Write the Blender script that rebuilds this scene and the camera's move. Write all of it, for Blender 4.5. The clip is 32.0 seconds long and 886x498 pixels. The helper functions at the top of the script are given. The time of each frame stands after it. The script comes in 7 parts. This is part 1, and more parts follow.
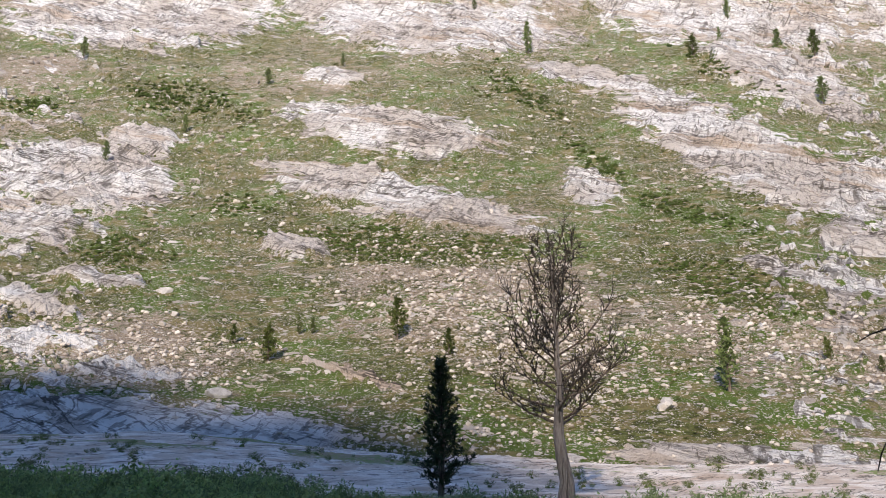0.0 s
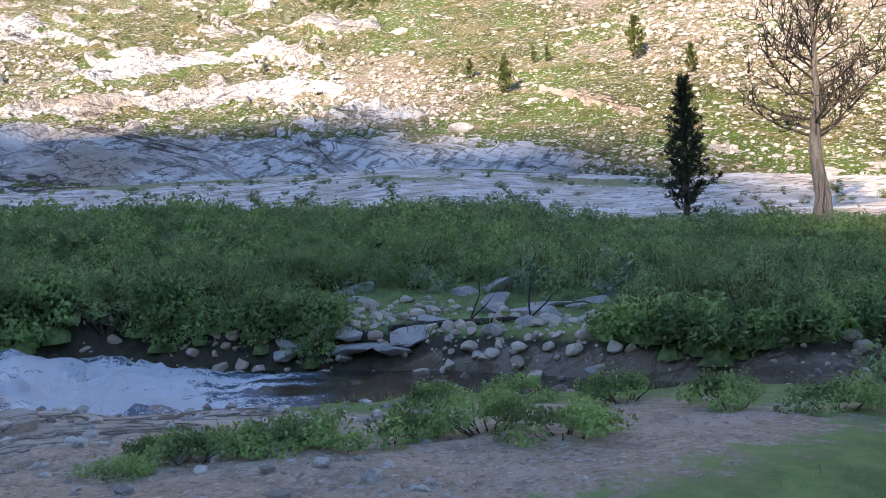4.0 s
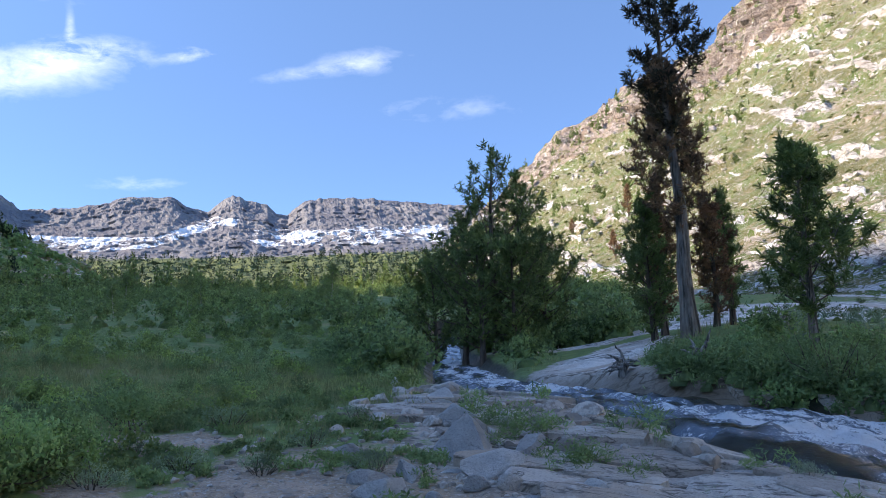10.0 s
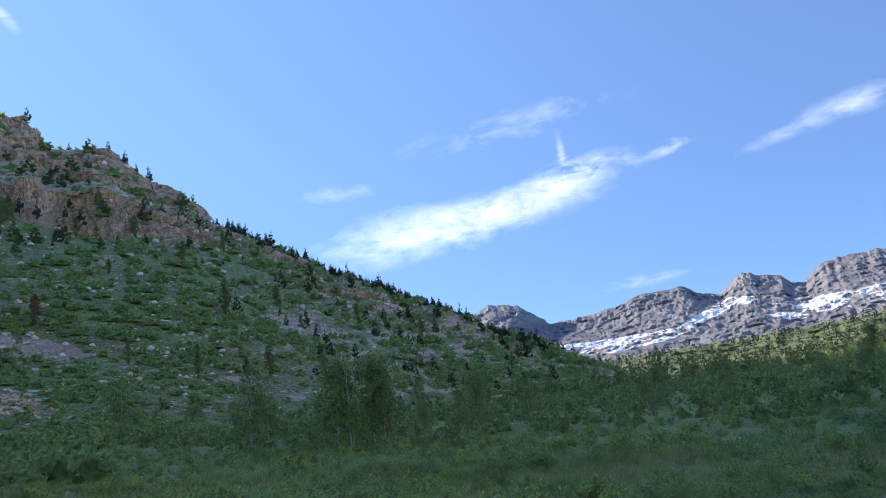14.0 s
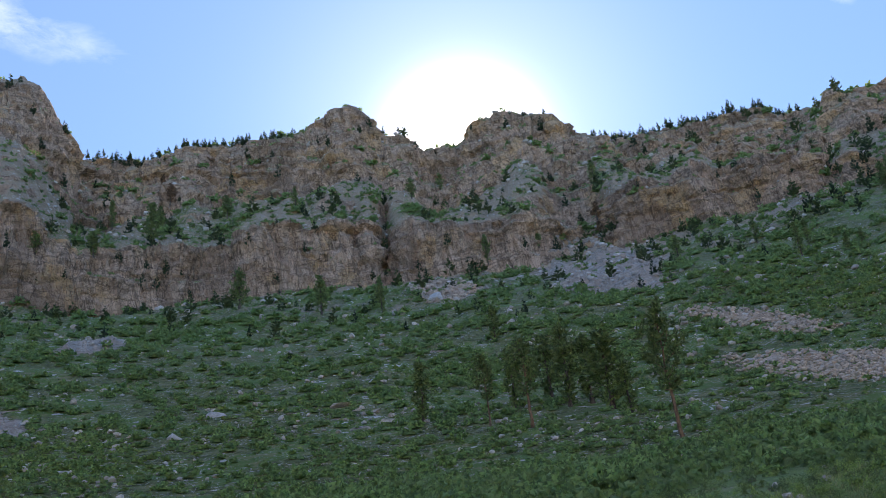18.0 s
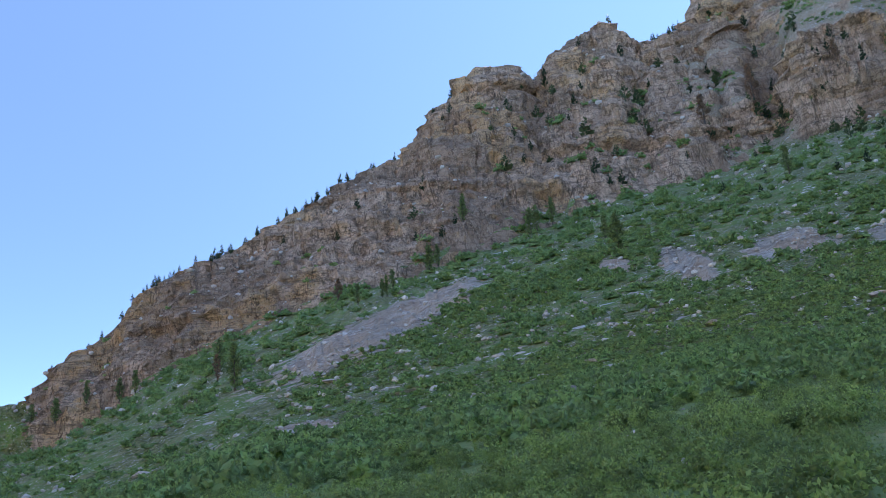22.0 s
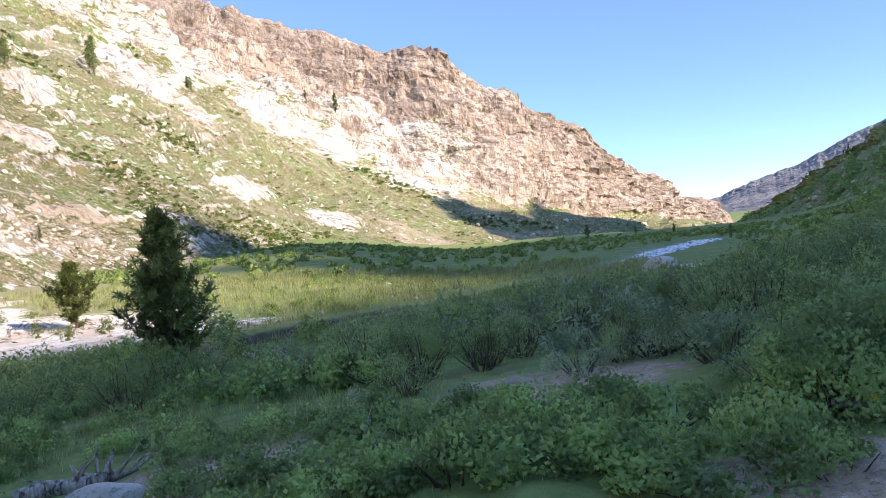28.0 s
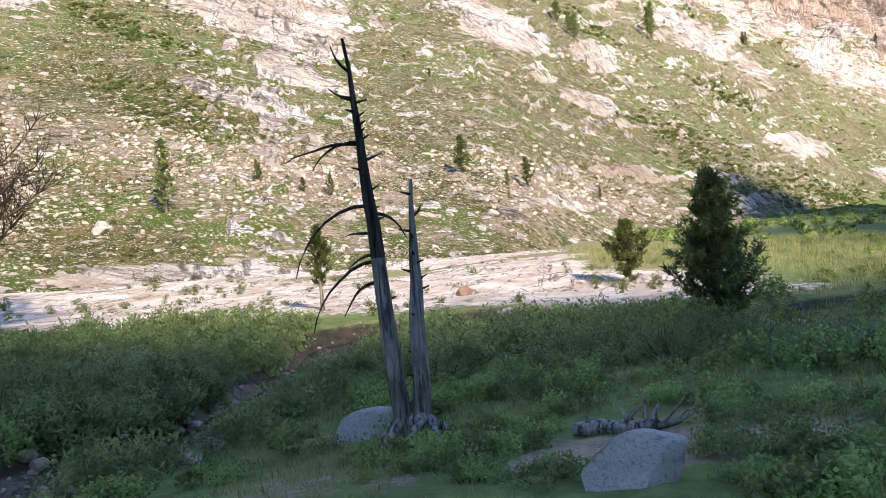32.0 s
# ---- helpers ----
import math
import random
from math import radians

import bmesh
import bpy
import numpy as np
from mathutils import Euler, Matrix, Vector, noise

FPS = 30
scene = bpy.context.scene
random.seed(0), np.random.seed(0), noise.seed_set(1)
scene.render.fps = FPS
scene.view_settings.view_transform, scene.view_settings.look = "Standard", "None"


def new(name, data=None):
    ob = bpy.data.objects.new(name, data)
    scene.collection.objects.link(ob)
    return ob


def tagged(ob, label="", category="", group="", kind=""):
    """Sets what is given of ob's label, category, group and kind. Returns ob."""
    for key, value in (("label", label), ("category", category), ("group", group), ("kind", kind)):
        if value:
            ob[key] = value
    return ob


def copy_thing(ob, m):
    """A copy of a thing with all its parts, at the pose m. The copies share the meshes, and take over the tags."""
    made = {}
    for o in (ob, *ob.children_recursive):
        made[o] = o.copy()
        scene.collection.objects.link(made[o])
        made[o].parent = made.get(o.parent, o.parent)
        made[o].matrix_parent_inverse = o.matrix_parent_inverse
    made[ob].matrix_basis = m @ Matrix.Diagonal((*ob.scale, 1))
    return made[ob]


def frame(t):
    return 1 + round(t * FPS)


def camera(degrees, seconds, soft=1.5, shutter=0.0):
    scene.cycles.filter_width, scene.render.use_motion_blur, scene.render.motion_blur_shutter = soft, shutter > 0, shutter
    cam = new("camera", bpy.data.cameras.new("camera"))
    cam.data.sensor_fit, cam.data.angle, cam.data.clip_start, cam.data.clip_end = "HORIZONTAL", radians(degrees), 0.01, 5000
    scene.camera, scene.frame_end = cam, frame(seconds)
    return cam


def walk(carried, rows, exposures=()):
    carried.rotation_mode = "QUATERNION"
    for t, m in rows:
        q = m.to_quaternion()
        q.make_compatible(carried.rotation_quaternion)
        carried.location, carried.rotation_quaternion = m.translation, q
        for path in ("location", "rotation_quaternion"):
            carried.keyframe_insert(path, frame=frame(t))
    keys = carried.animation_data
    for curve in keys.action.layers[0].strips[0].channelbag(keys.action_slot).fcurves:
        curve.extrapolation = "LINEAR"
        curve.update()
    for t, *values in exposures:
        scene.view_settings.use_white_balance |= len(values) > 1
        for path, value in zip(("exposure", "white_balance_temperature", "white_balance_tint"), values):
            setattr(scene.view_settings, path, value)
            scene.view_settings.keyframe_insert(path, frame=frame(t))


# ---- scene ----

EYE = Vector((0.0, 0.0, 1.6))
cam = camera(54.37, 32.0, soft=0.65)
# seconds, heading (degrees to the left of +Y), tilt up, lean
TURN = (
    (0, 0.00, 13.83, -1.03), (0.5, 0.53, 11.32, -1.61), (1, 1.10, 8.53, -1.88), (1.5, 1.74, 5.39, -1.98),
    (2, 2.36, 3.54, -2.08), (2.5, 3.36, 1.26, -2.22), (4.5, 23.04, -4.29, -4.32), (5, 30.31, -4.37, -5.06),
    (5.5, 37.44, -3.86, -5.88), (6, 43.80, -3.02, -6.19), (6.5, 48.45, -1.31, -5.93), (7, 54.43, 0.55, -6.23),
    (7.5, 58.20, 1.76, -6.87), (8, 64.68, 3.18, -6.43), (8.5, 69.31, 4.36, -5.72), (9, 72.90, 5.50, -4.75),
    (9.5, 76.32, 6.58, -3.82), (10, 79.66, 7.29, -2.97), (10.5, 82.29, 7.58, -2.50), (11, 85.33, 7.71, -2.07),
    (11.5, 88.76, 7.91, -1.84), (12, 92.86, 8.49, -1.81), (12.5, 98.84, 9.35, -2.66), (13, 104.15, 10.69, -4.07),
    (13.5, 106.98, 12.95, -6.20), (14, 112.46, 16.13, -7.86), (14.5, 118.80, 17.03, -7.70), (15, 128.19, 18.39, -7.88),
    (15.5, 136.44, 18.36, -6.54), (17.5, 162.13, 21.13, -6.77), (18, 171.11, 22.13, -7.54), (18.5, 180.32, 22.40, -6.87),
    (19, 188.62, 22.30, -6.28), (19.5, 196.94, 21.65, -5.85), (20, 204.84, 20.54, -5.44), (20.5, 211.01, 19.69, -5.43),
    (21, 216.69, 18.58, -5.33), (21.5, 223.05, 17.69, -5.20), (22, 229.13, 15.84, -4.67), (22.5, 235.43, 14.31, -4.49),
    (23, 241.44, 12.48, -4.56), (23.5, 247.95, 8.86, -4.55), (24, 252.76, 6.42, -4.47), (24.5, 256.64, 4.52, -4.50),
    (25, 261.30, 2.69, -4.54), (25.5, 267.00, 1.69, -4.71), (26, 272.93, 0.33, -5.21), (26.5, 276.95, -0.11, -5.66),
    (28.5, 293.91, -1.24, -6.94), (29, 299.05, -1.35, -7.14), (29.5, 303.89, -1.13, -6.65), (30, 309.49, -0.84, -6.00),
    (30.5, 314.30, -0.60, -5.65), (31, 318.47, -0.32, -5.59), (31.5, 321.91, -0.07, -5.35), (32, 324.44, 0.09, -5.15),
)


def shot(heading, tilt, lean):
    return Matrix.Translation(EYE) @ Matrix.Rotation(radians(heading), 4, "Z") @ Matrix.Rotation(radians(90 + tilt), 4, "X") @ Matrix.Rotation(radians(lean), 4, "Z")


walk(cam, [(t, shot(a, p, r)) for t, a, p, r in TURN], ((0, 1.15, 6650, 13), (.5, 1.3, 6650, 13), (2, 1.65, 6750, 13), (4, 2.2, 7300, 15), (5, 2.35, 7500, 15), (6, 2.3, 7500, 15), (7, 2.1, 7200, 16), (8, 1.95, 7000, 13), (9, 1.9, 6850, 12), (12, 1.95, 6950, 11), (14, 1.8, 6700, 11), (16, 1.9, 6600, 13), (18, 1.8, 7300, 14), (19, 1.85, 7400, 14), (20, 2.15, 7400, 13), (22, 2.3, 7050, 13), (24, 2.15, 6950, 14), (26, 2.15, 7100, 13), (29, 1.92, 7050, 14), (32, 1.72, 7150, 15)))

# ---- sky and sun ----
SUN_AZ, SUN_EL = 168.5, 28.3
world = bpy.data.worlds.new("sky")
scene.world = world
world.use_nodes = True
wn, wl = world.node_tree.nodes, world.node_tree.links
wn.clear()
sky = wn.new("ShaderNodeTexSky")
sky.sky_type, sky.sun_disc = "NISHITA", False
sky.sun_elevation, sky.sun_rotation = radians(SUN_EL), radians(-SUN_AZ)
sky.altitude, sky.air_density, sky.dust_density, sky.ozone_density = 3400, .72, .12, 1.5
wbg, wout = wn.new("ShaderNodeBackground"), wn.new("ShaderNodeOutputWorld")
wbg.inputs["Strength"].default_value = 0.15
# thin cirrus: a few streaks, each a stretched patch of noise at its heading and height angle
tc = wn.new("ShaderNodeTexCoord")


def wmath(op, a, b=0.0):
    n = wn.new("ShaderNodeMath")
    n.operation = op
    for s, v in zip(n.inputs, (a, b)):
        if hasattr(v, "is_output"):
            wl.new(v, s)
        else:
            s.default_value = v
    return n.outputs[0]


def wnoise(scale, stretch):
    mp, n = wn.new("ShaderNodeMapping"), wn.new("ShaderNodeTexNoise")
    mp.inputs["Scale"].default_value = stretch
    wl.new(tc.outputs["Generated"], mp.inputs["Vector"])
    wl.new(mp.outputs[0], n.inputs["Vector"])
    n.inputs["Scale"].default_value, n.inputs["Detail"].default_value, n.inputs["Roughness"].default_value, n.inputs["Distortion"].default_value = scale, 7, .62, .5
    return n.outputs["Fac"]


veil = wmath("ADD", wmath("MULTIPLY", wnoise(9, (1, 1, 3.0)), .65), wmath("MULTIPLY", wnoise(34, (1, 1, 2.0)), .35))
cloud = 0.0
for az, el, long_axis, short_axis, slope, dense in ((107, 18.2, 7.5, 1.3, -.2, .72), (102.6, 19.8, 2.4, .7, -.1, .9), (115, 17.4, 6, 1.6, -.12, .6), (87.6, 19.2, 4.0, .45, -.14, .46), (84.5, 19.7, 3, .9, -.05, .38), (96, 20, 1.4, .4, -.15, .7),
                                                    (141, 31.5, 1.2, .4, .9, .55), (106, 23.5, 8, 1.2, -.08, .36), (205, 37, 9, 1.6, .2, .6), (79, 16.5, 6, 1.0, 0, .3), (99, 11.9, 3, .5, 0, .5), (119.5, 20.5, 3, .6, -.05, .34), (103.3, 20.9, .25, 1.0, 0, .7)):
    a, e = radians(az), radians(el)
    mid = Vector((-math.sin(a) * math.cos(e), math.cos(a) * math.cos(e), math.sin(e)))
    along, rise_dir = Vector((-math.cos(a), -math.sin(a), 0)), Vector((math.sin(a) * math.sin(e), -math.cos(a) * math.sin(e), math.cos(e)))
    u_dir, v_dir = (along + rise_dir * slope).normalized(), (rise_dir - along * slope).normalized()
    terms = []
    for d_, size in ((u_dir, long_axis), (v_dir, short_axis)):
        dp = wn.new("ShaderNodeVectorMath")
        dp.operation = "DOT_PRODUCT"
        wl.new(tc.outputs["Generated"], dp.inputs[0])
        dp.inputs[1].default_value = d_
        q = wmath("DIVIDE", wmath("SUBTRACT", dp.outputs["Value"], d_.dot(mid)), math.sin(radians(size)))
        terms.append(wmath("MULTIPLY", q, q))
    ahead = wn.new("ShaderNodeVectorMath")
    ahead.operation = "DOT_PRODUCT"
    wl.new(tc.outputs["Generated"], ahead.inputs[0])
    ahead.inputs[1].default_value = mid
    fall = wmath("POWER", 2.718, wmath("MULTIPLY", wmath("ADD", terms[0], terms[1]), -1.0))
    fall = wmath("MULTIPLY", fall, wmath("GREATER_THAN", ahead.outputs["Value"], 0.0))
    cloud = wmath("ADD", cloud, wmath("MULTIPLY", fall, dense))
mr = wn.new("ShaderNodeMapRange")
wl.new(wmath("MULTIPLY", cloud, wmath("SUBTRACT", wmath("MULTIPLY", veil, 5.0), 1.75)), mr.inputs[0])
mr.inputs[1].default_value, mr.inputs[2].default_value, mr.inputs[3].default_value, mr.inputs[4].default_value = .12, 1.3, 0.0, .46
wmix = wn.new("ShaderNodeMix")
wmix.data_type = "RGBA"
wl.new(mr.outputs[0], wmix.inputs["Factor"])
part_z = wn.new("ShaderNodeSeparateXYZ")
wl.new(tc.outputs["Generated"], part_z.inputs[0])
climb = wn.new("ShaderNodeMapRange")
climb.interpolation_type = "SMOOTHSTEP"
wl.new(part_z.outputs[2], climb.inputs[0])
climb.inputs[1].default_value, climb.inputs[2].default_value = -.1, .95
deep, dark = wn.new("ShaderNodeMix"), wn.new("ShaderNodeMix")
deep.data_type = dark.data_type = "RGBA"
dark.blend_type, dark.inputs["Factor"].default_value = "MULTIPLY", 1.0
wl.new(climb.outputs[0], deep.inputs["Factor"])
deep.inputs[6].default_value, deep.inputs[7].default_value = (.29, .355, .45, 1), (.88, .97, 1, 1)
wl.new(sky.outputs[0], dark.inputs[6])
wl.new(deep.outputs[2], dark.inputs[7])
wl.new(dark.outputs[2], wmix.inputs[6])
wmix.inputs[7].default_value = (4.6, 4.8, 5.1, 1)
wl.new(wbg.outputs[0], wout.inputs[0])
# bright aureole of thin haze round the sun, lens glare put in with it
near_sun = wn.new("ShaderNodeVectorMath")
near_sun.operation = "DOT_PRODUCT"
wl.new(tc.outputs["Generated"], near_sun.inputs[0])
near_sun.inputs[1].default_value = (-math.sin(radians(SUN_AZ)) * math.cos(radians(SUN_EL)), math.cos(radians(SUN_AZ)) * math.cos(radians(SUN_EL)), math.sin(radians(SUN_EL)))
off = wmath("SUBTRACT", 1.0, near_sun.outputs["Value"])
halo = wmath("ADD", wmath("MULTIPLY", wmath("POWER", 2.718, wmath("MULTIPLY", off, -620.0)), 14.0), wmath("MULTIPLY", wmath("POWER", 2.718, wmath("MULTIPLY", off, -60.0)), .9))
glow = wn.new("ShaderNodeMix")
glow.data_type, glow.blend_type = "RGBA", "ADD"
glow.inputs["Factor"].default_value = 1.0
tint = wn.new("ShaderNodeMix")
tint.data_type = "RGBA"
tint.clamp_factor = False
wl.new(halo, tint.inputs["Factor"])
tint.inputs[6].default_value, tint.inputs[7].default_value = (0, 0, 0, 1), (1.0, .97, .9, 1)
wl.new(wmix.outputs[2], glow.inputs[6])
wl.new(tint.outputs[2], glow.inputs[7])
wl.new(glow.outputs[2], wbg.inputs["Color"])
sun = new("sun", bpy.data.lights.new("sun", "SUN"))
sun.data.energy, sun.data.angle, sun.data.color = 2.1, radians(0.53), (1.0, 0.88, 0.74)
sun_dir = Vector((-math.sin(radians(SUN_AZ)) * math.cos(radians(SUN_EL)), math.cos(radians(SUN_AZ)) * math.cos(radians(SUN_EL)), math.sin(radians(SUN_EL))))
sun.matrix_world = Matrix.Translation(sun_dir * 60) @ sun_dir.to_track_quat("Z", "Y").to_matrix().to_4x4()


# ---- noise and plan helpers ----
def lattice(ix, iy, iz, seed):
    h = (ix.astype(np.int64) * 374761393 + iy.astype(np.int64) * 668265263 + iz.astype(np.int64) * 2147483647 + seed * 974634777) & 0xFFFFFFFF
    h = ((h ^ (h >> 13)) * 1274126177) & 0xFFFFFFFF
    return ((h ^ (h >> 16)) & 0xFFFF) / 32767.5 - 1.0


def vnoise(x, y, z, seed=0):
    fx, fy, fz = np.floor(x), np.floor(y), np.floor(z)
    u, v, w = x - fx, y - fy, z - fz
    u, v, w = (s * s * s * (s * (s * 6 - 15) + 10) for s in (u, v, w))
    out = 0
    for a in (0, 1):
        for b in (0, 1):
            for c in (0, 1):
                out = out + lattice(fx + a, fy + b, fz + c, seed) * (u if a else 1 - u) * (v if b else 1 - v) * (w if c else 1 - w)
    return out


def fbm(x, y, z=0.0, octaves=4, seed=0, ridged=False):
    x, y, z = np.broadcast_arrays(np.asarray(x, float), np.asarray(y, float), np.asarray(z, float))
    out, amp, f = np.zeros(x.shape), 1.0, 1.0
    for k in range(octaves):
        n = vnoise(x * f + 17.3 * k, y * f - 9.1 * k, z * f + 4.7 * k, seed + k)
        out += amp * (1 - 2 * np.abs(n) if ridged else n)
        amp, f = amp * 0.5, f * 2.03
    return out / 1.6


def smooth(e0, e1, x):
    t = np.clip((np.asarray(x, float) - e0) / (e1 - e0), 0, 1)
    return t * t * (3 - 2 * t)


def polar(az, d):
    a = np.radians(az)
    return -np.sin(a) * d, np.cos(a) * d


def heading(x, y):
    return np.degrees(np.arctan2(-x, y))


def at(az, el, d):
    """The place seen from the eye at this heading and height angle, d metres off along the ground."""
    x, y = polar(az, d)
    return np.array((float(x), float(y), 1.6 + d * math.tan(radians(el))))


def mesh_object(name, verts, faces, material, smooth_shade=True, attrs=None):
    me = bpy.data.meshes.new(name)
    verts, faces = np.asarray(verts, np.float32), np.asarray(faces, np.int32)
    n = faces.shape[1]
    me.vertices.add(len(verts))
    me.vertices.foreach_set("co", verts.ravel())
    me.loops.add(faces.size)
    me.loops.foreach_set("vertex_index", faces.ravel())
    me.polygons.add(len(faces))
    me.polygons.foreach_set("loop_start", np.arange(0, faces.size, n, dtype=np.int32))
    me.polygons.foreach_set("use_smooth", np.array(np.broadcast_to(smooth_shade, len(faces))))
    for key, val in (attrs or {}).items():
        me.attributes.new(key, "FLOAT", "POINT").data.foreach_set("value", np.asarray(val, np.float32).ravel())
    me.update(calc_edges=True)
    for m in (material if isinstance(material, (list, tuple)) else [material]):
        me.materials.append(m)
    return new(name, me)


def sheet(rows, cols, wrap=False):
    i, j = np.meshgrid(np.arange(rows - 1), np.arange(cols if wrap else cols - 1), indexing="ij")
    k = (j + 1) % cols
    return np.stack([i * cols + j, i * cols + k, (i + 1) * cols + k, (i + 1) * cols + j], -1).reshape(-1, 4)


# ---- ground plan: heights along headings from the viewpoint ----
STEPS = np.array((0.0, 6, 10, 16, 25, 40, 60, 100, 250, 900, 4000))
LIE_EAST = {
    -90: (0, 0, 0, -.2, -.6, -1.4, -2.2, -2.8, -5, -22, -30), -75: (0, 0, -.1, -.4, -.8, -1.3, -1.7, -1.8, -3.5, -15, -20),
    -60: (0, 0, -.1, -.6, -.95, -1.0, -.4, 1, 4, 10, 10), -35: (0, -.05, -.4, -.8, -.8, -.4, 1, 2, 4, 10, 10),
    -15: (0, -.1, -.6, -.75, -.6, -.0, 1.6, 2, 4, 10, 10), 0: (0, -.1, -.65, -.55, -.35, .5, 2.4, 4, 8, 10, 10),
    20: (0, -.15, -.7, -.1, .6, 1.5, 3.8, 5, 8, 10, 10), 45: (0, -.05, -.3, .3, 1.0, 1.9, 3.5, 5, 8, 20, 10)}
LIE_WEST = {
    60: (0, .0, .1, .8, 2.1, 3.0, 4.4, 7, 14, 40, 10), 75: (0, .0, .25, .8, 1.3, 1.9, 4, 9, 22, 75, 100),
    90: (0, .0, .1, .4, 1.2, 2.5, 5, 9, 22, 78, 100), 105: (0, .1, .5, 1.1, 1.8, 3.2, 5.5, 10, 24, 80, 100),
    120: (0, .3, .9, 1.5, 2.4, 4, 6.5, 11, 22, 60, 60), 150: (0, .4, 1, 1.8, 3, 5.5, 9, 14, 22, 30, 30),
    210: (0, .4, 1, 1.8, 3, 5.5, 9, 14, 22, 30, 30), 240: (0, .2, .5, 1, 1.8, 3.5, 6, 9, 14, 20, 20), 255: (0, .05, .15, .3, .6, 1.2, 2, 3, 2, -4, -10)}


def lie(az, d):
    tab = {**LIE_EAST, **LIE_WEST, 270: LIE_EAST[-90]}
    keys = np.array(sorted(tab), float)
    val = np.array([tab[k] for k in sorted(tab)], float)
    az = (np.asarray(az, float) + 90) % 360 - 90
    az, d = np.broadcast_arrays(az, np.asarray(d, float))
    ki = np.clip(np.searchsorted(keys, az, "right") - 1, 0, len(keys) - 2)
    w = (az - keys[ki]) / (keys[ki + 1] - keys[ki])
    w = w * w * (3 - 2 * w)
    si = np.clip(np.searchsorted(STEPS, d, "right") - 1, 0, len(STEPS) - 2)
    u = np.clip((d - STEPS[si]) / (STEPS[si + 1] - STEPS[si]), 0, 1)
    z0 = val[ki, si] * (1 - u) + val[ki, si + 1] * u
    z1 = val[ki + 1, si] * (1 - u) + val[ki + 1, si + 1] * u
    return z0 * (1 - w) + z1 * w


# stream: heading, distance, water level, half width
BROOK = np.array((
    (79.5, 60, 2.6, .6), (79.8, 38, 1.4, .55), (78, 22, .97, .9), (73, 17.8, .82, .8), (68, 15.2, .7, .75), (62, 13.6, .55, 1.0), (57, 13.1, .42, 1.8), (52, 12.6, .12, 2.2),
    (46, 12.4, -.35, 2.3), (41, 12.3, -.65, 2.5), (36, 11.7, -.82, 2.4), (31, 11.7, -.87, 1.8), (24.5, 11.6, -.9, 1.3), (19, 12, -.9, .6), (9, 10.9, -.92, .5), (0, 10.6, -.93, .45), (-8, 10.5, -.94, .45),
    (-14, 11, -.95, .6)) + (
    (-19, 13.5, -.96, .75), (-23, 16, -1, .75), (-27, 20.5, -1.02, .75), (-28.3, 27, -1.08, .8), (-38, 29, -1.12, .8), (-50, 27, -1.18, .6), (-57, 26, -1.2, .6), (-63, 30, -1.25, .6),
    (-75, 44, -1.5, .7), (-82, 62, -2.0, .7), (-85.5, 95, -2.8, 2.2), (-88, 115, -3.0, 2.2)))


def brook_line(n=400):
    x, y = polar(BROOK[:, 0], BROOK[:, 1])
    s = np.concatenate(([0], np.cumsum(np.hypot(np.diff(x), np.diff(y)))))
    q = np.linspace(0, s[-1], n)
    col = [np.interp(q, s, c) for c in (x, y, BROOK[:, 2], BROOK[:, 3])]
    kern = np.hanning(11) / np.hanning(11).sum()
    return np.stack([np.convolve(np.pad(c, 5, "edge"), kern, "valid") for c in col], 1), q


BL, BS = brook_line()


def near_brook(x, y, sides=False):
    """Distance to the stream's middle line beyond its half width, and its water level there."""
    x, y = np.asarray(x, float).ravel(), np.asarray(y, float).ravel()
    gap, lev, side = np.full(len(x), 99.0), np.zeros(len(x)), np.zeros(len(x))
    for i in np.array_split(np.arange(len(x)), max(1, len(x) // 20000)):
        dd = np.hypot(x[i, None] - BL[None, :, 0], y[i, None] - BL[None, :, 1]) - BL[None, :, 3]
        k = dd.argmin(1)
        gap[i] = dd[np.arange(len(i)), k]
        ease = np.exp(-np.minimum((dd - gap[i][:, None]) / .35, 40))
        lev[i] = (ease * BL[None, :, 2]).sum(1) / ease.sum(1)
        side[i] = np.hypot(x[i], y[i]) - np.hypot(BL[k, 0], BL[k, 1])
    return (gap, lev, side) if sides else (gap, lev)


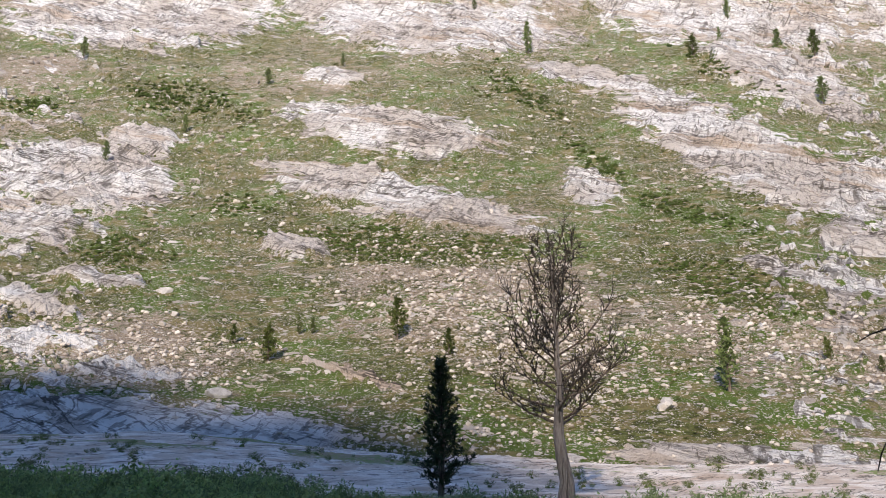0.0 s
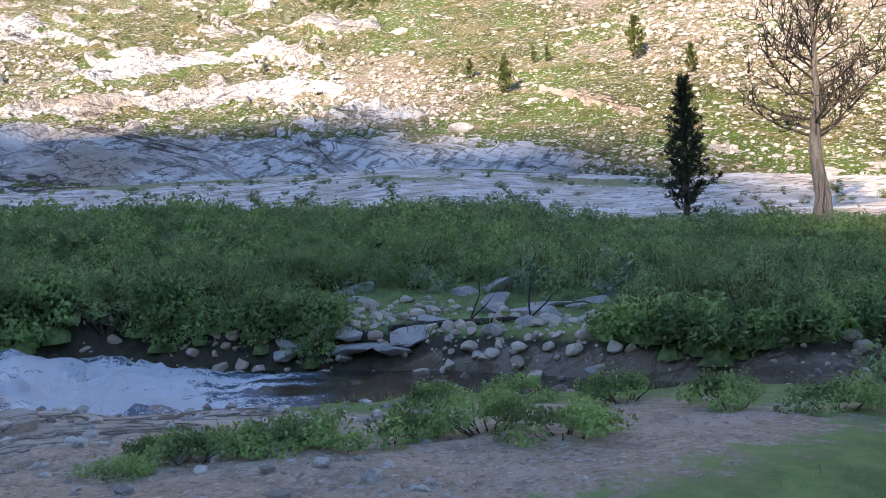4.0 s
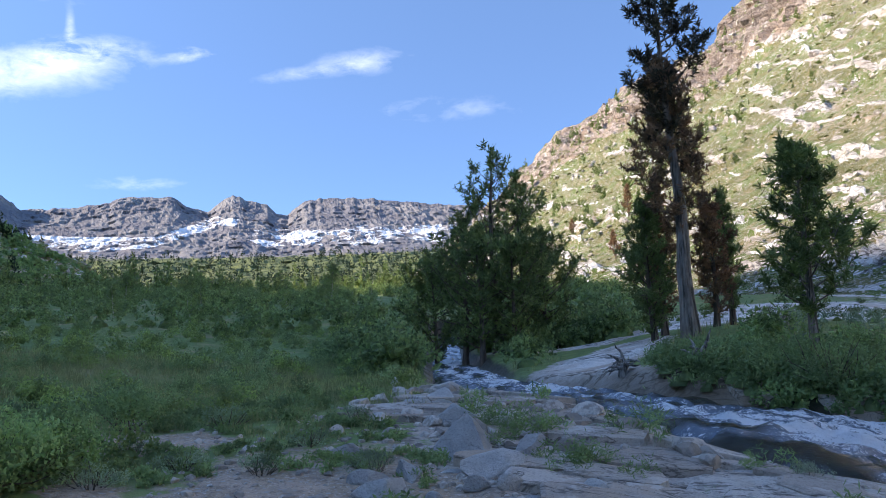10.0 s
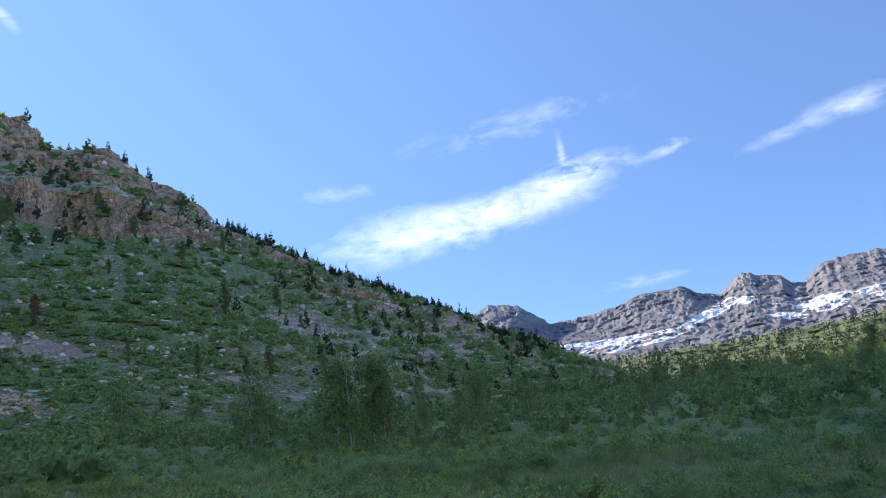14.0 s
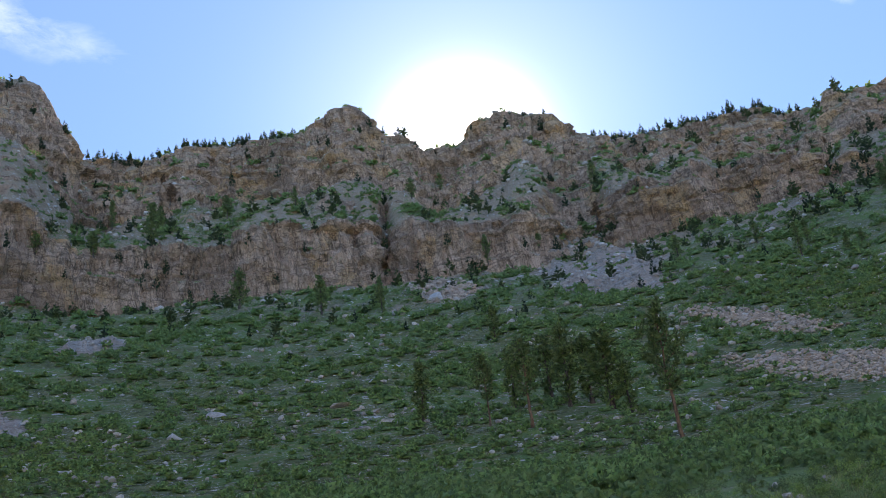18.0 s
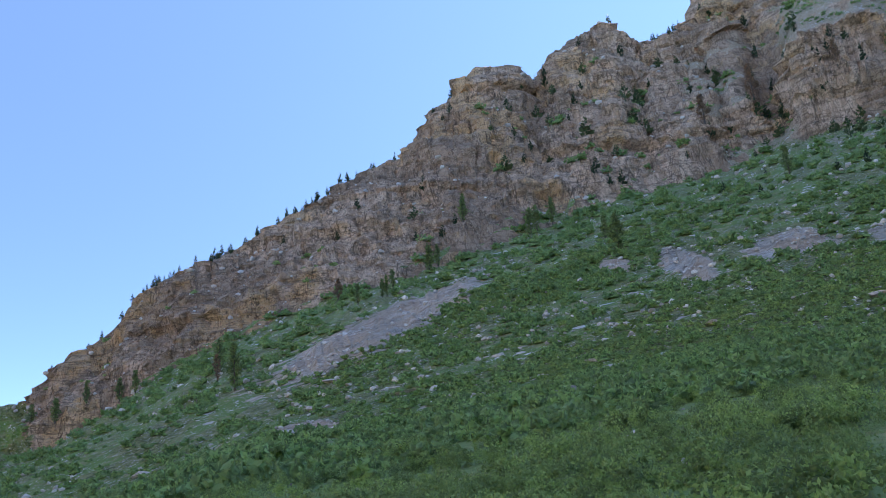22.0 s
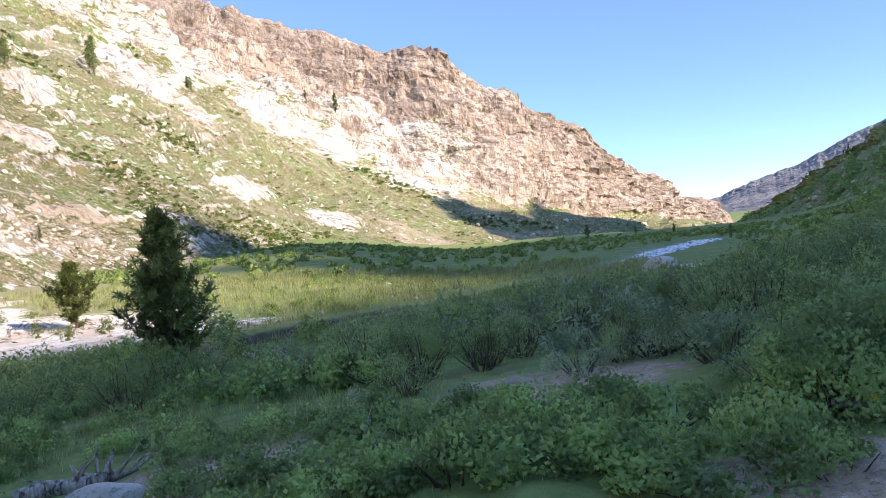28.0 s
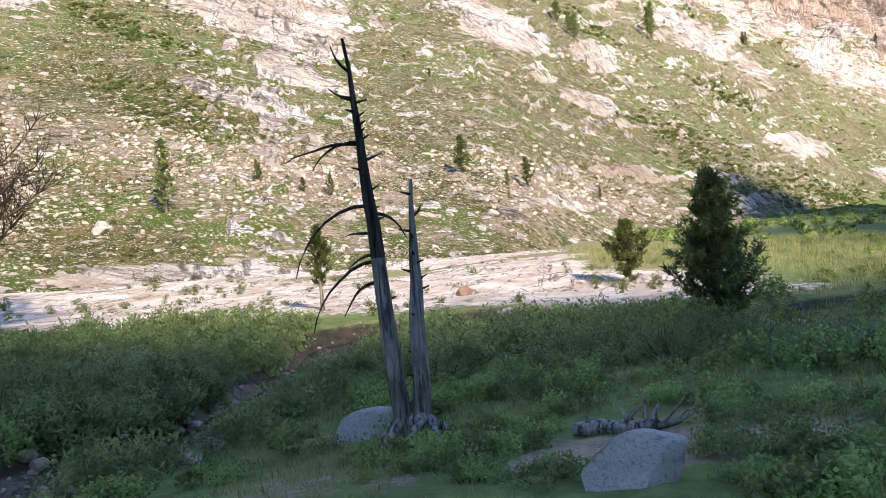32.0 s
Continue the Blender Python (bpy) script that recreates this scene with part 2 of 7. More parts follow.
def ground_z(x, y, fine=True):
    shape = np.shape(x)
    x, y = np.asarray(x, float).ravel(), np.asarray(y, float).ravel()
    d = np.hypot(x, y)
    z = lie(heading(x, y), d)
    z = z + fbm(x / 9, y / 9, 0, 3, 5) * 0.22 * smooth(3, 20, d) + fbm(x / 60, y / 60, 0, 3, 8) * 2.0 * smooth(60, 300, d)
    if fine:
        z = z + fbm(x / 1.3, y / 1.3, 0, 4, 3) * 0.07 + fbm(x / .45, y / .45, 0, 3, 4) * .035 * smooth(3, 5, d) * smooth(24, 14, d)
    az = heading(x, y)
    shelf = np.where((d > 6.5) & (d < 17) & (az > 38) & (az < 86))[0]
    if len(shelf):
        u, v = x[shelf] * .82 + y[shelf] * .57, y[shelf] * .82 - x[shelf] * .57
        lay = fbm(u / 3.4, v / 1.1, 0, 3, 61) * 5
        hold = smooth(6.5, 8, d[shelf]) * smooth(17, 14, d[shelf]) * smooth(38, 44, az[shelf]) * smooth(86, 80, az[shelf])
        z[shelf] += hold * .035 * (np.floor(lay) + smooth(.85, 1.0, lay - np.floor(lay)))
    close = np.where(d < 140)[0]
    if len(close):
        gap, lev, side = near_brook(x[close], y[close], True)
        bed = lev - 0.22 + fbm(x[close] / .7, y[close] / .7, 0, 3, 21) * .07
        w = smooth(-.15, .6, gap)
        zc = z[close]
        ha = heading(x[close], y[close])
        zc = np.where((side > 0) & (gap < 5), np.maximum(zc, lev + .5 * smooth(-28, -10, ha) * smooth(76, 66, ha) * smooth(5, 2, gap)), zc)
        zc = bed * (1 - w) + np.maximum(zc, lev + .12) * w
        z[close] = np.where(gap > .6, np.where(gap < 4, np.maximum(zc, lev + .05), zc), zc)
    return z.reshape(shape)


def gz(x, y):
    return float(ground_z(np.array([x]), np.array([y]))[0])


# ---- the two canyon walls: heading: foot distance, mid distance, mid height angle, cliff-foot distance and angle, crest distance ----
WALL_EAST = {
    -89: (750, 860, -1.4, 920, -1.3, 1000), -82: (480, 600, -.8, 660, -.3, 740), -75: (360, 450, 0, 520, 1.2, 600), -65: (270, 400, 3.5, 480, 6.5, 570), -60: (190, 340, 5.3, 445, 9, 530),
    -55: (115, 280, 8, 410, 12, 490), -40: (56, 185, 14, 330, 19, 420), -20: (50, 175, 19, 300, 26, 400), 0: (49, 172, 20, 300, 28.5, 400),
    12: (53, 176, 18.5, 320, 28, 415), 28: (56, 182, 16, 365, 27, 440), 45: (51, 186, 13, 430, 23, 520), 60: (65, 240, 10, 560, 16.5, 680), 67: (90, 300, 8, 620, 13.5, 780),
    75: (150, 400, 6.5, 700, 9.5, 850), 82: (200, 420, 4.8, 600, 5.2, 700)}
CREST_EAST = ((-89, -1.5), (-88.6, 0), (-86.6, .6), (-85.7, 1.8), (-84, 2.7), (-82, 4), (-80.7, 5.9), (-79.3, 6.6), (-77.2, 7.8), (-76.2, 9), (-74.8, 9.3), (-73.8, 10.1),
              (-73, 11.2), (-72, 11.8), (-69.5, 12.5), (-68.5, 12.2), (-66.5, 13.1), (-65, 13.8), (-62.7, 14.3), (-61, 15), (-57, 16), (-50, 19.5), (-40, 25), (-20, 32),
              (0, 34), (20, 34), (40, 30), (50, 26.5), (57, 23), (59.5, 20.1), (61.2, 18.6), (65, 17.7), (67, 16.7), (69, 15.3), (71.5, 14.6), (73, 13.2), (74.1, 11.6), (76, 10), (79, 7.5), (82, 5.3))
WALL_WEST = {
    101: (250, 380, 4.6, 520, 5.4, 620), 108: (170, 300, 5.5, 570, 8, 720), 118: (110, 250, 8, 580, 12.2, 750), 130: (80, 230, 11, 620, 17.8, 790),
    145: (62, 220, 13, 610, 20.3, 810), 160: (55, 210, 13.5, 600, 20, 800), 175: (52, 210, 13.5, 600, 20, 800), 190: (52, 210, 13.5, 590, 19.5, 790),
    205: (52, 200, 13.5, 560, 19, 760), 220: (52, 190, 12, 500, 17, 650), 235: (55, 190, 9, 450, 13.3, 560), 245: (60, 200, 6, 460, 9.5, 525),
    255: (90, 250, 2.5, 480, 4.2, 530), 262: (200, 360, .8, 500, 1.8, 600), 270: (600, 800, -1.6, 850, -1.6, 900)}
CREST_WEST_UP = ((101, 5.5), (102.7, 6.5), (103.8, 7.3), (107.5, 9.1), (111.2, 10.7), (113.7, 12.3), (115.5, 13.2), (118, 14.3), (120.5, 15.4), (123.5, 17), (126.3, 18.3), (128.7, 19.4),
                 (129.5, 20.6), (130.8, 21.6), (132.1, 22.1), (133.6, 23), (134.3, 23.8), (135.5, 24.2), (136.8, 23.7), (138.4, 24), (139.7, 25.9), (141.1, 25.5), (141.8, 25.9), (143.3, 26.3),
                 (144, 25.5), (146.8, 25.9), (147.3, 26.6), (152, 27), (157, 27.1), (159.5, 27.8), (161.3, 28.8), (162.1, 29.8), (165.7, 30.5), (167.4, 30.1), (168.6, 28.95), (170.2, 28.85))
CREST_WEST_MID = ((172.1, 28.75), (172.5, 29.6), (173.2, 29.95), (174.8, 29.9), (175.4, 30.8), (175.9, 31.6), (176.8, 32.3), (178.4, 31.8), (180, 30.8), (184.8, 30.1), (188.7, 29.7), (191.8, 28.8), (196.5, 28.7), (196.8, 29.8), (197.8, 31.3), (198.6, 32.6), (200, 33.2), (203, 32.7), (205, 31.6), (207.5, 31), (209, 30.2), (209.5, 28.4), (211.5, 27.6), (214.8, 27.3), (215.2, 28.2), (216.5, 29.1), (217.7, 28.7), (218.6, 28.4))
CREST_WEST_DOWN = ((219.7, 27.6), (221, 26.2), (221.9, 25.6), (222.4, 26.4), (223.5, 27.3), (225.3, 27.6), (226.8, 26.9), (227.8, 25.6), (229.4, 24.1), (231.2, 22.2), (233.7, 21.5), (237.4, 19.5), (240.3, 18.1), (243.6, 16.3), (246.8, 14.9), (249.4, 13.4), (250, 12.3), (251.6, 10.5), (253.1, 9.3), (254.6, 7.4), (256.4, 7), (256.8, 5.7), (257.6, 4.6), (260.5, 3.8), (261.7, 2.9), (264.8, 1.3), (266.7, 0.2), (270, -1.7))


def plan_columns(plan, az):
    keys = np.array(sorted(plan), float)
    val = np.array([plan[k] for k in sorted(plan)], float)
    return [np.interp(az, keys, val[:, c]) for c in range(val.shape[1])]


class Wall:
    """A canyon wall as a sheet over heading and height, with gullies, ledges and crags."""

    def __init__(self, plan, crest, seed, step, rows, craggy, benched):
        keys = sorted(plan)
        az = np.arange(keys[0], keys[-1] + step / 2, step)
        df, dm, em, dc, ec, dt = plan_columns(plan, az)
        kern = np.hanning(41) / np.hanning(41).sum()
        df, dm, em, dc, ec, dt = (np.convolve(np.pad(c, 20, "edge"), kern, "valid") for c in (df, dm, em, dc, ec, dt))
        ck = np.array(crest, float)
        et = np.interp(az, ck[:, 0], ck[:, 1])
        et += (fbm(az * 1.9, seed, 0, 3, seed) * 0.2 + fbm(az * 7, seed, 0, 2, seed + 1) * .12) * craggy
        ec = np.minimum(ec, et - 0.3)
        zf = ground_z(*polar(az, df), fine=False) - 1.5
        zm, zc, zt = 1.6 + dm * np.tan(np.radians(em)), 1.6 + dc * np.tan(np.radians(ec)), 1.6 + dt * np.tan(np.radians(et))
        n1, n2, n3 = rows
        D, Z, K = [], [], []
        for k in range(n1):
            u = k / n1
            D.append(df + (dm - df) * u)
            Z.append(zf + (zm - zf) * (u * 0.72 + 0.28 * u * u))
            K.append(0 * az)
        for k in range(n2):
            u = k / n2
            D.append(dm + (dc - dm) * u)
            Z.append(zm + (zc - zm) * u)
            K.append(0 * az + u * .25)
        # cliff band, bench, upper cliff: breadths drift along the wall
        drift = fbm(az / 7.0, seed + 2, 0, 3, seed + 1) * .16
        k1, k2 = .27 + drift * .6, .64 + drift * .7 + fbm(az / 3.0, seed + 4, 0, 2, seed + 2) * .1
        tall = fbm(az / 4.5, seed + 6, 0, 3, seed + 7)
        for k in range(n3 + 1):
            u = k / n3
            z1, z2 = k1 * (.8 + .4 * tall), k2 * .92
            d1, d2 = .05 + .3 * smooth(.05, -.35, tall), .62 + 0 * az
            fz = np.where(u < k1, u / k1 * z1, np.where(u < k2, z1 + (u - k1) / (k2 - k1) * (z2 - z1), z2 + (u - k2) / (1 - k2) * (1 - z2)))
            fd = np.where(u < k1, u / k1 * d1, np.where(u < k2, d1 + (u - k1) / (k2 - k1) * (d2 - d1), d2 + (u - k2) / (1 - k2) * (1 - d2)))
            bn = benched * smooth(216, 206, az) * smooth(126, 136, az)
            fd, fz = fd * bn + u * (1 - bn), fz * bn + u * (1 - bn)
            D.append(dc + (dt - dc) * fd)
            Z.append(zc + (zt - zc) * fz)
            K.append(np.where((u > k1) & (u < k2), 1 - .68 * bn, 1.0) * smooth(-.05, .2, u))
        for k in range(1, 5):
            D.append(dt * (1 + .12 * k))
            Z.append(zt * (1 - .04 * k) - 4 * k)
            K.append(0 * az)
        D, Z, K = np.array(D), np.array(Z), np.array(K)
        A = np.broadcast_to(az, D.shape)
        n = len(D)
        self.crest_row = n1 + n2 + n3
        hold = np.ones(n)
        hold[self.crest_row - 6:self.crest_row + 1] = np.linspace(1, 0, 7)
        hold[self.crest_row:] = 0
        hold = hold[:, None] * smooth(0, 6, np.arange(n))[:, None]
        # buttresses, joints and blocks: the face is pushed in and out along its own normal
        X, Y = polar(A, D)
        P = np.stack([X, Y, Z], -1)
        for _ in range(3):
            P[1:-1] = (P[:-2] + 2 * P[1:-1] + P[2:]) / 4
        pu, pv = np.gradient(P, axis=1), np.gradient(P, axis=0)
        nrm = np.cross(pu, pv)
        nrm /= np.maximum(np.linalg.norm(nrm, axis=-1, keepdims=True), 1e-9)
        nrm *= -np.sign((nrm * P).sum(-1, keepdims=True))
        nrm[..., 2] *= .35
        size = np.minimum(D, 650) * craggy * K * hold
        w1, w2 = fbm(X / 90, Y / 90, Z / 90, 2, seed + 31) * 14, fbm(X / 90 + 7, Y / 90, Z / 90, 2, seed + 33) * 14
        push = .012 * fbm((X + w1) / 62, (Y + w2) / 62, Z / 190, 3, seed + 3, ridged=True)
        push += .009 * fbm((X + w1) / 21, (Y + w2) / 21, Z / 48, 3, seed + 5, ridged=True)
        push += .006 * fbm(X / 9, Y / 9, Z / 14, 3, seed + 15, ridged=True)
        push += .009 * np.floor(fbm((X + w1) / 26, (Y + w2) / 26, Z / 120, 2, seed + 25) * 5) / 5
        push += .006 * np.floor(fbm((X + w2) / 10, (Y + w1) / 10, Z / 44, 2, seed + 27) * 5) / 5
        tier = fbm((X + w1) / 150, (Y + w2) / 150, Z / 15, 3, seed + 9)
        push += .005 * np.sign(tier) * smooth(.02, .12, np.abs(tier))
        push += .0045 * fbm(X / 4.5, Y / 4.5, Z / 16, 2, seed + 29, ridged=True)
        push += .005 * np.floor(fbm(X / 16, Y / 16, Z / 20, 2, seed + 23) * 6) / 6
        X, Y, Z = X + nrm[..., 0] * size * push, Y + nrm[..., 1] * size * push, Z + nrm[..., 2] * size * push
        D2 = np.hypot(X, Y)
        A = np.degrees(np.arctan2(-X, Y))
        soft = (1 - np.clip(K, 0, 1) * .8) * hold
        Z2 = Z + fbm(X / 70, Y / 70, 0, 4, seed + 11) * D * .018 * soft * smooth(0, 25, np.arange(n))[:, None]
        Z2 += fbm(X / 9, Y / 9, Z / 9, 4, seed + 13) * D * .004 * hold
        k = self.crest_row + 1
        cap = np.arctan2(Z2[:k] - 1.6, D2[:k]) - np.radians(et - .02)
        Z2[:k] = np.where(cap > 0, 1.6 + D2[:k] * np.tan(np.radians(et - .02)), Z2[:k])
        self.az, self.X, self.Y, self.Z, self.K, self.D = az, X, Y, Z2, K, D2
        self.el = np.degrees(np.arctan2(Z2 - 1.6, D2))
        # steepness of the finished face, evened out a little
        dz, dd = np.gradient(Z2, axis=0), np.gradient(D2, axis=0)
        st = np.clip(np.degrees(np.arctan2(dz, np.maximum(dd, .05 * np.abs(dz) + 1e-3))), 0, 90)
        for _ in range(2):
            st = (st + np.roll(st, 1, 1) + np.roll(st, -1, 1) + np.roll(st, 1, 0) + np.roll(st, -1, 0)) / 5
        self.steep = smooth(42, 60, st) * smooth(0, .2, K)

    def build(self, name, material, attrs):
        V = np.stack([self.X, self.Y, self.Z], -1).reshape(-1, 3)
        f = sheet(*self.X.shape)
        rock = np.maximum(np.maximum(attrs["cliff"], attrs["slab"]), self.K * .8).ravel()[f].mean(1)
        return mesh_object(name, V, f, material, rock < .5, attrs)

    def spot(self, az, el):
        """Where the wall's face lies at this heading and height angle, seen from the viewpoint."""
        i = int(np.clip(round((az - self.az[0]) / (self.az[1] - self.az[0])), 0, len(self.az) - 1))
        c = np.maximum.accumulate(self.el[6:self.crest_row + 1, i])
        k = 6 + int(np.clip(np.searchsorted(c, el), 0, len(c) - 1))
        return Vector((self.X[k, i], self.Y[k, i], self.Z[k, i])), k, i


EAST = Wall(WALL_EAST, CREST_EAST, 11, 0.18, (110, 85, 70), .9, 0.0)
WEST = Wall(WALL_WEST, CREST_WEST_UP + CREST_WEST_MID + CREST_WEST_DOWN, 41, 0.15, (50, 50, 125), 1.0, 1.0)


def ground_hit(az, el):
    d = np.concatenate((np.linspace(2, 40, 400), np.linspace(40.2, 400, 500)))
    x, y = polar(az, d)
    over = np.where(ground_z(x, y) >= 1.6 + d * math.tan(radians(el)))[0]
    return d[over[0]] if len(over) else 1e9


def seat(az, el):
    """The point of the ground or of a canyon wall that lies at this heading and height angle from the viewpoint."""
    d = ground_hit(az, el)
    best = None
    for w in (EAST, WEST):
        a = az if w is EAST else az % 360
        a = a - 360 if w is EAST and a > 180 else a
        if w.az[0] <= a <= w.az[-1]:
            p = w.spot(a, el)[0]
            if math.hypot(p.x, p.y) < d and math.hypot(p.x, p.y) < 1e8 and p.z > gz(p.x, p.y) - .6:
                best = p
    if best is None:
        if d > 1e8:
            d = 300.0
        x, y = polar(az, d)
        best = Vector((float(x), float(y), gz(float(x), float(y))))
    return best



# ---- materials ----
class Mat:
    """Small wrapper round a node material."""

    def __init__(self, name, rough=0.9):
        self.m = bpy.data.materials.new(name)
        self.m.use_nodes = True
        self.t = self.m.node_tree
        self.b = self.t.nodes["Principled BSDF"]
        self.out = self.t.nodes["Material Output"]
        self.b.inputs["Roughness"].default_value = rough
        self.b.inputs["Specular IOR Level"].default_value = 0.25
        self.pos = self.node("ShaderNodeNewGeometry").outputs["Position"]

    def node(self, kind, **kw):
        n = self.t.nodes.new(kind)
        for k, v in kw.items():
            if k == "operation":
                n.operation = v
        return n

    def link(self, a, b):
        self.t.links.new(a, b)

    def put(self, sock, v):
        if hasattr(v, "is_output"):
            self.link(v, sock)
        elif isinstance(v, tuple) and len(v) == 3 and sock.type == "RGBA":
            sock.default_value = (*v, 1)
        else:
            sock.default_value = v

    def scaled(self, sx, sy, sz, turn=(0, 0, 0), src=None):
        n = self.node("ShaderNodeMapping")
        n.vector_type = "TEXTURE"
        n.inputs["Scale"].default_value = (1 / sx, 1 / sy, 1 / sz)
        n.inputs["Rotation"].default_value = turn
        self.link(src or self.pos, n.inputs["Vector"])
        return n.outputs[0]

    def noise(self, scale, detail=4, rough=0.55, vec=None, warp=0.0):
        n = self.node("ShaderNodeTexNoise")
        n.inputs["Scale"].default_value, n.inputs["Detail"].default_value, n.inputs["Roughness"].default_value = scale, detail, rough
        n.inputs["Distortion"].default_value = warp
        self.link(vec or self.pos, n.inputs["Vector"])
        return n.outputs["Fac"]

    def cells(self, scale, vec=None, feature="F1", out="Distance"):
        n = self.node("ShaderNodeTexVoronoi")
        n.feature = feature
        n.inputs["Scale"].default_value = scale
        self.link(vec or self.pos, n.inputs["Vector"])
        return n.outputs[out]

    def math(self, op, a, b=0.0):
        n = self.node("ShaderNodeMath", operation=op)
        self.put(n.inputs[0], a)
        self.put(n.inputs[1], b)
        return n.outputs[0]

    def ramp(self, fac, lo, hi, a=0.0, b=1.0):
        n = self.node("ShaderNodeMapRange")
        n.interpolation_type = "SMOOTHSTEP"
        for i, v in enumerate((fac, lo, hi, a, b)):
            self.put(n.inputs[i], v)
        return n.outputs[0]

    def mix(self, fac, a, b):
        n = self.node("ShaderNodeMix")
        n.data_type = "RGBA"
        self.put(n.inputs["Factor"], fac)
        self.put(n.inputs[6], a)
        self.put(n.inputs[7], b)
        return n.outputs[2]

    def attr(self, name):
        n = self.node("ShaderNodeAttribute")
        n.attribute_name = name
        return n.outputs["Fac"]

    def island(self):
        return self.node("ShaderNodeNewGeometry").outputs["Random Per Island"]

    def each(self):
        return self.node("ShaderNodeObjectInfo").outputs["Random"]

    def up(self):
        n = self.node("ShaderNodeSeparateXYZ")
        self.link(self.node("ShaderNodeNewGeometry").outputs["Normal"], n.inputs[0])
        return n.outputs[2]

    def color(self, c):
        self.put(self.b.inputs["Base Color"], c)

    def bump(self, height, dist=0.05, strength=1.0, under=None):
        n = self.node("ShaderNodeBump")
        n.inputs["Distance"].default_value, n.inputs["Strength"].default_value = dist, strength
        self.put(n.inputs["Height"], height)
        if under:
            self.link(under, n.inputs["Normal"])
        self.link(n.outputs[0], self.b.inputs["Normal"])
        return n.outputs[0]


def cracks(m, vec, scale, wide, detail=6, warp=.6):
    """Thin wandering lines where a stretched noise crosses its middle value."""
    return m.ramp(m.math("ABSOLUTE", m.math("SUBTRACT", m.noise(scale, detail, .6, vec, warp), .5)), 0, wide, 1, 0)


def granite(m, vec=None, warm=0.5, dip=.33, tone=1.0):
    """Pale sheeted granite: grey-white to tan with dark ledge cracks, lichen, rust and water streaks."""
    lay, fall = m.scaled(.13, .13, 1.0, (0, dip, 0)), m.scaled(1.7, .4, .13, (0, .5, 0))
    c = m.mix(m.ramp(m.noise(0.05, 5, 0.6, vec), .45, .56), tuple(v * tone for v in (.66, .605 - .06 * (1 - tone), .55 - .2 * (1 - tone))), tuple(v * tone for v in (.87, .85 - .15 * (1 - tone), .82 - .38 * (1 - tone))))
    c = m.mix(m.ramp(m.noise(.45, 8, .72, lay, .4), .555, .585, 0, .6), c, (.30, .25, .215))
    c = m.mix(m.ramp(m.noise(2.2, 7, .75, vec), .56, .6, 0, .5), c, (.27, .235, .205))
    gate = m.ramp(m.noise(.07, 4, .6), .47, .53)
    c = m.mix(m.math("MULTIPLY", m.ramp(m.noise(.55, 6, .68, fall, .35), .53, .57, 0, .65), m.ramp(m.noise(.06, 5, .65), .51, .55)), c, (.10, .09, .08))
    c = m.mix(m.ramp(m.noise(1.1, 5, .65, fall, .2), .58, .6, 0, .6), c, (.14, .12, .10))
    c = m.mix(m.ramp(m.noise(.16, 6, .6, lay), .57, .62, 0, warm), c, (.52, .38, .25))
    c = m.mix(m.math("MULTIPLY", cracks(m, lay, .3, .022), m.math("ADD", .4, m.math("MULTIPLY", gate, .6))), c, (.09, .075, .06))
    c = m.mix(m.math("MULTIPLY", cracks(m, lay, .9, .024), .7), c, (.13, .11, .09))
    c = m.mix(m.math("MULTIPLY", cracks(m, m.scaled(.45, .3, .3, (0, -.5, 0)), .4, .018), m.math("MULTIPLY", gate, .8)), c, (.10, .085, .07))
    lines = m.noise(.5, 8, .68, lay, .5)
    return c, lines


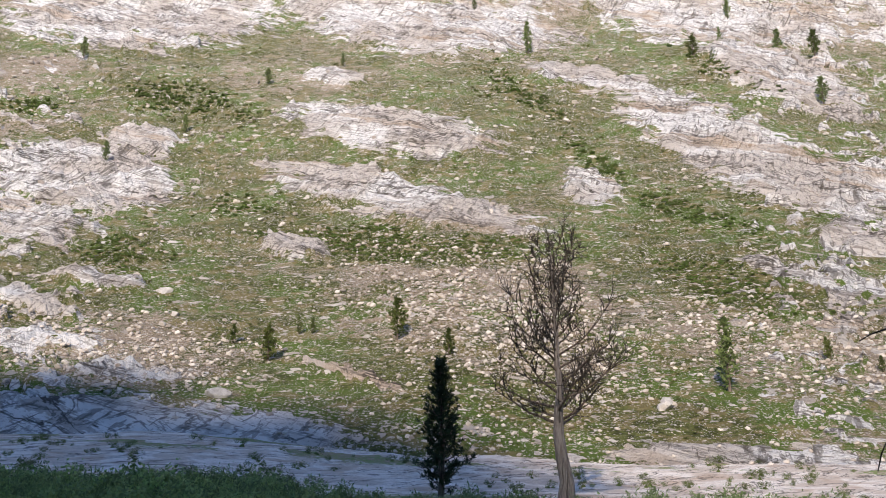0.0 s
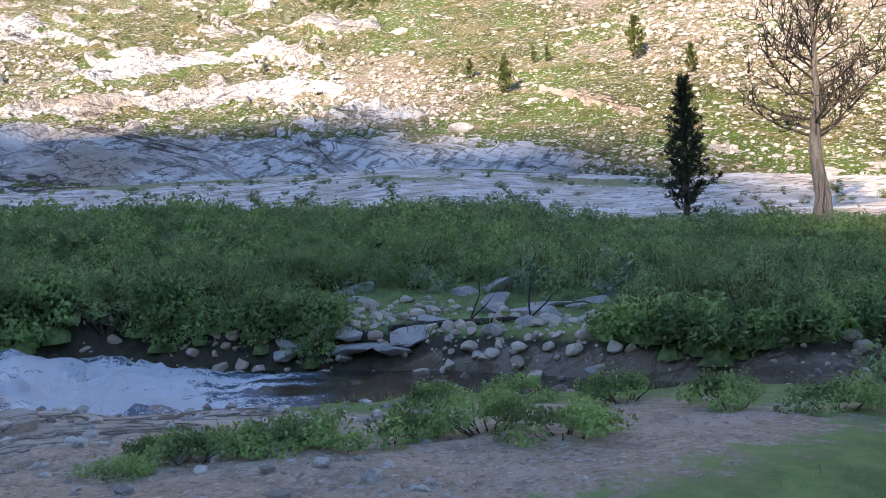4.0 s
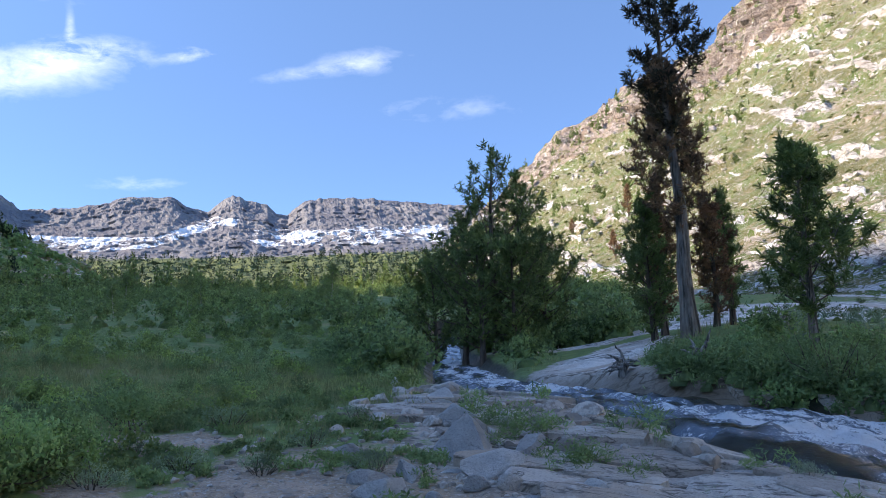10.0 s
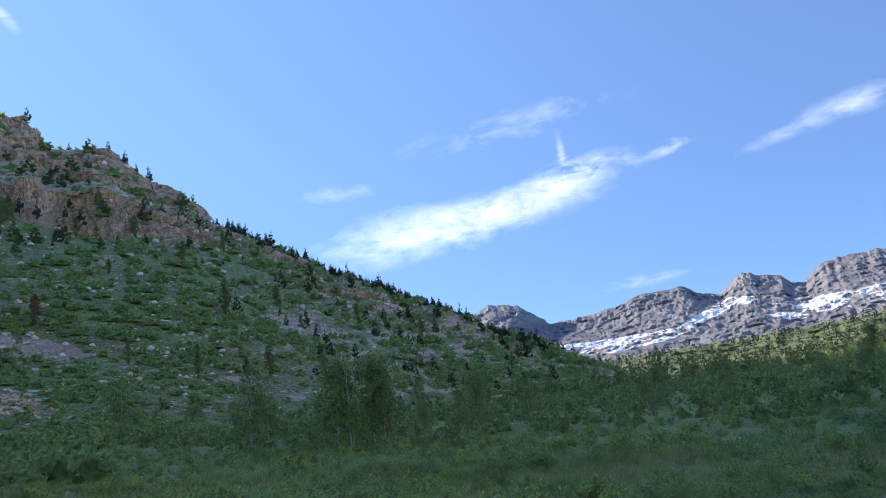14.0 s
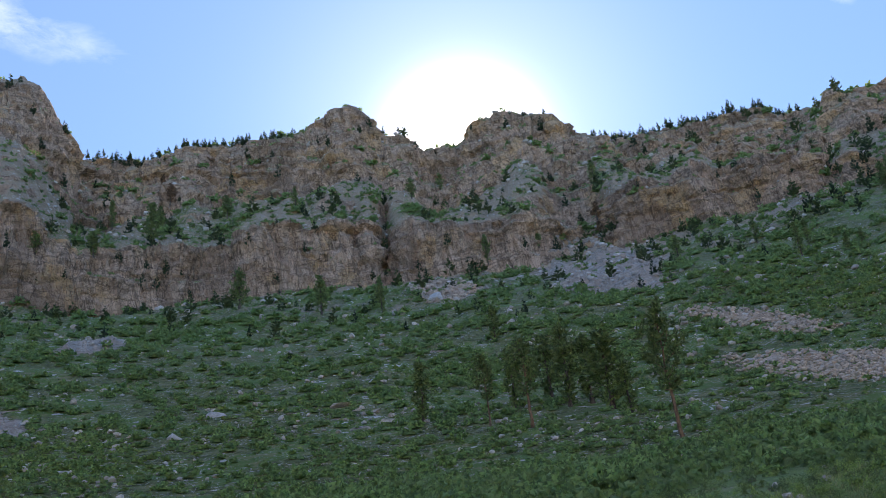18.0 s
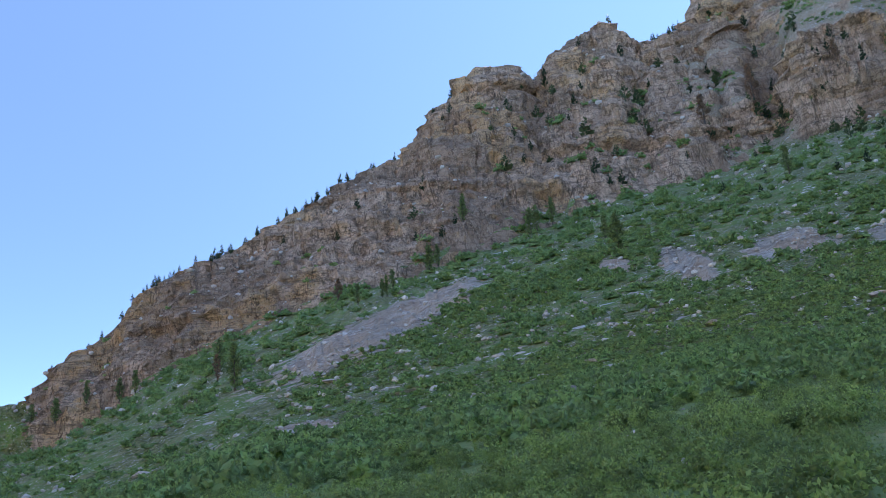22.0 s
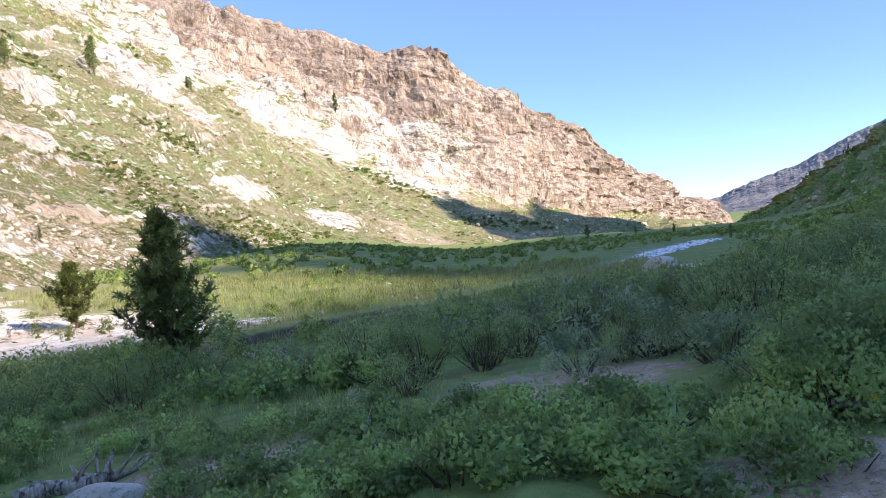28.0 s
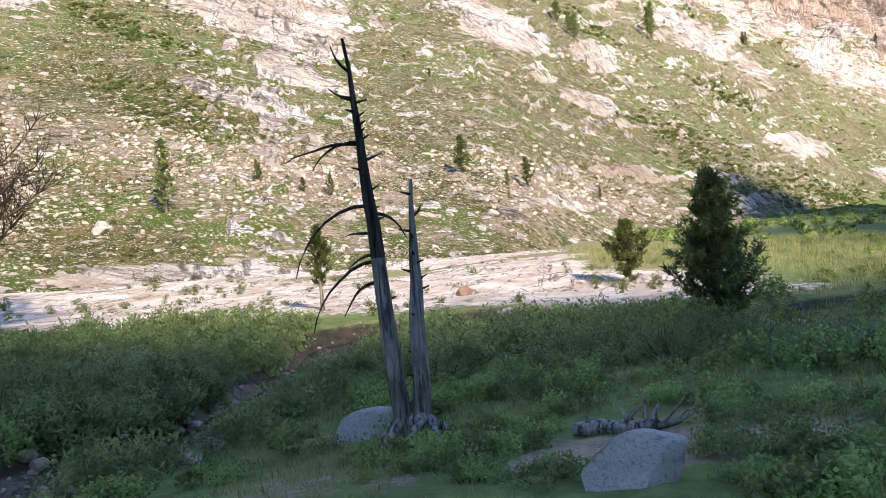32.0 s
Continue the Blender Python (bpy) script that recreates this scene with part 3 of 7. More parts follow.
def wall_material(name, green, lush, dry, cliff_a, cliff_b, rust, gravel, size, speck, tone=1.0, warm=0.0):
    """Slope of grass, gravel and stones, with granite slabs and cliffs laid over it by the ground's own attributes."""
    m = Mat(name, .93)
    n_mid, n_fine, n_tiny = m.noise(.16, 7, .65), m.noise(1.3 * size, 8, .7), m.noise(5.5 * size, 5, .7)
    veg = m.mix(m.ramp(n_fine, .45, .56), green, tuple(v * .5 for v in green))
    veg = m.mix(m.ramp(m.noise(.05, 5, .6), .47, .55), veg, lush)
    veg = m.mix(m.ramp(m.noise(.3, 6, .7), .51, .57, 0, .85), veg, dry)
    grav = m.mix(m.ramp(n_tiny, .45, .55), gravel, tuple(v * .6 for v in gravel))
    fac = m.math("ADD", m.math("MULTIPLY", n_mid, .45), m.math("MULTIPLY", n_fine, .55))
    cover = m.attr("veg")
    soil = m.mix(m.ramp(m.math("ADD", fac, m.math("MULTIPLY", m.math("SUBTRACT", cover, .5), .55)), .44, .53), grav, veg)
    for sc, lo, where in ((1.3, .32, .11), (.45, .2, .05), (3.0, .5, .17), (6.5, .55, .25)):
        v = m.node("ShaderNodeTexVoronoi")
        v.inputs["Scale"].default_value = sc * size
        v.distance = "MANHATTAN"
        bend = m.node("ShaderNodeTexNoise")
        bend.inputs["Scale"].default_value, bend.inputs["Detail"].default_value = sc * size * 1.3, 3
        m.link(m.pos, bend.inputs["Vector"])
        far = m.node("ShaderNodeVectorMath")
        far.operation = "MULTIPLY_ADD"
        far.inputs[1].default_value = (1.1 / (sc * size),) * 3
        m.link(bend.outputs["Color"], far.inputs[0])
        m.link(m.scaled(1, 1, 1.5, (0, .3, 0)), far.inputs[2])
        m.link(far.outputs[0], v.inputs["Vector"])
        ch = m.node("ShaderNodeSeparateColor")
        m.link(v.outputs["Color"], ch.inputs[0])
        pick = m.ramp(m.math("ADD", ch.outputs[0], m.math("MULTIPLY", m.math("SUBTRACT", m.noise(where, 4, .6), .5), 2.2)), 1 - lo * speck, 1.02 - lo * speck)
        spot = m.ramp(m.math("ADD", v.outputs["Distance"], m.math("MULTIPLY", ch.outputs[1], .62)), .66, .71, 1, 0)
        soil = m.mix(m.math("MULTIPLY", pick, spot), soil, m.mix(ch.outputs[2], (.50, .44, .385), (.84, .80, .74)))
    slab, lines = granite(m, tone=tone)
    if warm:
        slab = m.mix(m.ramp(m.noise(.06, 5, .6), .35, .6, .1 * warm, .5 * warm), slab, cliff_b)
    edge = m.math("ADD", m.attr("slab"), m.math("ADD", m.math("MULTIPLY", m.math("SUBTRACT", m.noise(.22, 8, .7, m.scaled(.45, .45, 1.6, (0, .33, 0))), .5), 1.9), m.math("MULTIPLY", m.math("SUBTRACT", m.noise(.045, 4, .6), .5), .7)))
    base = m.mix(m.ramp(edge, .48, .52), soil, slab)
    strata = m.noise(.16, 8, .7, m.scaled(.3, .3, 1.5, (.1, .12, 0)), .4)
    tall = m.scaled(1, 1, .22, (.05, .12, 0))
    cols = m.noise(.16, 9, .74, tall, .5)
    cl = m.mix(m.ramp(cols, .45, .55), cliff_a, cliff_b)
    cl = m.mix(m.ramp(m.noise(.013, 6, .65, m.scaled(1, 1, .5)), .5, .55, 0, .5), cl, tuple(v * .5 for v in cliff_a))
    cl = m.mix(m.ramp(m.noise(.022, 6, .65, m.scaled(1, 1, .6)), .53, .6, 0, .55), cl, rust)
    cl = m.mix(m.ramp(strata, .54, .57, 0, .6), cl, tuple(v * .5 for v in cliff_a))
    cl = m.mix(m.ramp(m.noise(.6, 8, .78), .53, .6, 0, .5), cl, tuple(v * .4 for v in cliff_b))
    cl = m.mix(m.ramp(m.noise(.9, 6, .72), .56, .66, 0, .5), cl, tuple(min(.7, v * 1.3) for v in cliff_b))
    for scale, wide, much in ((.045, .012, .75), (.14, .018, .65), (.4, .028, .5)):
        cl = m.mix(m.math("MULTIPLY", cracks(m, tall, scale, wide), much), cl, tuple(v * .2 for v in cliff_a))
    cl = m.mix(m.math("MULTIPLY", cracks(m, m.scaled(.25, .25, 1.2, (.08, .1, 0)), .12, .018), .7), cl, tuple(v * .25 for v in cliff_a))
    cfac = m.math("ADD", m.attr("cliff"), m.math("MULTIPLY", m.math("SUBTRACT", m.noise(.12, 8, .72), .5), 1.3))
    m.color(m.mix(m.ramp(cfac, .46, .52), base, cl))
    h = m.math("ADD", m.math("MULTIPLY", n_fine, .3), m.math("ADD", m.math("MULTIPLY", cols, 1.1), m.math("ADD", m.math("MULTIPLY", strata, .8), m.math("MULTIPLY", lines, .5))))
    m.bump(h, 1.5, 1.0)
    return m.m


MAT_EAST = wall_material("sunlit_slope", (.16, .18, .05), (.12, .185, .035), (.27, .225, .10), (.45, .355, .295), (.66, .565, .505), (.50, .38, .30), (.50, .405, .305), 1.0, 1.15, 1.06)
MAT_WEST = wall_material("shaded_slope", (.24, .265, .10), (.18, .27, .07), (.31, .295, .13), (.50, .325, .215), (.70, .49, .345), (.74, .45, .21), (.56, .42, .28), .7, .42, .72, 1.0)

m = Mat("meadow_ground", .95)
n1, n2, n3 = m.noise(.35, 5, .6), m.noise(3.1, 5, .65), m.noise(26, 4, .7)
grass = m.mix(m.ramp(n2, .35, .65), (.22, .30, .10), (.14, .19, .065))
grass = m.mix(m.ramp(n1, .5, .7, 0, .7), grass, (.38, .31, .17))
dirt = m.mix(m.ramp(n2, .35, .65), (.52, .385, .27), (.37, .275, .185))
dirt = m.mix(m.ramp(m.noise(7, 6, .75), .52, .58, 0, .5), dirt, (.25, .18, .14))
dirt = m.mix(m.ramp(m.noise(1.1, 5, .6), .52, .6, 0, .6), dirt, (.55, .42, .33))
dirt = m.mix(m.ramp(n3, .5, .62), dirt, (.42, .34, .27))
dirt = m.mix(m.ramp(m.noise(15, 6, .8), .54, .6, 0, .75), dirt, (.17, .125, .10))
dirt = m.mix(m.ramp(m.noise(2.3, 6, .7), .55, .62, 0, .6), dirt, (.24, .185, .15))
dirt = m.mix(m.ramp(m.noise(21, 5, .8, None, .6), .57, .61, 0, .8), dirt, (.66, .58, .50))
peb = m.cells(9)
dirt = m.mix(m.math("MULTIPLY", m.ramp(peb, .2, .32, 1, 0), m.ramp(n2, .42, .55)), dirt, (.42, .39, .35))
bare = m.math("ADD", m.attr("bare"), m.math("MULTIPLY", m.math("SUBTRACT", n2, .5), .8))
base = m.mix(m.ramp(bare, .42, .6), grass, dirt)
# steep ground goes dark: bank earth, with the undercut's shade put into the colour
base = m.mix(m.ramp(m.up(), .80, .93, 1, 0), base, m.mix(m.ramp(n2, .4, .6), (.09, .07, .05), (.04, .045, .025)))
joint = m.noise(1.6, 6, .7, m.scaled(1, .35, 1, (0, 0, .9)), .8)
slab = m.mix(m.ramp(m.noise(.7, 6, .6), .35, .65), (.50, .405, .33), (.66, .59, .52))
slab = m.mix(m.attr("pale"), slab, m.mix(m.ramp(m.noise(.5, 6, .65), .44, .56), (.70, .61, .53), (.90, .84, .78)))
slab = m.mix(m.ramp(n3, .5, .6, 0, .4), slab, (.22, .19, .165))
pale = m.attr("pale")
faint = m.math("SUBTRACT", 1.0, m.math("MULTIPLY", pale, .72))
slab = m.mix(m.math("MULTIPLY", m.ramp(joint, .56, .66, 0, .85), faint), slab, (.13, .11, .09))
sl2 = m.noise(.9, 8, .7, m.scaled(.22, 1.0, 1, (0, 0, .15)), .6)
slab = m.mix(m.math("MULTIPLY", m.ramp(sl2, .54, .62, 0, .75), faint), slab, (.17, .14, .115))
flatlay = m.scaled(.3, 1.0, 1, (0, 0, .75))
slab = m.mix(m.ramp(m.noise(.4, 5, .6), .52, .62, 0, .5), slab, (.48, .34, .235))
slab = m.mix(m.math("MULTIPLY", cracks(m, flatlay, .55, .02), .9), slab, (.06, .05, .04))
slab = m.mix(m.math("MULTIPLY", m.math("MULTIPLY", cracks(m, flatlay, 1.7, .03), .75), faint), slab, (.10, .08, .065))
wet = m.attr("wet")
slab = m.mix(m.math("MULTIPLY", wet, .85), slab, (.16, .105, .05))
rk = m.math("ADD", m.attr("slab"), m.math("MULTIPLY", m.math("SUBTRACT", n2, .5), .7))
whole = m.mix(m.ramp(rk, .44, .56), base, slab)
# same shade-darkened earth on the steepest faces, weaker over slab
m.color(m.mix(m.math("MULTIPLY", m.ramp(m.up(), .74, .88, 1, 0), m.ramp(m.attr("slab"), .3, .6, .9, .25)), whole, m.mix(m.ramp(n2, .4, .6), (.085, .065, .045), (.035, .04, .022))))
m.link(m.math("SUBTRACT", .93, m.math("MULTIPLY", wet, .6)), m.b.inputs["Roughness"])
m.bump(m.math("ADD", m.math("MULTIPLY", n2, .8), m.math("ADD", m.math("MULTIPLY", n3, .15), m.math("MULTIPLY", joint, .5))), .09, .9)
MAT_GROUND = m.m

m = Mat("far_range", .95)
n1, n2, n4 = m.noise(.008, 7, .68), m.noise(.05, 6, .72), m.noise(.02, 6, .7, m.scaled(1, 1, .35))
# distance haze put into the rock: greys leaned blue-lilac
c = m.mix(m.ramp(n1, .4, .62), (.22, .215, .235), (.33, .315, .31))
c = m.mix(m.ramp(n4, .5, .6, 0, .7), c, (.17, .165, .185))
c = m.mix(m.ramp(n2, .54, .66, 0, .5), c, (.13, .13, .145))
low = m.attr("low")
c = m.mix(m.ramp(m.math("ADD", low, m.math("MULTIPLY", m.math("SUBTRACT", n2, .5), .9)), .45, .6), c, m.mix(m.ramp(n2, .4, .6), (.12, .15, .07), (.24, .27, .11)))
sn = m.math("ADD", m.math("MULTIPLY", m.noise(.012, 6, .7, m.scaled(1, 1, 1.4), .5), .6), m.math("MULTIPLY", m.noise(.045, 6, .75), .4))
c = m.mix(m.ramp(m.math("ADD", sn, m.math("MULTIPLY", m.math("SUBTRACT", m.attr("snow"), .5), .55)), .575, .59), c, (.88, .9, .92))
m.color(c)
m.bump(m.math("ADD", n1, m.math("ADD", n2, n4)), 9, .9)
MAT_FAR = m.m

m = Mat("stream_water", .12)
fo = m.attr("foam")
n = m.noise(3.2, 8, .75, None, 1.6)
fleck = m.noise(11, 5, .75, None, 1.0)
f = m.ramp(m.math("ADD", fo, m.math("ADD", m.math("MULTIPLY", m.math("SUBTRACT", n, .5), 1.2), m.math("MULTIPLY", m.math("SUBTRACT", fleck, .5), 1.7))), .38, .75)
c = m.mix(m.ramp(fo, .1, .4), (.055, .055, .04), (.16, .20, .26))
m.color(m.mix(f, c, (.93, .96, .99)))
m.link(m.math("ADD", .06, m.math("MULTIPLY", f, .7)), m.b.inputs["Roughness"])
m.b.inputs["IOR"].default_value = 1.33
m.b.inputs["Specular IOR Level"].default_value = .5
m.link(m.math("SUBTRACT", 1.0, m.math("MULTIPLY", m.ramp(fo, 0, .3, 1, 0), .55)), m.b.inputs["Alpha"])
m.bump(m.math("MULTIPLY", m.math("ADD", m.noise(7, 6, .75, None, 1.2), m.math("MULTIPLY", m.noise(30, 3, .7), .4)), m.math("ADD", .25, m.math("MULTIPLY", fo, 1.5))), .07, .9)
MAT_WATER = m.m



# ---- ground sheet ----
def blob(x, y, az, d, r_along, r_across, turn=0.0):
    """1 inside an oval patch of the plan, falling to 0 at its rim; turn in degrees from the line of sight."""
    cx, cy = polar(az, d)
    t = radians(az + turn)
    u, v = -(x - cx) * math.sin(t) + (y - cy) * math.cos(t), (x - cx) * math.cos(t) + (y - cy) * math.sin(t)
    return np.clip(1.35 - np.hypot(u / r_along, v / r_across), 0, 1)


ring = np.concatenate((np.linspace(-.04, 5, 24), 5 + (np.linspace(0, 1, 190) ** 1.5) * 65, 70 * (4000 / 70) ** np.linspace(.01, 1, 80)))
azs = np.arange(0, 360, .5)
AA, DD = np.meshgrid(azs, ring)
GX, GY = polar(AA, DD)
GZ = ground_z(GX, GY)
def slab_mask(x, y, gap):
    h = heading(x, y)
    shore = smooth(3.2, 1.0, gap) * smooth(26, 30, h) * smooth(84, 78, h)
    far_side = np.hypot(x, y) > np.interp(h, (-90, -30, 0, 30, 60, 76, 82), (30, 21, 12, 13, 15, 22, 40))
    shore = shore * np.where(far_side, .25, .9)
    return np.maximum.reduce([
        blob(x, y, 60, 9.5, 3.2, 3.5), blob(x, y, 48, 9, 2.2, 3), blob(x, y, 70, 12.5, 4, 3.2), blob(x, y, 69.7, 22.9, 5.4, 1.9, -17),
        blob(x, y, 32, 44, 13, 14), blob(x, y, 12, 42, 10, 12), blob(x, y, -6, 42, 8, 9), blob(x, y, -20, 43, 11, 14), blob(x, y, -36, 40, 10, 16), blob(x, y, -47, 35, 7, 9), blob(x, y, 52, 42, 12, 12),
        blob(x, y, 66, 33, 4, 8), shore, .95 * smooth(31, 37, np.hypot(x, y) - 6 * smooth(0, 30, h)) * smooth(76, 64, np.hypot(x, y)) * smooth(-48, -42, h) * smooth(62, 54, h) * smooth(-.35, .0, fbm(x / 5, y / 2.6, 0, 3, 63)), smooth(.8, .0, gap) * np.where(far_side, .3, .9)])


def worn_meadow(x, y):
    """Earth showing between the mats of low scrub beside the stream flat."""
    az, d = heading(x, y), np.hypot(x, y)
    sector = smooth(80, 85, az) * smooth(112, 104, az) * smooth(3.5, 5, d) * smooth(17, 12, d)
    return sector * np.clip(.62 - 1.7 * (fbm(x / 1.5, y / 1.5, 0, 3, 170) + .03), 0, .8)


def bare_mask(x, y):
    return np.maximum.reduce([
        blob(x, y, 50, 6.5, 3, 5.5), blob(x, y, 26, 6.5, 2.6, 5), blob(x, y, 14, 14, 1.6, 3) * .4, blob(x, y, 80, 8.5, 4, 4) * .8, blob(x, y, 66, 7.5, 3, 5), blob(x, y, -101, 5.2, 1.0, 1.6),
        blob(x, y, 127, 10, 2, 4) * .8, blob(x, y, 0, 0, 3.5, 3.5) * .8, blob(x, y, -20, 7, 2, 4) * .5, blob(x, y, -48, 7, 1.5, 3) * .6, blob(x, y, -78, 9, 1.5, 2) * .7,
        blob(x, y, 90, 9.5, 3, 1.8) * .6, worn_meadow(x, y), blob(x, y, -57, 22, 2.5, 4) * .7,
        smooth(35, 41, np.hypot(x, y)) * smooth(130, 110, np.hypot(x, y)) * smooth(-66, -54, heading(x, y)) * smooth(66, 52, heading(x, y)) * .5])


gap, lev = near_brook(GX, GY)
gap = gap.reshape(GX.shape)
slabs = slab_mask(GX, GY, gap)
bare = bare_mask(GX, GY)
wet = smooth(.9, -.1, gap)
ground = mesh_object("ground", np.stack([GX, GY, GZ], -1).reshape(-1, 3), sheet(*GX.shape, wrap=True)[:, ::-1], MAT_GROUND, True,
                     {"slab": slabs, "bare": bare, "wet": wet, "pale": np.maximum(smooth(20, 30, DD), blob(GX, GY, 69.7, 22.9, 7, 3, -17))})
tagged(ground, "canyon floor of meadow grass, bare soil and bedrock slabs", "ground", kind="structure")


# ---- canyon walls ----
def patches(w, items):
    """Oval areas of a wall given as heading, height angle, half width, half height, lean in degrees."""
    out = np.zeros(w.X.shape)
    A = np.broadcast_to(w.az, w.X.shape)
    for az, el, rx, ry, lean in items:
        t = radians(lean)
        dx, dy = (A - az), (w.el - el)
        u, v = dx * math.cos(t) + dy * math.sin(t), -dx * math.sin(t) + dy * math.cos(t)
        out = np.maximum(out, np.clip(1.5 - np.hypot(u / rx, v / ry), 0, 1))
    return out


A_E = np.broadcast_to(EAST.az, EAST.X.shape)
cl_e = np.maximum(np.maximum(EAST.steep, smooth(.25, .6, EAST.K)) * smooth(-48, -56, A_E) * (1 - .55 * smooth(.8, .3, EAST.K) * smooth(-76, -68, A_E)), np.maximum(EAST.steep, .55 * smooth(.5, .9, EAST.K)) * smooth(48, 58, A_E))
face_e = np.clip((np.arange(len(EAST.X))[:, None] - 195) / 70, 0, 2) + fbm(A_E / 3, EAST.el / 2, 0, 3, 39) * .25
pale_e = smooth(.6, .35, face_e) * smooth(0, .1, face_e) * smooth(-79, -71, A_E) * smooth(-48, -54, A_E) * (EAST.K > .15)
cl_e = cl_e * (1 - .6 * pale_e)
SLABS_UPPER = ((2.9, 17.0, 8.7, 1.4, 12), (3.6, 21.6, 7.5, 1.4, 6), (-20.3, 18.5, 9.0, 1.9, 31), (23.9, 17.5, 5.5, 2.0, 0), (20.4, 20.0, 2.2, 0.9, -5), (-10.8, 24.1, 4.5, 0.8, 15), (9.8, 13.7, 2.3, 0.7, 9), (7.5, 24.8, 2.0, 0.4, 2),
               (-10.3, 17.3, 1.9, 0.9, 14), (-25.9, 12.5, 2.1, 0.6, 21), (-23.2, 23.0, 4.9, 1.3, 29), (26.0, 14.4, 2.4, 1.0, -5), (20.4, 27.5, 9.1, 1.7, -7), (1.1, 28.2, 10.2, 1.7, 4), (-19.3, 27.0, 9.0, 1.6, 12))
SLABS_LOWER = ((22.6, 11.2, 3.0, 0.4, 6), (26.3, 9.7, 2.1, 0.3, 10), (6.1, 5.5, 3.4, 0.3, 15), (20.6, 5.5, 3.0, 0.3, 4), (-26.2, 9.8, 2.3, 0.4, 28), (26.2, 7.4, 5.1, 0.5, 2), (32.5, 7.0, 7.7, 0.5, -4), (20.0, 5.8, 2.6, 0.3, 5), (25.9, 9.6, 2.0, 0.5, 19),
               (47.3, 7.6, 4.0, 0.4, -14), (33.7, 9.2, 4.8, 0.5, -6), (43.1, 11.2, 2.2, 0.5, -5), (51.2, 5.7, 2.8, 0.5, -18), (38.4, 6.9, 4.0, 0.4, -5), (25.3, 2.7, 19.7, 1.5, 4), (44.2, 4.9, 9.3, 0.7, -1), (18.5, 2.1, 12.0, 1.2, 3))
SLABS_DOWN = ((-46.2, 8.6, 1.9, 0.6, 26), (-58.5, 4.4, 1.8, 0.5, 19), (-40.5, 14.2, 3.4, 0.9, 34), (-52.8, 11.9, 2.8, 0.7, 37), (-46.6, 11.5, 1.6, 0.8, 35), (-56.1, 9.3, 1.5, 0.4, 41), (-65.2, 6.6, 1.9, 1.3, 32), (-61.3, 8.4, 3.4, 0.7, 34), (-69.8, 4.7, 3.4, 1.6, 28),
              (-48.1, 3.7, 2.4, 0.3, 15), (-43.7, 2.3, 2.6, 0.3, 13), (-64.2, 1.7, 1.9, 0.5, 19), (-57.7, 12.8, 2.4, 1.3, 35), (-27.8, 15.4, 2.9, 1.3, 22), (-27.2, 12.2, 2.3, 0.5, 21), (-39.7, 13.8, 1.9, 0.6, 30), (-22.3, 10.7, 3.5, 0.4, 25), (-16.9, -0.2, 6.9, 0.9, 5), (-20.3, -0.6, 12.0, 0.8, 6))
SLABS_EAST = SLABS_UPPER + SLABS_LOWER + SLABS_DOWN
SCREE_EAST = ((-4.1, 8.8, 9.7, 3.4, 17), (20.8, 6.8, 6.6, 2.3, 6), (-23.2, 6.6, 9.8, 2.3, 12), (-42.9, 3.4, 6.6, 1.5, 17), (43.7, 9.3, 5.4, 2.4, -4))
VEG_EAST = ((2.9, 14.0, 8.3, 1.0, 3), (17.8, 22.7, 3.9, 1.3, 5), (-6.8, 23.2, 3.5, 0.7, 32), (-10.8, 18.9, 2.8, 0.7, 38), (13.9, 16.5, 2.8, 0.7, 8), (27.1, 21.3, 1.9, 0.5, -8), (-17.1, 15.0, 4.7, 0.7, 21), (-20.1, 10.1, 5.0, 1.3, 14), (20.3, 13.0, 3.4, 0.8, -3),
            (-20.8, 23.3, 3.9, 0.5, 28), (-50.6, 6.3, 3.6, 0.7, 21), (-55.3, 2.8, 5.2, 1.3, 27), (-61.8, 0.5, 6.2, 1.0, 17), (-46.2, 13.4, 3.1, 0.5, 40), (-67.8, 3.8, 4.0, 0.3, 27), (-53.8, 8.5, 2.7, 0.5, 34), (-74.7, 0.3, 3.2, 0.3, 11))
rib = fbm(A_E / 1.3 + EAST.el / 3, EAST.el / .26 - A_E * .3, 0, 4, 33)
slab_e = np.clip(np.maximum(np.maximum(pale_e * .62, patches(EAST, SLABS_EAST)), smooth(.3, .8, EAST.K) * .5 * smooth(58, 48, A_E)) + .5 * smooth(.1, .42, rib) * np.maximum(smooth(-62, -56, A_E) * smooth(-14, -24, A_E), smooth(18, 26, A_E)) + .2 * smooth(.25, .5, rib) + .24 * smooth(28, 44, A_E) * smooth(60, 52, A_E), 0, 1)
sheets = fbm(A_E / 2.4, (EAST.el + A_E * .3) / .55, 0, 3, 37)
EAST.Z += EAST.D * .011 * smooth(-64, -54, A_E) * smooth(.4, .65, slab_e) * np.floor(sheets * 5 + .5) / 5 * smooth(8, 20, np.arange(len(EAST.X)))[:, None] * (np.arange(len(EAST.X)) < EAST.crest_row - 2)[:, None]
EAST.Z += EAST.D * .0045 * (.25 + .75 * smooth(32, 22, A_E)) * smooth(.4, .7, slab_e) * fbm(A_E / 1.3, EAST.el / .3 + A_E * .12, 0, 4, 36, ridged=True) * smooth(8, 20, np.arange(len(EAST.X)))[:, None] * (np.arange(len(EAST.X)) < EAST.crest_row - 2)[:, None]
EAST.Z += EAST.D * .007 * (.25 + .75 * smooth(32, 22, A_E) * smooth(-34, -22, A_E)) * smooth(.35, .7, slab_e + fbm(EAST.X / 6, EAST.Y / 6, 0, 3, 35) * .35) * smooth(3, 12, np.arange(len(EAST.X)))[:, None] * (np.arange(len(EAST.X)) < EAST.crest_row - 2)[:, None]
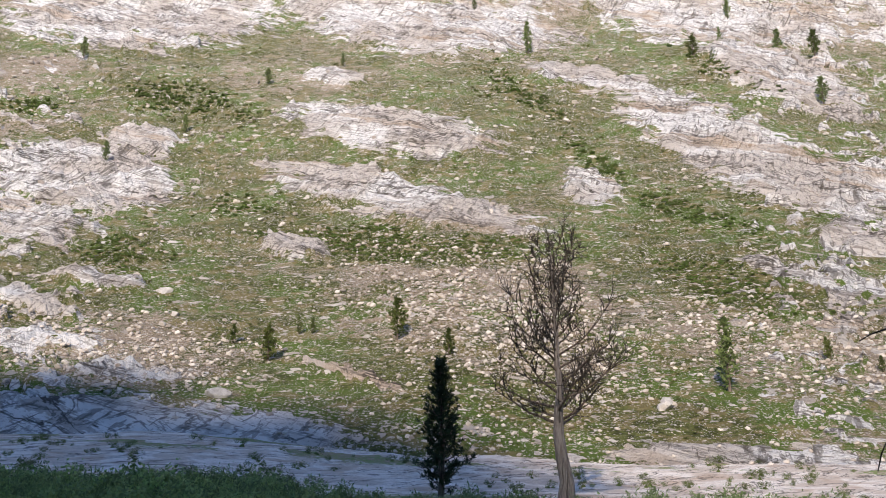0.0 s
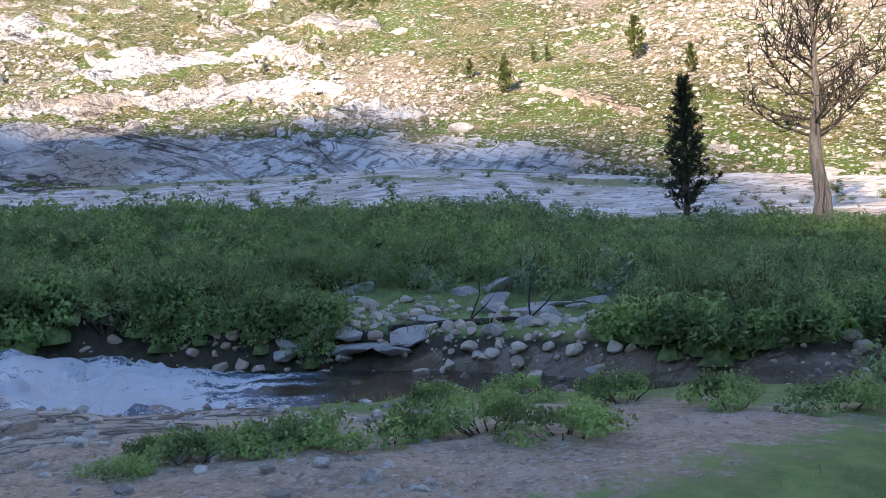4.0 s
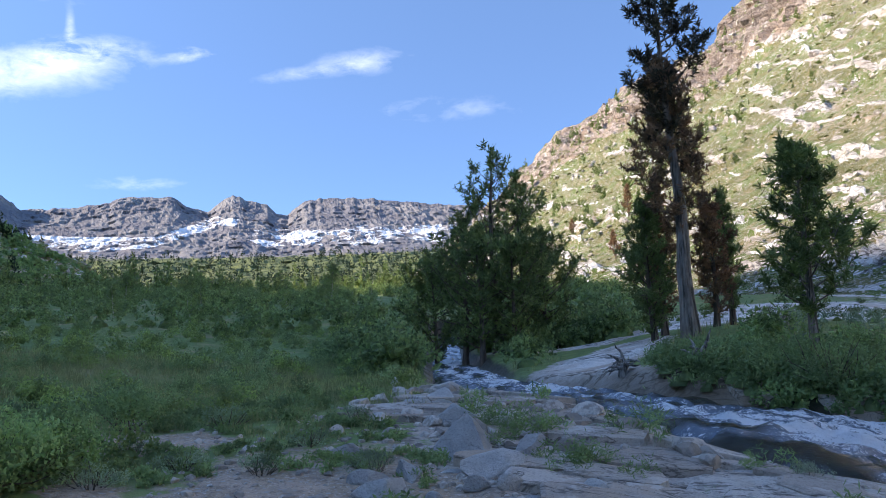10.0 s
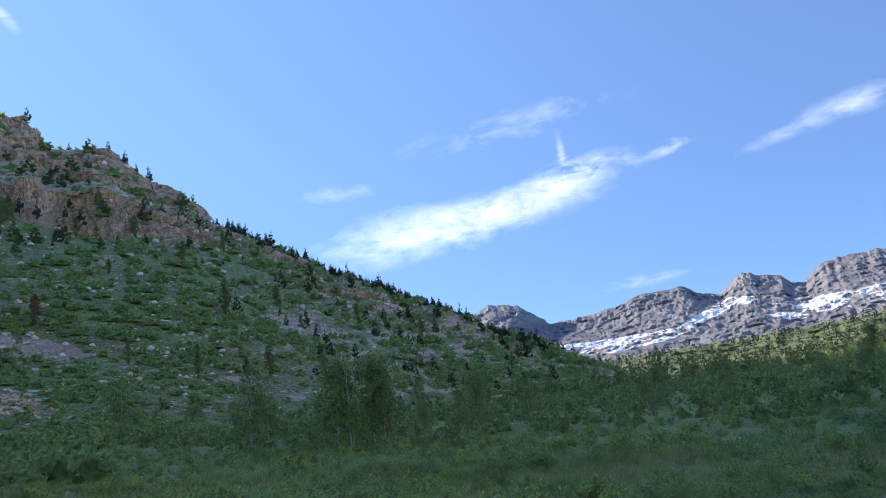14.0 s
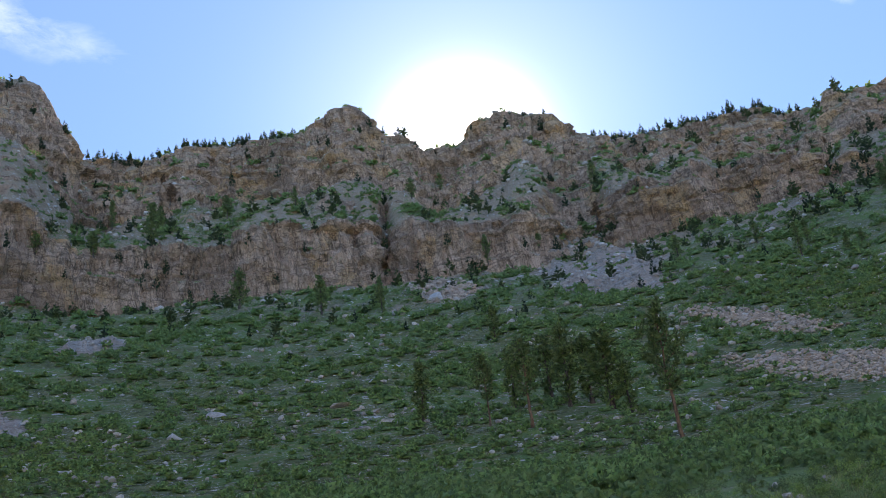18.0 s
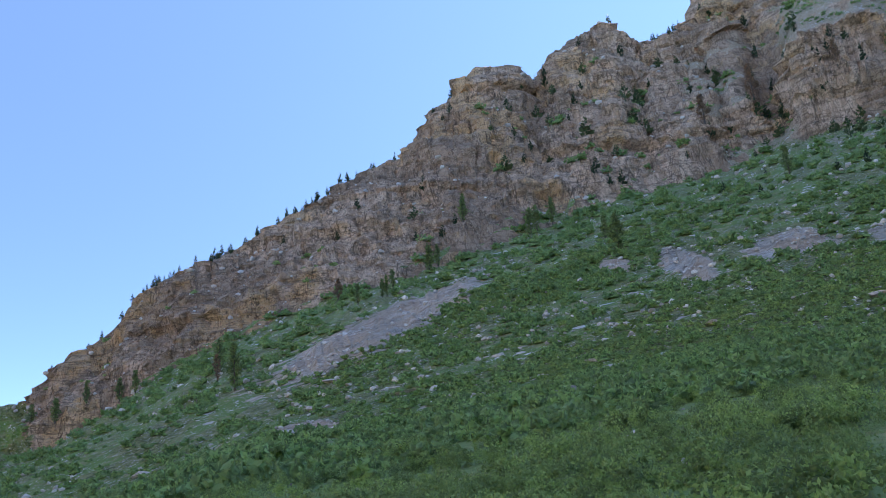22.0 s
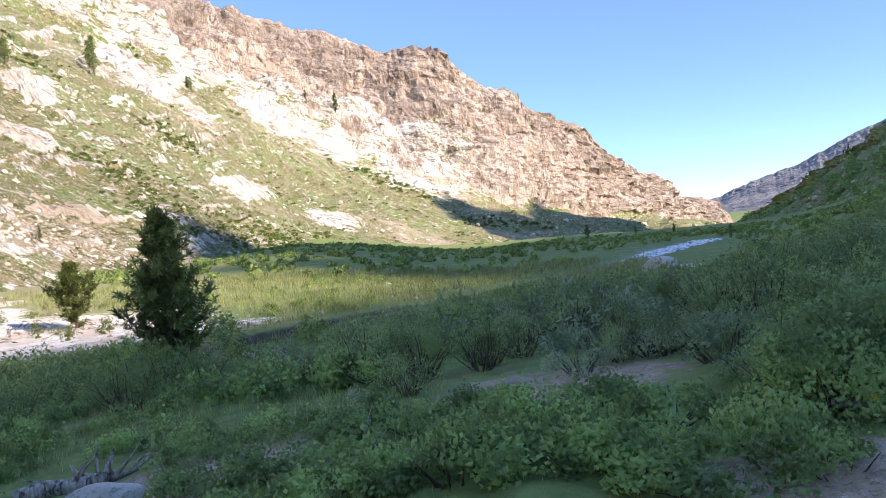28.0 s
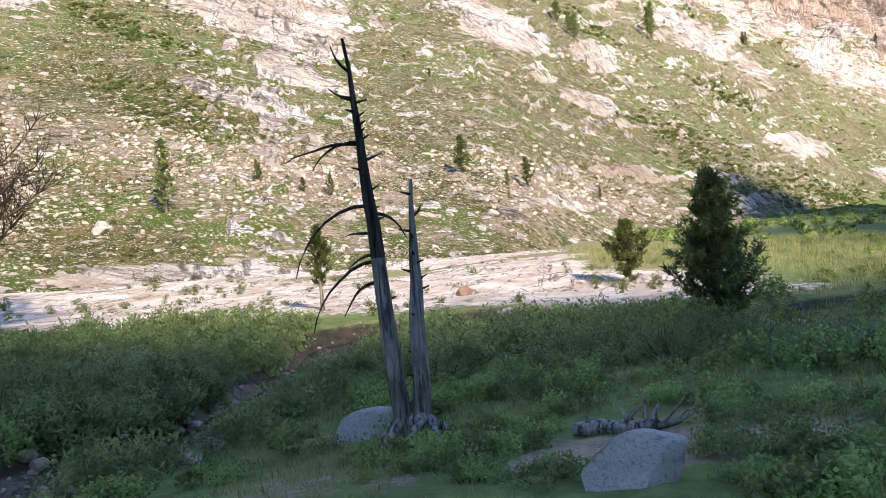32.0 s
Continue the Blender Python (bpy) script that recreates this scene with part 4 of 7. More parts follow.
veg_e = np.clip(.62 + .14 * smooth(48, 58, A_E) + fbm(EAST.X / 40, EAST.Y / 40, 0, 3, 77) * .3 + patches(EAST, VEG_EAST) * .5 - patches(EAST, SCREE_EAST) * .16, 0, 1)
wall_east = EAST.build("canyon_wall_east", MAT_EAST, {"cliff": cl_e, "slab": slab_e, "veg": veg_e})
tagged(wall_east, "sunlit canyon side of pale granite slabs, scree and grass", "hillside", kind="structure")

A_W = np.broadcast_to(WEST.az, WEST.X.shape)
SLABS_WEST = ((159.9, 19.7, 4.3, 1.4, 22), (171.2, 19.3, 2.3, 0.6, 4), (213.0, 13.0, 1.9, 0.8, 30), (206.6, 13.3, 2.3, 0.8, -2), (199.9, 12.7, 1.6, 0.8, 9), (195.1, 17.3, 2.0, 0.4, -9), (234.0, 10.7, 8.1, 1.1, -22), (217.7, 13.4, 1.2, 0.5, 5), (122.2, 12.0, 2.9, 0.4, 18), (138.8, 11.9, 2.8, 0.6, 11), (160.7, 19.2, 4.8, 1.5, 18), (259.8, -2.1, 2.0, 0.5, -0), (239.0, 4.5, 2.4, 0.6, -4), )
VEG_WEST = ((145.8, 14.4, 8.9, 1.5, 22), (210.0, 8.4, 18.4, 2.3, -7), (221.7, 13.2, 14.2, 1.1, -18), (231.1, 2.1, 14.8, 3.0, -13), )
slab_w = patches(WEST, SLABS_WEST)
rib_w = fbm(A_W / 2.5 + WEST.el / 3, WEST.el / .6 - A_W * .12, 0, 4, 34)
veg_w = np.clip(.9 - .2 * smooth(136, 118, A_W) * smooth(6, 9, WEST.el) + fbm(WEST.X / 40, WEST.Y / 40, 0, 3, 78) * .35 - smooth(16, 22, WEST.el) * .55 + patches(WEST, VEG_WEST) * .4, 0, 1)
WEST.Z += WEST.D * .0055 * smooth(.4, .75, slab_w) * (fbm(A_W / 1.1, WEST.el / .22 + A_W * .2, 0, 4, 38, ridged=True) + np.floor(fbm(A_W / 2, (WEST.el + A_W * .25) / .4, 0, 3, 40) * 5) / 4) * (np.arange(len(WEST.X)) < WEST.crest_row - 12)[:, None] * smooth(6, 14, np.arange(len(WEST.X)))[:, None]
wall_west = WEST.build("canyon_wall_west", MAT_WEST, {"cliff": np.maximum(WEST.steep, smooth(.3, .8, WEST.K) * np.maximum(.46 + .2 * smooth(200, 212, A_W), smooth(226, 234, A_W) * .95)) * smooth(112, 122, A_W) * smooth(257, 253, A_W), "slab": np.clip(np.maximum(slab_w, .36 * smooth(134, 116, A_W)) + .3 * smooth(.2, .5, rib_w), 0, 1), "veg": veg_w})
tagged(wall_west, "shaded canyon side with brown cliffs above green scrub", "hillside", kind="structure")

# ---- far ranges closing the canyon at both ends ----
RANGE_UP = ((70, 9), (79, 10.2), (81.7, 10.5), (84, 10.8), (87, 11), (88.8, 10.8), (89.9, 9.9), (90.6, 10), (91.2, 10.6), (92.6, 10.9), (93.4, 11.3), (94.1, 10.9), (95, 10.2), (96, 10.4),
            (97.2, 11.1), (100, 11.1), (101.2, 10.7), (103.6, 10.3), (106, 10.2), (108, 11.7), (110, 12), (111.5, 11.2), (116, 9))
RANGE_DOWN = ((-116, 4.4), (-108, 4.8), (-102.4, 4.6), (-100.3, 4.3), (-97, 3.2), (-93.8, 1.8), (-90.7, 1), (-89.2, .4), (-87.6, 0), (-84, -.6))


SNOW_TOP = ((92, 94.4, 95.5, 98.3, 102, 105.8, 107.5), (9.6, 10.0, 9.6, 8.7, 8.65, 8.8, 9.2))
SNOW_FOOT = ((92, 94.4, 95.5, 98.3, 102, 105.8, 107.5), (9.2, 9.2, 8.8, 7.9, 7.6, 8.0, 8.6))


def far_range(name, crest, d0, d1, e0, seed, snow, label):
    ck = np.array(crest, float)
    az = np.arange(ck[0, 0], ck[-1, 0] + .05, .08)
    et = np.interp(az, ck[:, 0], ck[:, 1]) + fbm(az * 3.1, seed, 0, 5, seed) * .09
    n = 120
    u = np.linspace(0, 1, n)[:, None]
    D = d0 + (d1 - d0) * u + 0 * az
    kern = np.hanning(91) / np.hanning(91).sum()
    ev = np.convolve(np.pad(et, 45, "edge"), kern, "valid") - .25
    E = e0 + (ev - e0) * (u ** 1.15) + (et - ev) * u ** 5
    Z = 1.6 + D * np.tan(np.radians(E))
    hold = np.ones((n, 1))
    hold[-3:] = ((.6,), (.3,), (0,))
    X, Y = polar(np.broadcast_to(az, D.shape), D)
    rel = fbm(X / 190, Y / 190, Z / 130, 5, seed + 2)
    D = D - (rel * .012 + fbm(X / 42, Y / 42, Z / 150, 4, seed + 4, ridged=True) * .009 + fbm(X / 22, Y / 22, Z / 22, 4, seed + 5, ridged=True) * .008) * (d1 - d0) * hold
    Z = Z + fbm(X / 160, Y / 160, 0, 4, seed + 7) * 8 * hold * smooth(0, .2, u)
    X, Y = polar(np.broadcast_to(az, D.shape), D)
    V = np.concatenate([np.stack([X, Y, Z], -1), np.stack([X[-1:] * 1.15, Y[-1:] * 1.15, Z[-1:] * .5], -1)])
    full = lambda a: np.concatenate([a, a[-1:]])
    el = np.degrees(np.arctan2(Z - 1.6, D))
    low = full(smooth(7.9, 6.6, el) if snow else 0 * D + .0)
    # a snow apron under the dark headwall, broken snowfields on the flatter shoulder
    top, foot = np.interp(az, *SNOW_TOP), np.interp(az, *SNOW_FOOT)
    apron = smooth(foot - .12, foot + .12, el) * smooth(top + .12, top - .12, el) * smooth(92, 93.5, az)
    field = .36 * smooth(7.3, 8.3, el) * smooth(et - .05, et - .5, el) * smooth(93.4, 91.6, az) + .34 * smooth(6.6, 7.4, el) * smooth(9.3, 8.8, el)
    sn = full(np.clip(snow * np.maximum(apron * .74, field), 0, 1))
    ob = mesh_object(name, V.reshape(-1, 3), sheet(n + 1, len(az)), MAT_FAR, False, {"low": low, "snow": sn})
    return tagged(ob, label, "mountain", kind="structure")


far_range("mountain_range_upper", RANGE_UP, 1100, 2700, 4.2, 61, .95, "rocky mountain crest with snow patches at the canyon head")
far_range("mountain_ridge_lower", RANGE_DOWN, 1500, 2600, -2, 67, 0.0, "hazy bare mountain ridge beyond the canyon mouth")

# ---- stream ----
cross = np.linspace(-1, 1, 25)
tx, ty = np.gradient(BL[:, 0]), np.gradient(BL[:, 1])
ln = np.hypot(tx, ty)
nx, ny = -ty / ln, tx / ln
fine = np.linspace(0, len(BL) - 1, 1400)
ix = np.arange(len(BL))
bx, by, bz, bw, bnx, bny = (np.interp(fine, ix, c) for c in (BL[:, 0], BL[:, 1], BL[:, 2], BL[:, 3], nx, ny))
WX, WY = bx[:, None] + bnx[:, None] * cross * (bw[:, None] + .28), by[:, None] + bny[:, None] * cross * (bw[:, None] + .28)
drop = -np.gradient(bz, BS[-1] / 1400)
steep = np.convolve(np.pad(np.clip(drop * 7, 0, 1), 30, "edge"), np.hanning(61) / np.hanning(61).sum(), "valid")
hz = heading(bx, by)
rush = np.maximum(steep * .6, np.exp(-((hz - 40) / 12) ** 2) * 1.0)
rush = np.maximum(rush, .55 * smooth(20, 40, hz))
rush = np.maximum(rush, .62 * smooth(47, 53, hz) * smooth(70, 60, hz))
rush = np.maximum(rush * smooth(14, 26, hz), np.maximum(.22 * smooth(-13, -17, hz) * smooth(-32, -26, hz), .8 * smooth(-82, -85, hz)))
foam = np.clip(rush[:, None] * (1.0 - .5 * np.abs(cross) ** 3) + fbm(np.linspace(0, BS[-1], 1400)[:, None] / 1.5, cross * bw[:, None] / .22, 0, 4, 91) * .75 * smooth(.1, .5, rush)[:, None], 0, 1)
foam = foam * np.where(hz[:, None] > 45, .5 + .5 * smooth(-.7, .05, cross + .5 * fbm(WX / .8, WY / .8, 0, 2, 96)), 1)
WZ = bz[:, None] + rush[:, None] * (np.abs(fbm(WX / .45, WY / .45, 0, 4, 93)) * .34 + fbm(WX / 1.4, WY / 1.4, 0, 2, 94) * .05) * (1 - .8 * cross ** 4) + fbm(WX / .5, WY / .5, 0, 2, 95) * .012
WZ = WZ - .24 * smooth(.78, 1.0, np.abs(cross))
water = mesh_object("stream", np.stack([WX, WY, WZ], -1).reshape(-1, 3), sheet(*WX.shape), MAT_WATER, True, {"foam": foam})
tagged(water, "clear mountain stream breaking into white rapids over bedrock", "water", kind="structure")



# ---- leaf, bark and stone materials ----
def leaf_material(name, a, b, c, rough=.6, through_light=.42):
    m = Mat(name, rough)
    col = m.mix(m.island(), a, b)
    col = m.mix(m.math("MULTIPLY", m.each(), .6), col, c)
    col = m.mix(m.ramp(m.noise(.9, 3), .4, .65, 0, .45), col, c)
    # noise dims leaf clumps: shaded gaps and mixed greens put into the colour
    dim = m.node("ShaderNodeMix")
    dim.data_type, dim.blend_type = "RGBA", "MULTIPLY"
    dim.inputs["Factor"].default_value = 1.0
    m.link(col, dim.inputs[6])
    m.link(m.mix(m.ramp(m.noise(2.1, 3, .6), .4, .58), (.62, .62, .62), (1.35, 1.35, 1.25)), dim.inputs[7])
    col = m.mix(m.ramp(m.noise(.19, 4, .6), .46, .6, 0, .55), dim.outputs[2], c)
    m.color(col)
    tr = m.node("ShaderNodeBsdfTranslucent")
    m.link(col, tr.inputs["Color"])
    mx = m.node("ShaderNodeMixShader")
    mx.inputs[0].default_value = through_light
    m.link(m.b.outputs[0], mx.inputs[1])
    m.link(tr.outputs[0], mx.inputs[2])
    m.link(mx.outputs[0], m.out.inputs["Surface"])
    return m.m


LEAF = leaf_material("broad_leaf", (.25, .38, .13), (.40, .52, .22), (.23, .33, .14))
WILLOW = leaf_material("willow_leaf", (.27, .36, .16), (.41, .50, .26), (.21, .30, .12))
SAGE = leaf_material("sage_leaf", (.31, .37, .26), (.44, .49, .38), (.24, .33, .18))
BRIGHT = leaf_material("fresh_leaf", (.28, .38, .11), (.39, .49, .17), (.24, .32, .12))
SCRUB = leaf_material("hill_scrub", (.20, .34, .10), (.33, .47, .16), (.24, .33, .14))
NEEDLE = leaf_material("pine_needles", (.17, .24, .085), (.27, .34, .13), (.17, .22, .09), .55, .3)
NEEDLE_YOUNG = leaf_material("young_pine_needles", (.09, .12, .03), (.14, .16, .045), (.08, .11, .03), .55, .2)
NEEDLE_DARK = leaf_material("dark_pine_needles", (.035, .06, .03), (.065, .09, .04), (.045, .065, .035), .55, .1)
NEEDLE_DYING = leaf_material("dying_pine_needles", (.085, .062, .05), (.14, .095, .075), (.07, .07, .045), .6, .15)
NEEDLE_BENCH = leaf_material("bench_pine_needles", (.07, .105, .05), (.12, .16, .07), (.085, .115, .055), .55, .15)
NEEDLE_DEAD = leaf_material("dead_red_needles", (.29, .15, .09), (.41, .235, .145), (.21, .145, .10), .7, .3)
SLOPE_SHRUB = leaf_material("slope_shrub_leaf", (.11, .18, .045), (.17, .25, .065), (.14, .16, .06))
SUNNY_SCRUB = leaf_material("sunny_scrub_leaf", (.13, .17, .05), (.20, .24, .075), (.19, .19, .08))
ASPEN = leaf_material("aspen_leaf", (.21, .30, .11), (.30, .40, .16), (.19, .265, .11), .5, .4)
GRASS = leaf_material("grass_blade", (.27, .34, .13), (.37, .43, .19), (.33, .34, .17), .7, .3)
FLOWER = leaf_material("yellow_petals", (.75, .50, .02), (.85, .62, .05), (.7, .5, .03))


def wood_material(name, a, b, scale=14.0):
    m = Mat(name, .85)
    g = m.noise(scale, 5, .65, m.scaled(1, 1, .12))
    c = m.mix(m.ramp(g, .35, .68), a, b)
    c = m.mix(m.ramp(m.noise(1.7, 4), .5, .7, 0, .5), c, tuple(v * .5 for v in a))
    split = m.noise(scale * .6, 6, .7, m.scaled(1, 1, .06), .4)
    c = m.mix(m.ramp(split, .54, .6, 0, .75), c, tuple(v * .3 for v in a))
    m.color(c)
    m.bump(m.math("SUBTRACT", g, m.ramp(split, .54, .6)), .03, 1.0)
    return m.m


BARK = wood_material("pine_bark", (.13, .10, .08), (.24, .19, .155))
BARK_RED = wood_material("red_pine_bark", (.24, .14, .09), (.40, .26, .17))
BARK_GREY = wood_material("grey_bark", (.20, .17, .15), (.36, .32, .29))
DEAD = wood_material("weathered_wood", (.27, .245, .225), (.58, .545, .505), 26)
CHAR = wood_material("dark_dead_wood", (.05, .042, .036), (.13, .11, .095), 22)
ASPEN_BARK = wood_material("aspen_bark", (.42, .40, .33), (.62, .60, .52), 9)
TWIG = wood_material("twig", (.13, .10, .075), (.22, .18, .14), 30)


def stone_material(name, a, b, dark, fleck=60):
    m = Mat(name, .85)
    local = m.node("ShaderNodeTexCoord").outputs["Object"]
    c = m.mix(m.ramp(m.noise(1.6, 5, .6, local), .35, .65), a, b)
    c = m.mix(m.math("MULTIPLY", m.each(), .22), c, dark)
    c = m.mix(m.ramp(m.noise(fleck, 3, .7, local), .52, .68, 0, .6), c, tuple(v * .45 for v in a))
    c = m.mix(m.ramp(m.noise(3.1, 5, .7, m.scaled(1, 1, 3, (.4, .2, 0), local), .7), .6, .68, 0, .7), c, tuple(v * .35 for v in dark))
    c = m.mix(m.ramp(m.noise(2.2, 4, .6, local), .62, .72, 0, .5), c, (.42, .27, .14))
    m.color(c)
    c = m.mix(m.ramp(m.noise(18, 4, .8, local), .55, .62, 0, .3), c, tuple(v * .6 for v in dark))
    m.color(c)
    m.bump(m.math("ADD", m.noise(7, 7, .75, local), m.math("MULTIPLY", m.noise(45, 3, .7, local), .4)), .08, 1.0)
    return m.m


STONE = stone_material("granite_boulder", (.60, .565, .53), (.82, .79, .755), (.42, .40, .38))
STONE_PALE = stone_material("speckled_pale_granite", (.74, .71, .67), (.90, .875, .84), (.40, .385, .37), 34)
STONE_TAN = stone_material("tan_outcrop", (.50, .42, .34), (.72, .64, .55), (.36, .29, .23), 9)
STONE_BROWN = stone_material("rusty_block", (.34, .23, .17), (.50, .36, .28), (.25, .17, .13))
STONE_BLUE = stone_material("grey_gneiss", (.47, .455, .44), (.64, .62, .59), (.36, .35, .345))
m = Mat("scattered_stone", .9)
c = m.mix(m.island(), (.28, .24, .205), (.68, .62, .555))
c = m.mix(m.ramp(m.noise(6, 4, .7), .45, .62, 0, .75), c, (.25, .22, .19))
m.color(c)
m.bump(m.noise(9, 4, .7), .06, .7)
STONES = m.m
m = Mat("slope_stone", .9)
c = m.mix(m.island(), (.46, .40, .345), (.82, .765, .70))
c = m.mix(m.ramp(m.noise(2, 4, .7), .45, .62, 0, .5), c, (.36, .31, .27))
m.color(c)
SLOPE_STONES = m.m
m = Mat("sheet_rock", .85)
c = m.mix(m.each(), (.36, .30, .25), (.68, .61, .54))
c = m.mix(m.ramp(m.noise(1.3, 6, .65), .44, .58, 0, .7), c, (.52, .40, .30))
c = m.mix(m.ramp(m.noise(4.5, 7, .72), .5, .6, 0, .6), c, (.33, .285, .25))
c = m.mix(m.ramp(m.noise(38, 4, .75), .52, .62, 0, .5), c, (.24, .205, .18))
thin = m.scaled(.35, 1, 1, (0, 0, .97))
c = m.mix(m.math("MULTIPLY", cracks(m, thin, 2.4, .02), .8), c, (.10, .085, .07))
c = m.mix(m.ramp(m.noise(2.1, 5, .7), .58, .64, 0, .6), c, (.70, .66, .61))
m.color(c)
m.bump(m.math("ADD", m.noise(6, 7, .72, thin), m.math("MULTIPLY", m.noise(40, 4, .7), .3)), .045, .9)
SHEET_ROCK = m.m
m = Mat("talus_stone", .9)
c = m.mix(m.island(), (.46, .36, .28), (.70, .58, .47))
m.color(m.mix(m.ramp(m.noise(5, 4, .7), .5, .68, 0, .6), c, (.34, .26, .2)))
TALUS = m.m


# ---- shape builders ----
RNG = np.random.default_rng(7)


def unit(v):
    return v / np.maximum(np.linalg.norm(v, axis=-1, keepdims=True), 1e-9)


def diamonds(c, axis, length, width, rng, face=None):
    """Pointed leaf quads with a fold, at centres c along the given axes."""
    n = len(c)
    axis = unit(axis)
    side = unit(np.cross(axis, unit(rng.normal(size=(n, 3))) if face is None else unit(face) + rng.normal(size=(n, 3)) * .3))
    lift = np.cross(axis, side)
    L, W = np.broadcast_to(length, n)[:, None], np.broadcast_to(width, n)[:, None]
    v = np.stack([c - axis * L * .5, c + side * W * .5 + lift * W * .2, c + axis * L * .5, c - side * W * .5 + lift * W * .2], 1)
    return v.reshape(-1, 3), np.arange(4 * n).reshape(-1, 4)


def tubes(lines, sides=5):
    """Tapered tubes along polylines: each line is (points, radii)."""
    V, F, base = [], [], 0
    for pts, rad in lines:
        pts, rad = np.asarray(pts, float), np.asarray(rad, float)
        k = len(pts)
        tan = unit(np.gradient(pts, axis=0))
        ref = np.where(np.abs(tan[:, 2:3]) > .9, np.array([[1.0, 0, 0]]), np.array([[0, 0, 1.0]]))
        a = unit(np.cross(tan, ref))
        b = np.cross(tan, a)
        ang = np.linspace(0, 2 * np.pi, sides, endpoint=False)
        ringv = pts[:, None] + rad[:, None, None] * (a[:, None] * np.cos(ang)[None, :, None] + b[:, None] * np.sin(ang)[None, :, None])
        V.append(ringv.reshape(-1, 3))
        F.append(sheet(k, sides, wrap=True) + base)
        base += k * sides
    return np.concatenate(V), np.concatenate(F)


def curve_line(p, way, length, n, bend, rng, wobble=.12):
    """A limb from p that starts along way and turns by bend (a vector) as it grows."""
    pts, way = [np.array(p, float)], np.array(way, float)
    for k in range(n):
        way = unit(way + np.asarray(bend) / n + rng.normal(size=3) * wobble / n ** .5)
        pts.append(pts[-1] + way * length / n)
    return np.array(pts)


def part(name, verts, faces, material, parent, label="", smooth_shade=True):
    ob = mesh_object(name, verts, faces, material, smooth_shade)
    ob.parent = parent
    if label:
        tagged(ob, label)
    return ob


def thing(name, label, category, group=""):
    return tagged(new(name), label, category, group)


def pine_parts(H, spread, seed, limbs=70, start=.12, tuft=.22, per=7, fullness=1.0, lean=(0, 0), peak=.35, trunk_r=None, skip=0.0, m=15, twigs=True):
    """Trunk, limbs and needle tufts of a pine: limbs sweep out and turn up, needles stand in brushes at their ends."""
    rng = np.random.default_rng(seed)
    tr = trunk_r or H * .018 + .03
    hs = np.linspace(0, 1, 12)
    wob = np.cumsum(rng.normal(size=(12, 2)) * H * .004, 0)
    axis = np.stack([wob[:, 0] + lean[0] * hs * H, wob[:, 1] + lean[1] * hs * H, hs * H], 1)
    axis[0] = (0, 0, -.25)
    trunk = tubes([(axis, tr * (1 - hs * .9) * np.where(hs < .05, 1.35, 1))], 9)
    lines, cen, axs = [], [], []
    for k in range(limbs):
        h = start + (1 - start) * ((k + rng.random()) / limbs) ** .9
        if h > .985 or rng.random() < skip:
            continue
        a = k * 2.39996 + rng.normal() * .5
        prof = (h - start) / (peak - start) if h < peak else ((1 - h) / (1 - peak)) ** .75
        L = spread * (.35 + .65 * np.clip(prof, 0, 1)) * rng.uniform(.5, 1.25) if h < peak else spread * max(.16, prof) * rng.uniform(.5, 1.3)
        p = np.array([np.interp(h, hs, axis[:, i]) for i in range(3)])
        up = .15 + .9 * h
        way = np.array((math.cos(a), math.sin(a), up * .5))
        pts = curve_line(p, unit(way), L, 5, (0, 0, .55 + .5 * h), rng, .25)
        r0 = tr * .32 * (1 - h * .6)
        lines.append((pts, np.linspace(r0, r0 * .25, 6)))
        n = max(2, int(per * fullness * (.5 + L / spread)))
        for q in rng.uniform(.3, 1.0, n):
            i = q * 5
            b = pts[int(min(i, 4))] + (pts[int(min(i, 4)) + 1] - pts[int(min(i, 4))]) * (i - int(min(i, 4)))
            out = unit(rng.normal(size=3) * (.9, .9, .35) + (math.cos(a) * .5, math.sin(a) * .5, .55))
            tw = rng.uniform(.1, .32) * (L ** .5)
            if twigs:
                lines.append((np.array([b, b + out * tw]), np.array([.008, .004])))
            cen.append(b + out * tw)
            axs.append(unit(out + (0, 0, .7)))
    cen, axs = np.array(cen), np.array(axs)
    C = np.repeat(cen, m, 0) + np.repeat(axs, m, 0) * (rng.uniform(-.5, .7, (len(cen) * m, 1)) * tuft)
    D = unit(np.repeat(axs, m, 0) * .7 + rng.normal(size=C.shape) * .75)
    C = C + D * tuft * .35
    crown = diamonds(C, D, rng.uniform(.8, 1.3, len(C)) * tuft, rng.uniform(.19, .33, len(C)) * tuft * (9 / m) ** .5, rng)
    return trunk, tubes(lines, 3), crown


def pine(label, H, spread, seed, needles, bark, group="", **kw):
    t, l, c = pine_parts(H, spread, seed, **kw)
    ob = thing("pine_tree", label, "tree", group)
    part("trunk", *t, bark, ob)
    tagged(part("branchwork", *l, bark, ob), kind="stuff")
    part("crown", *c, needles, ob, smooth_shade=False)
    return ob


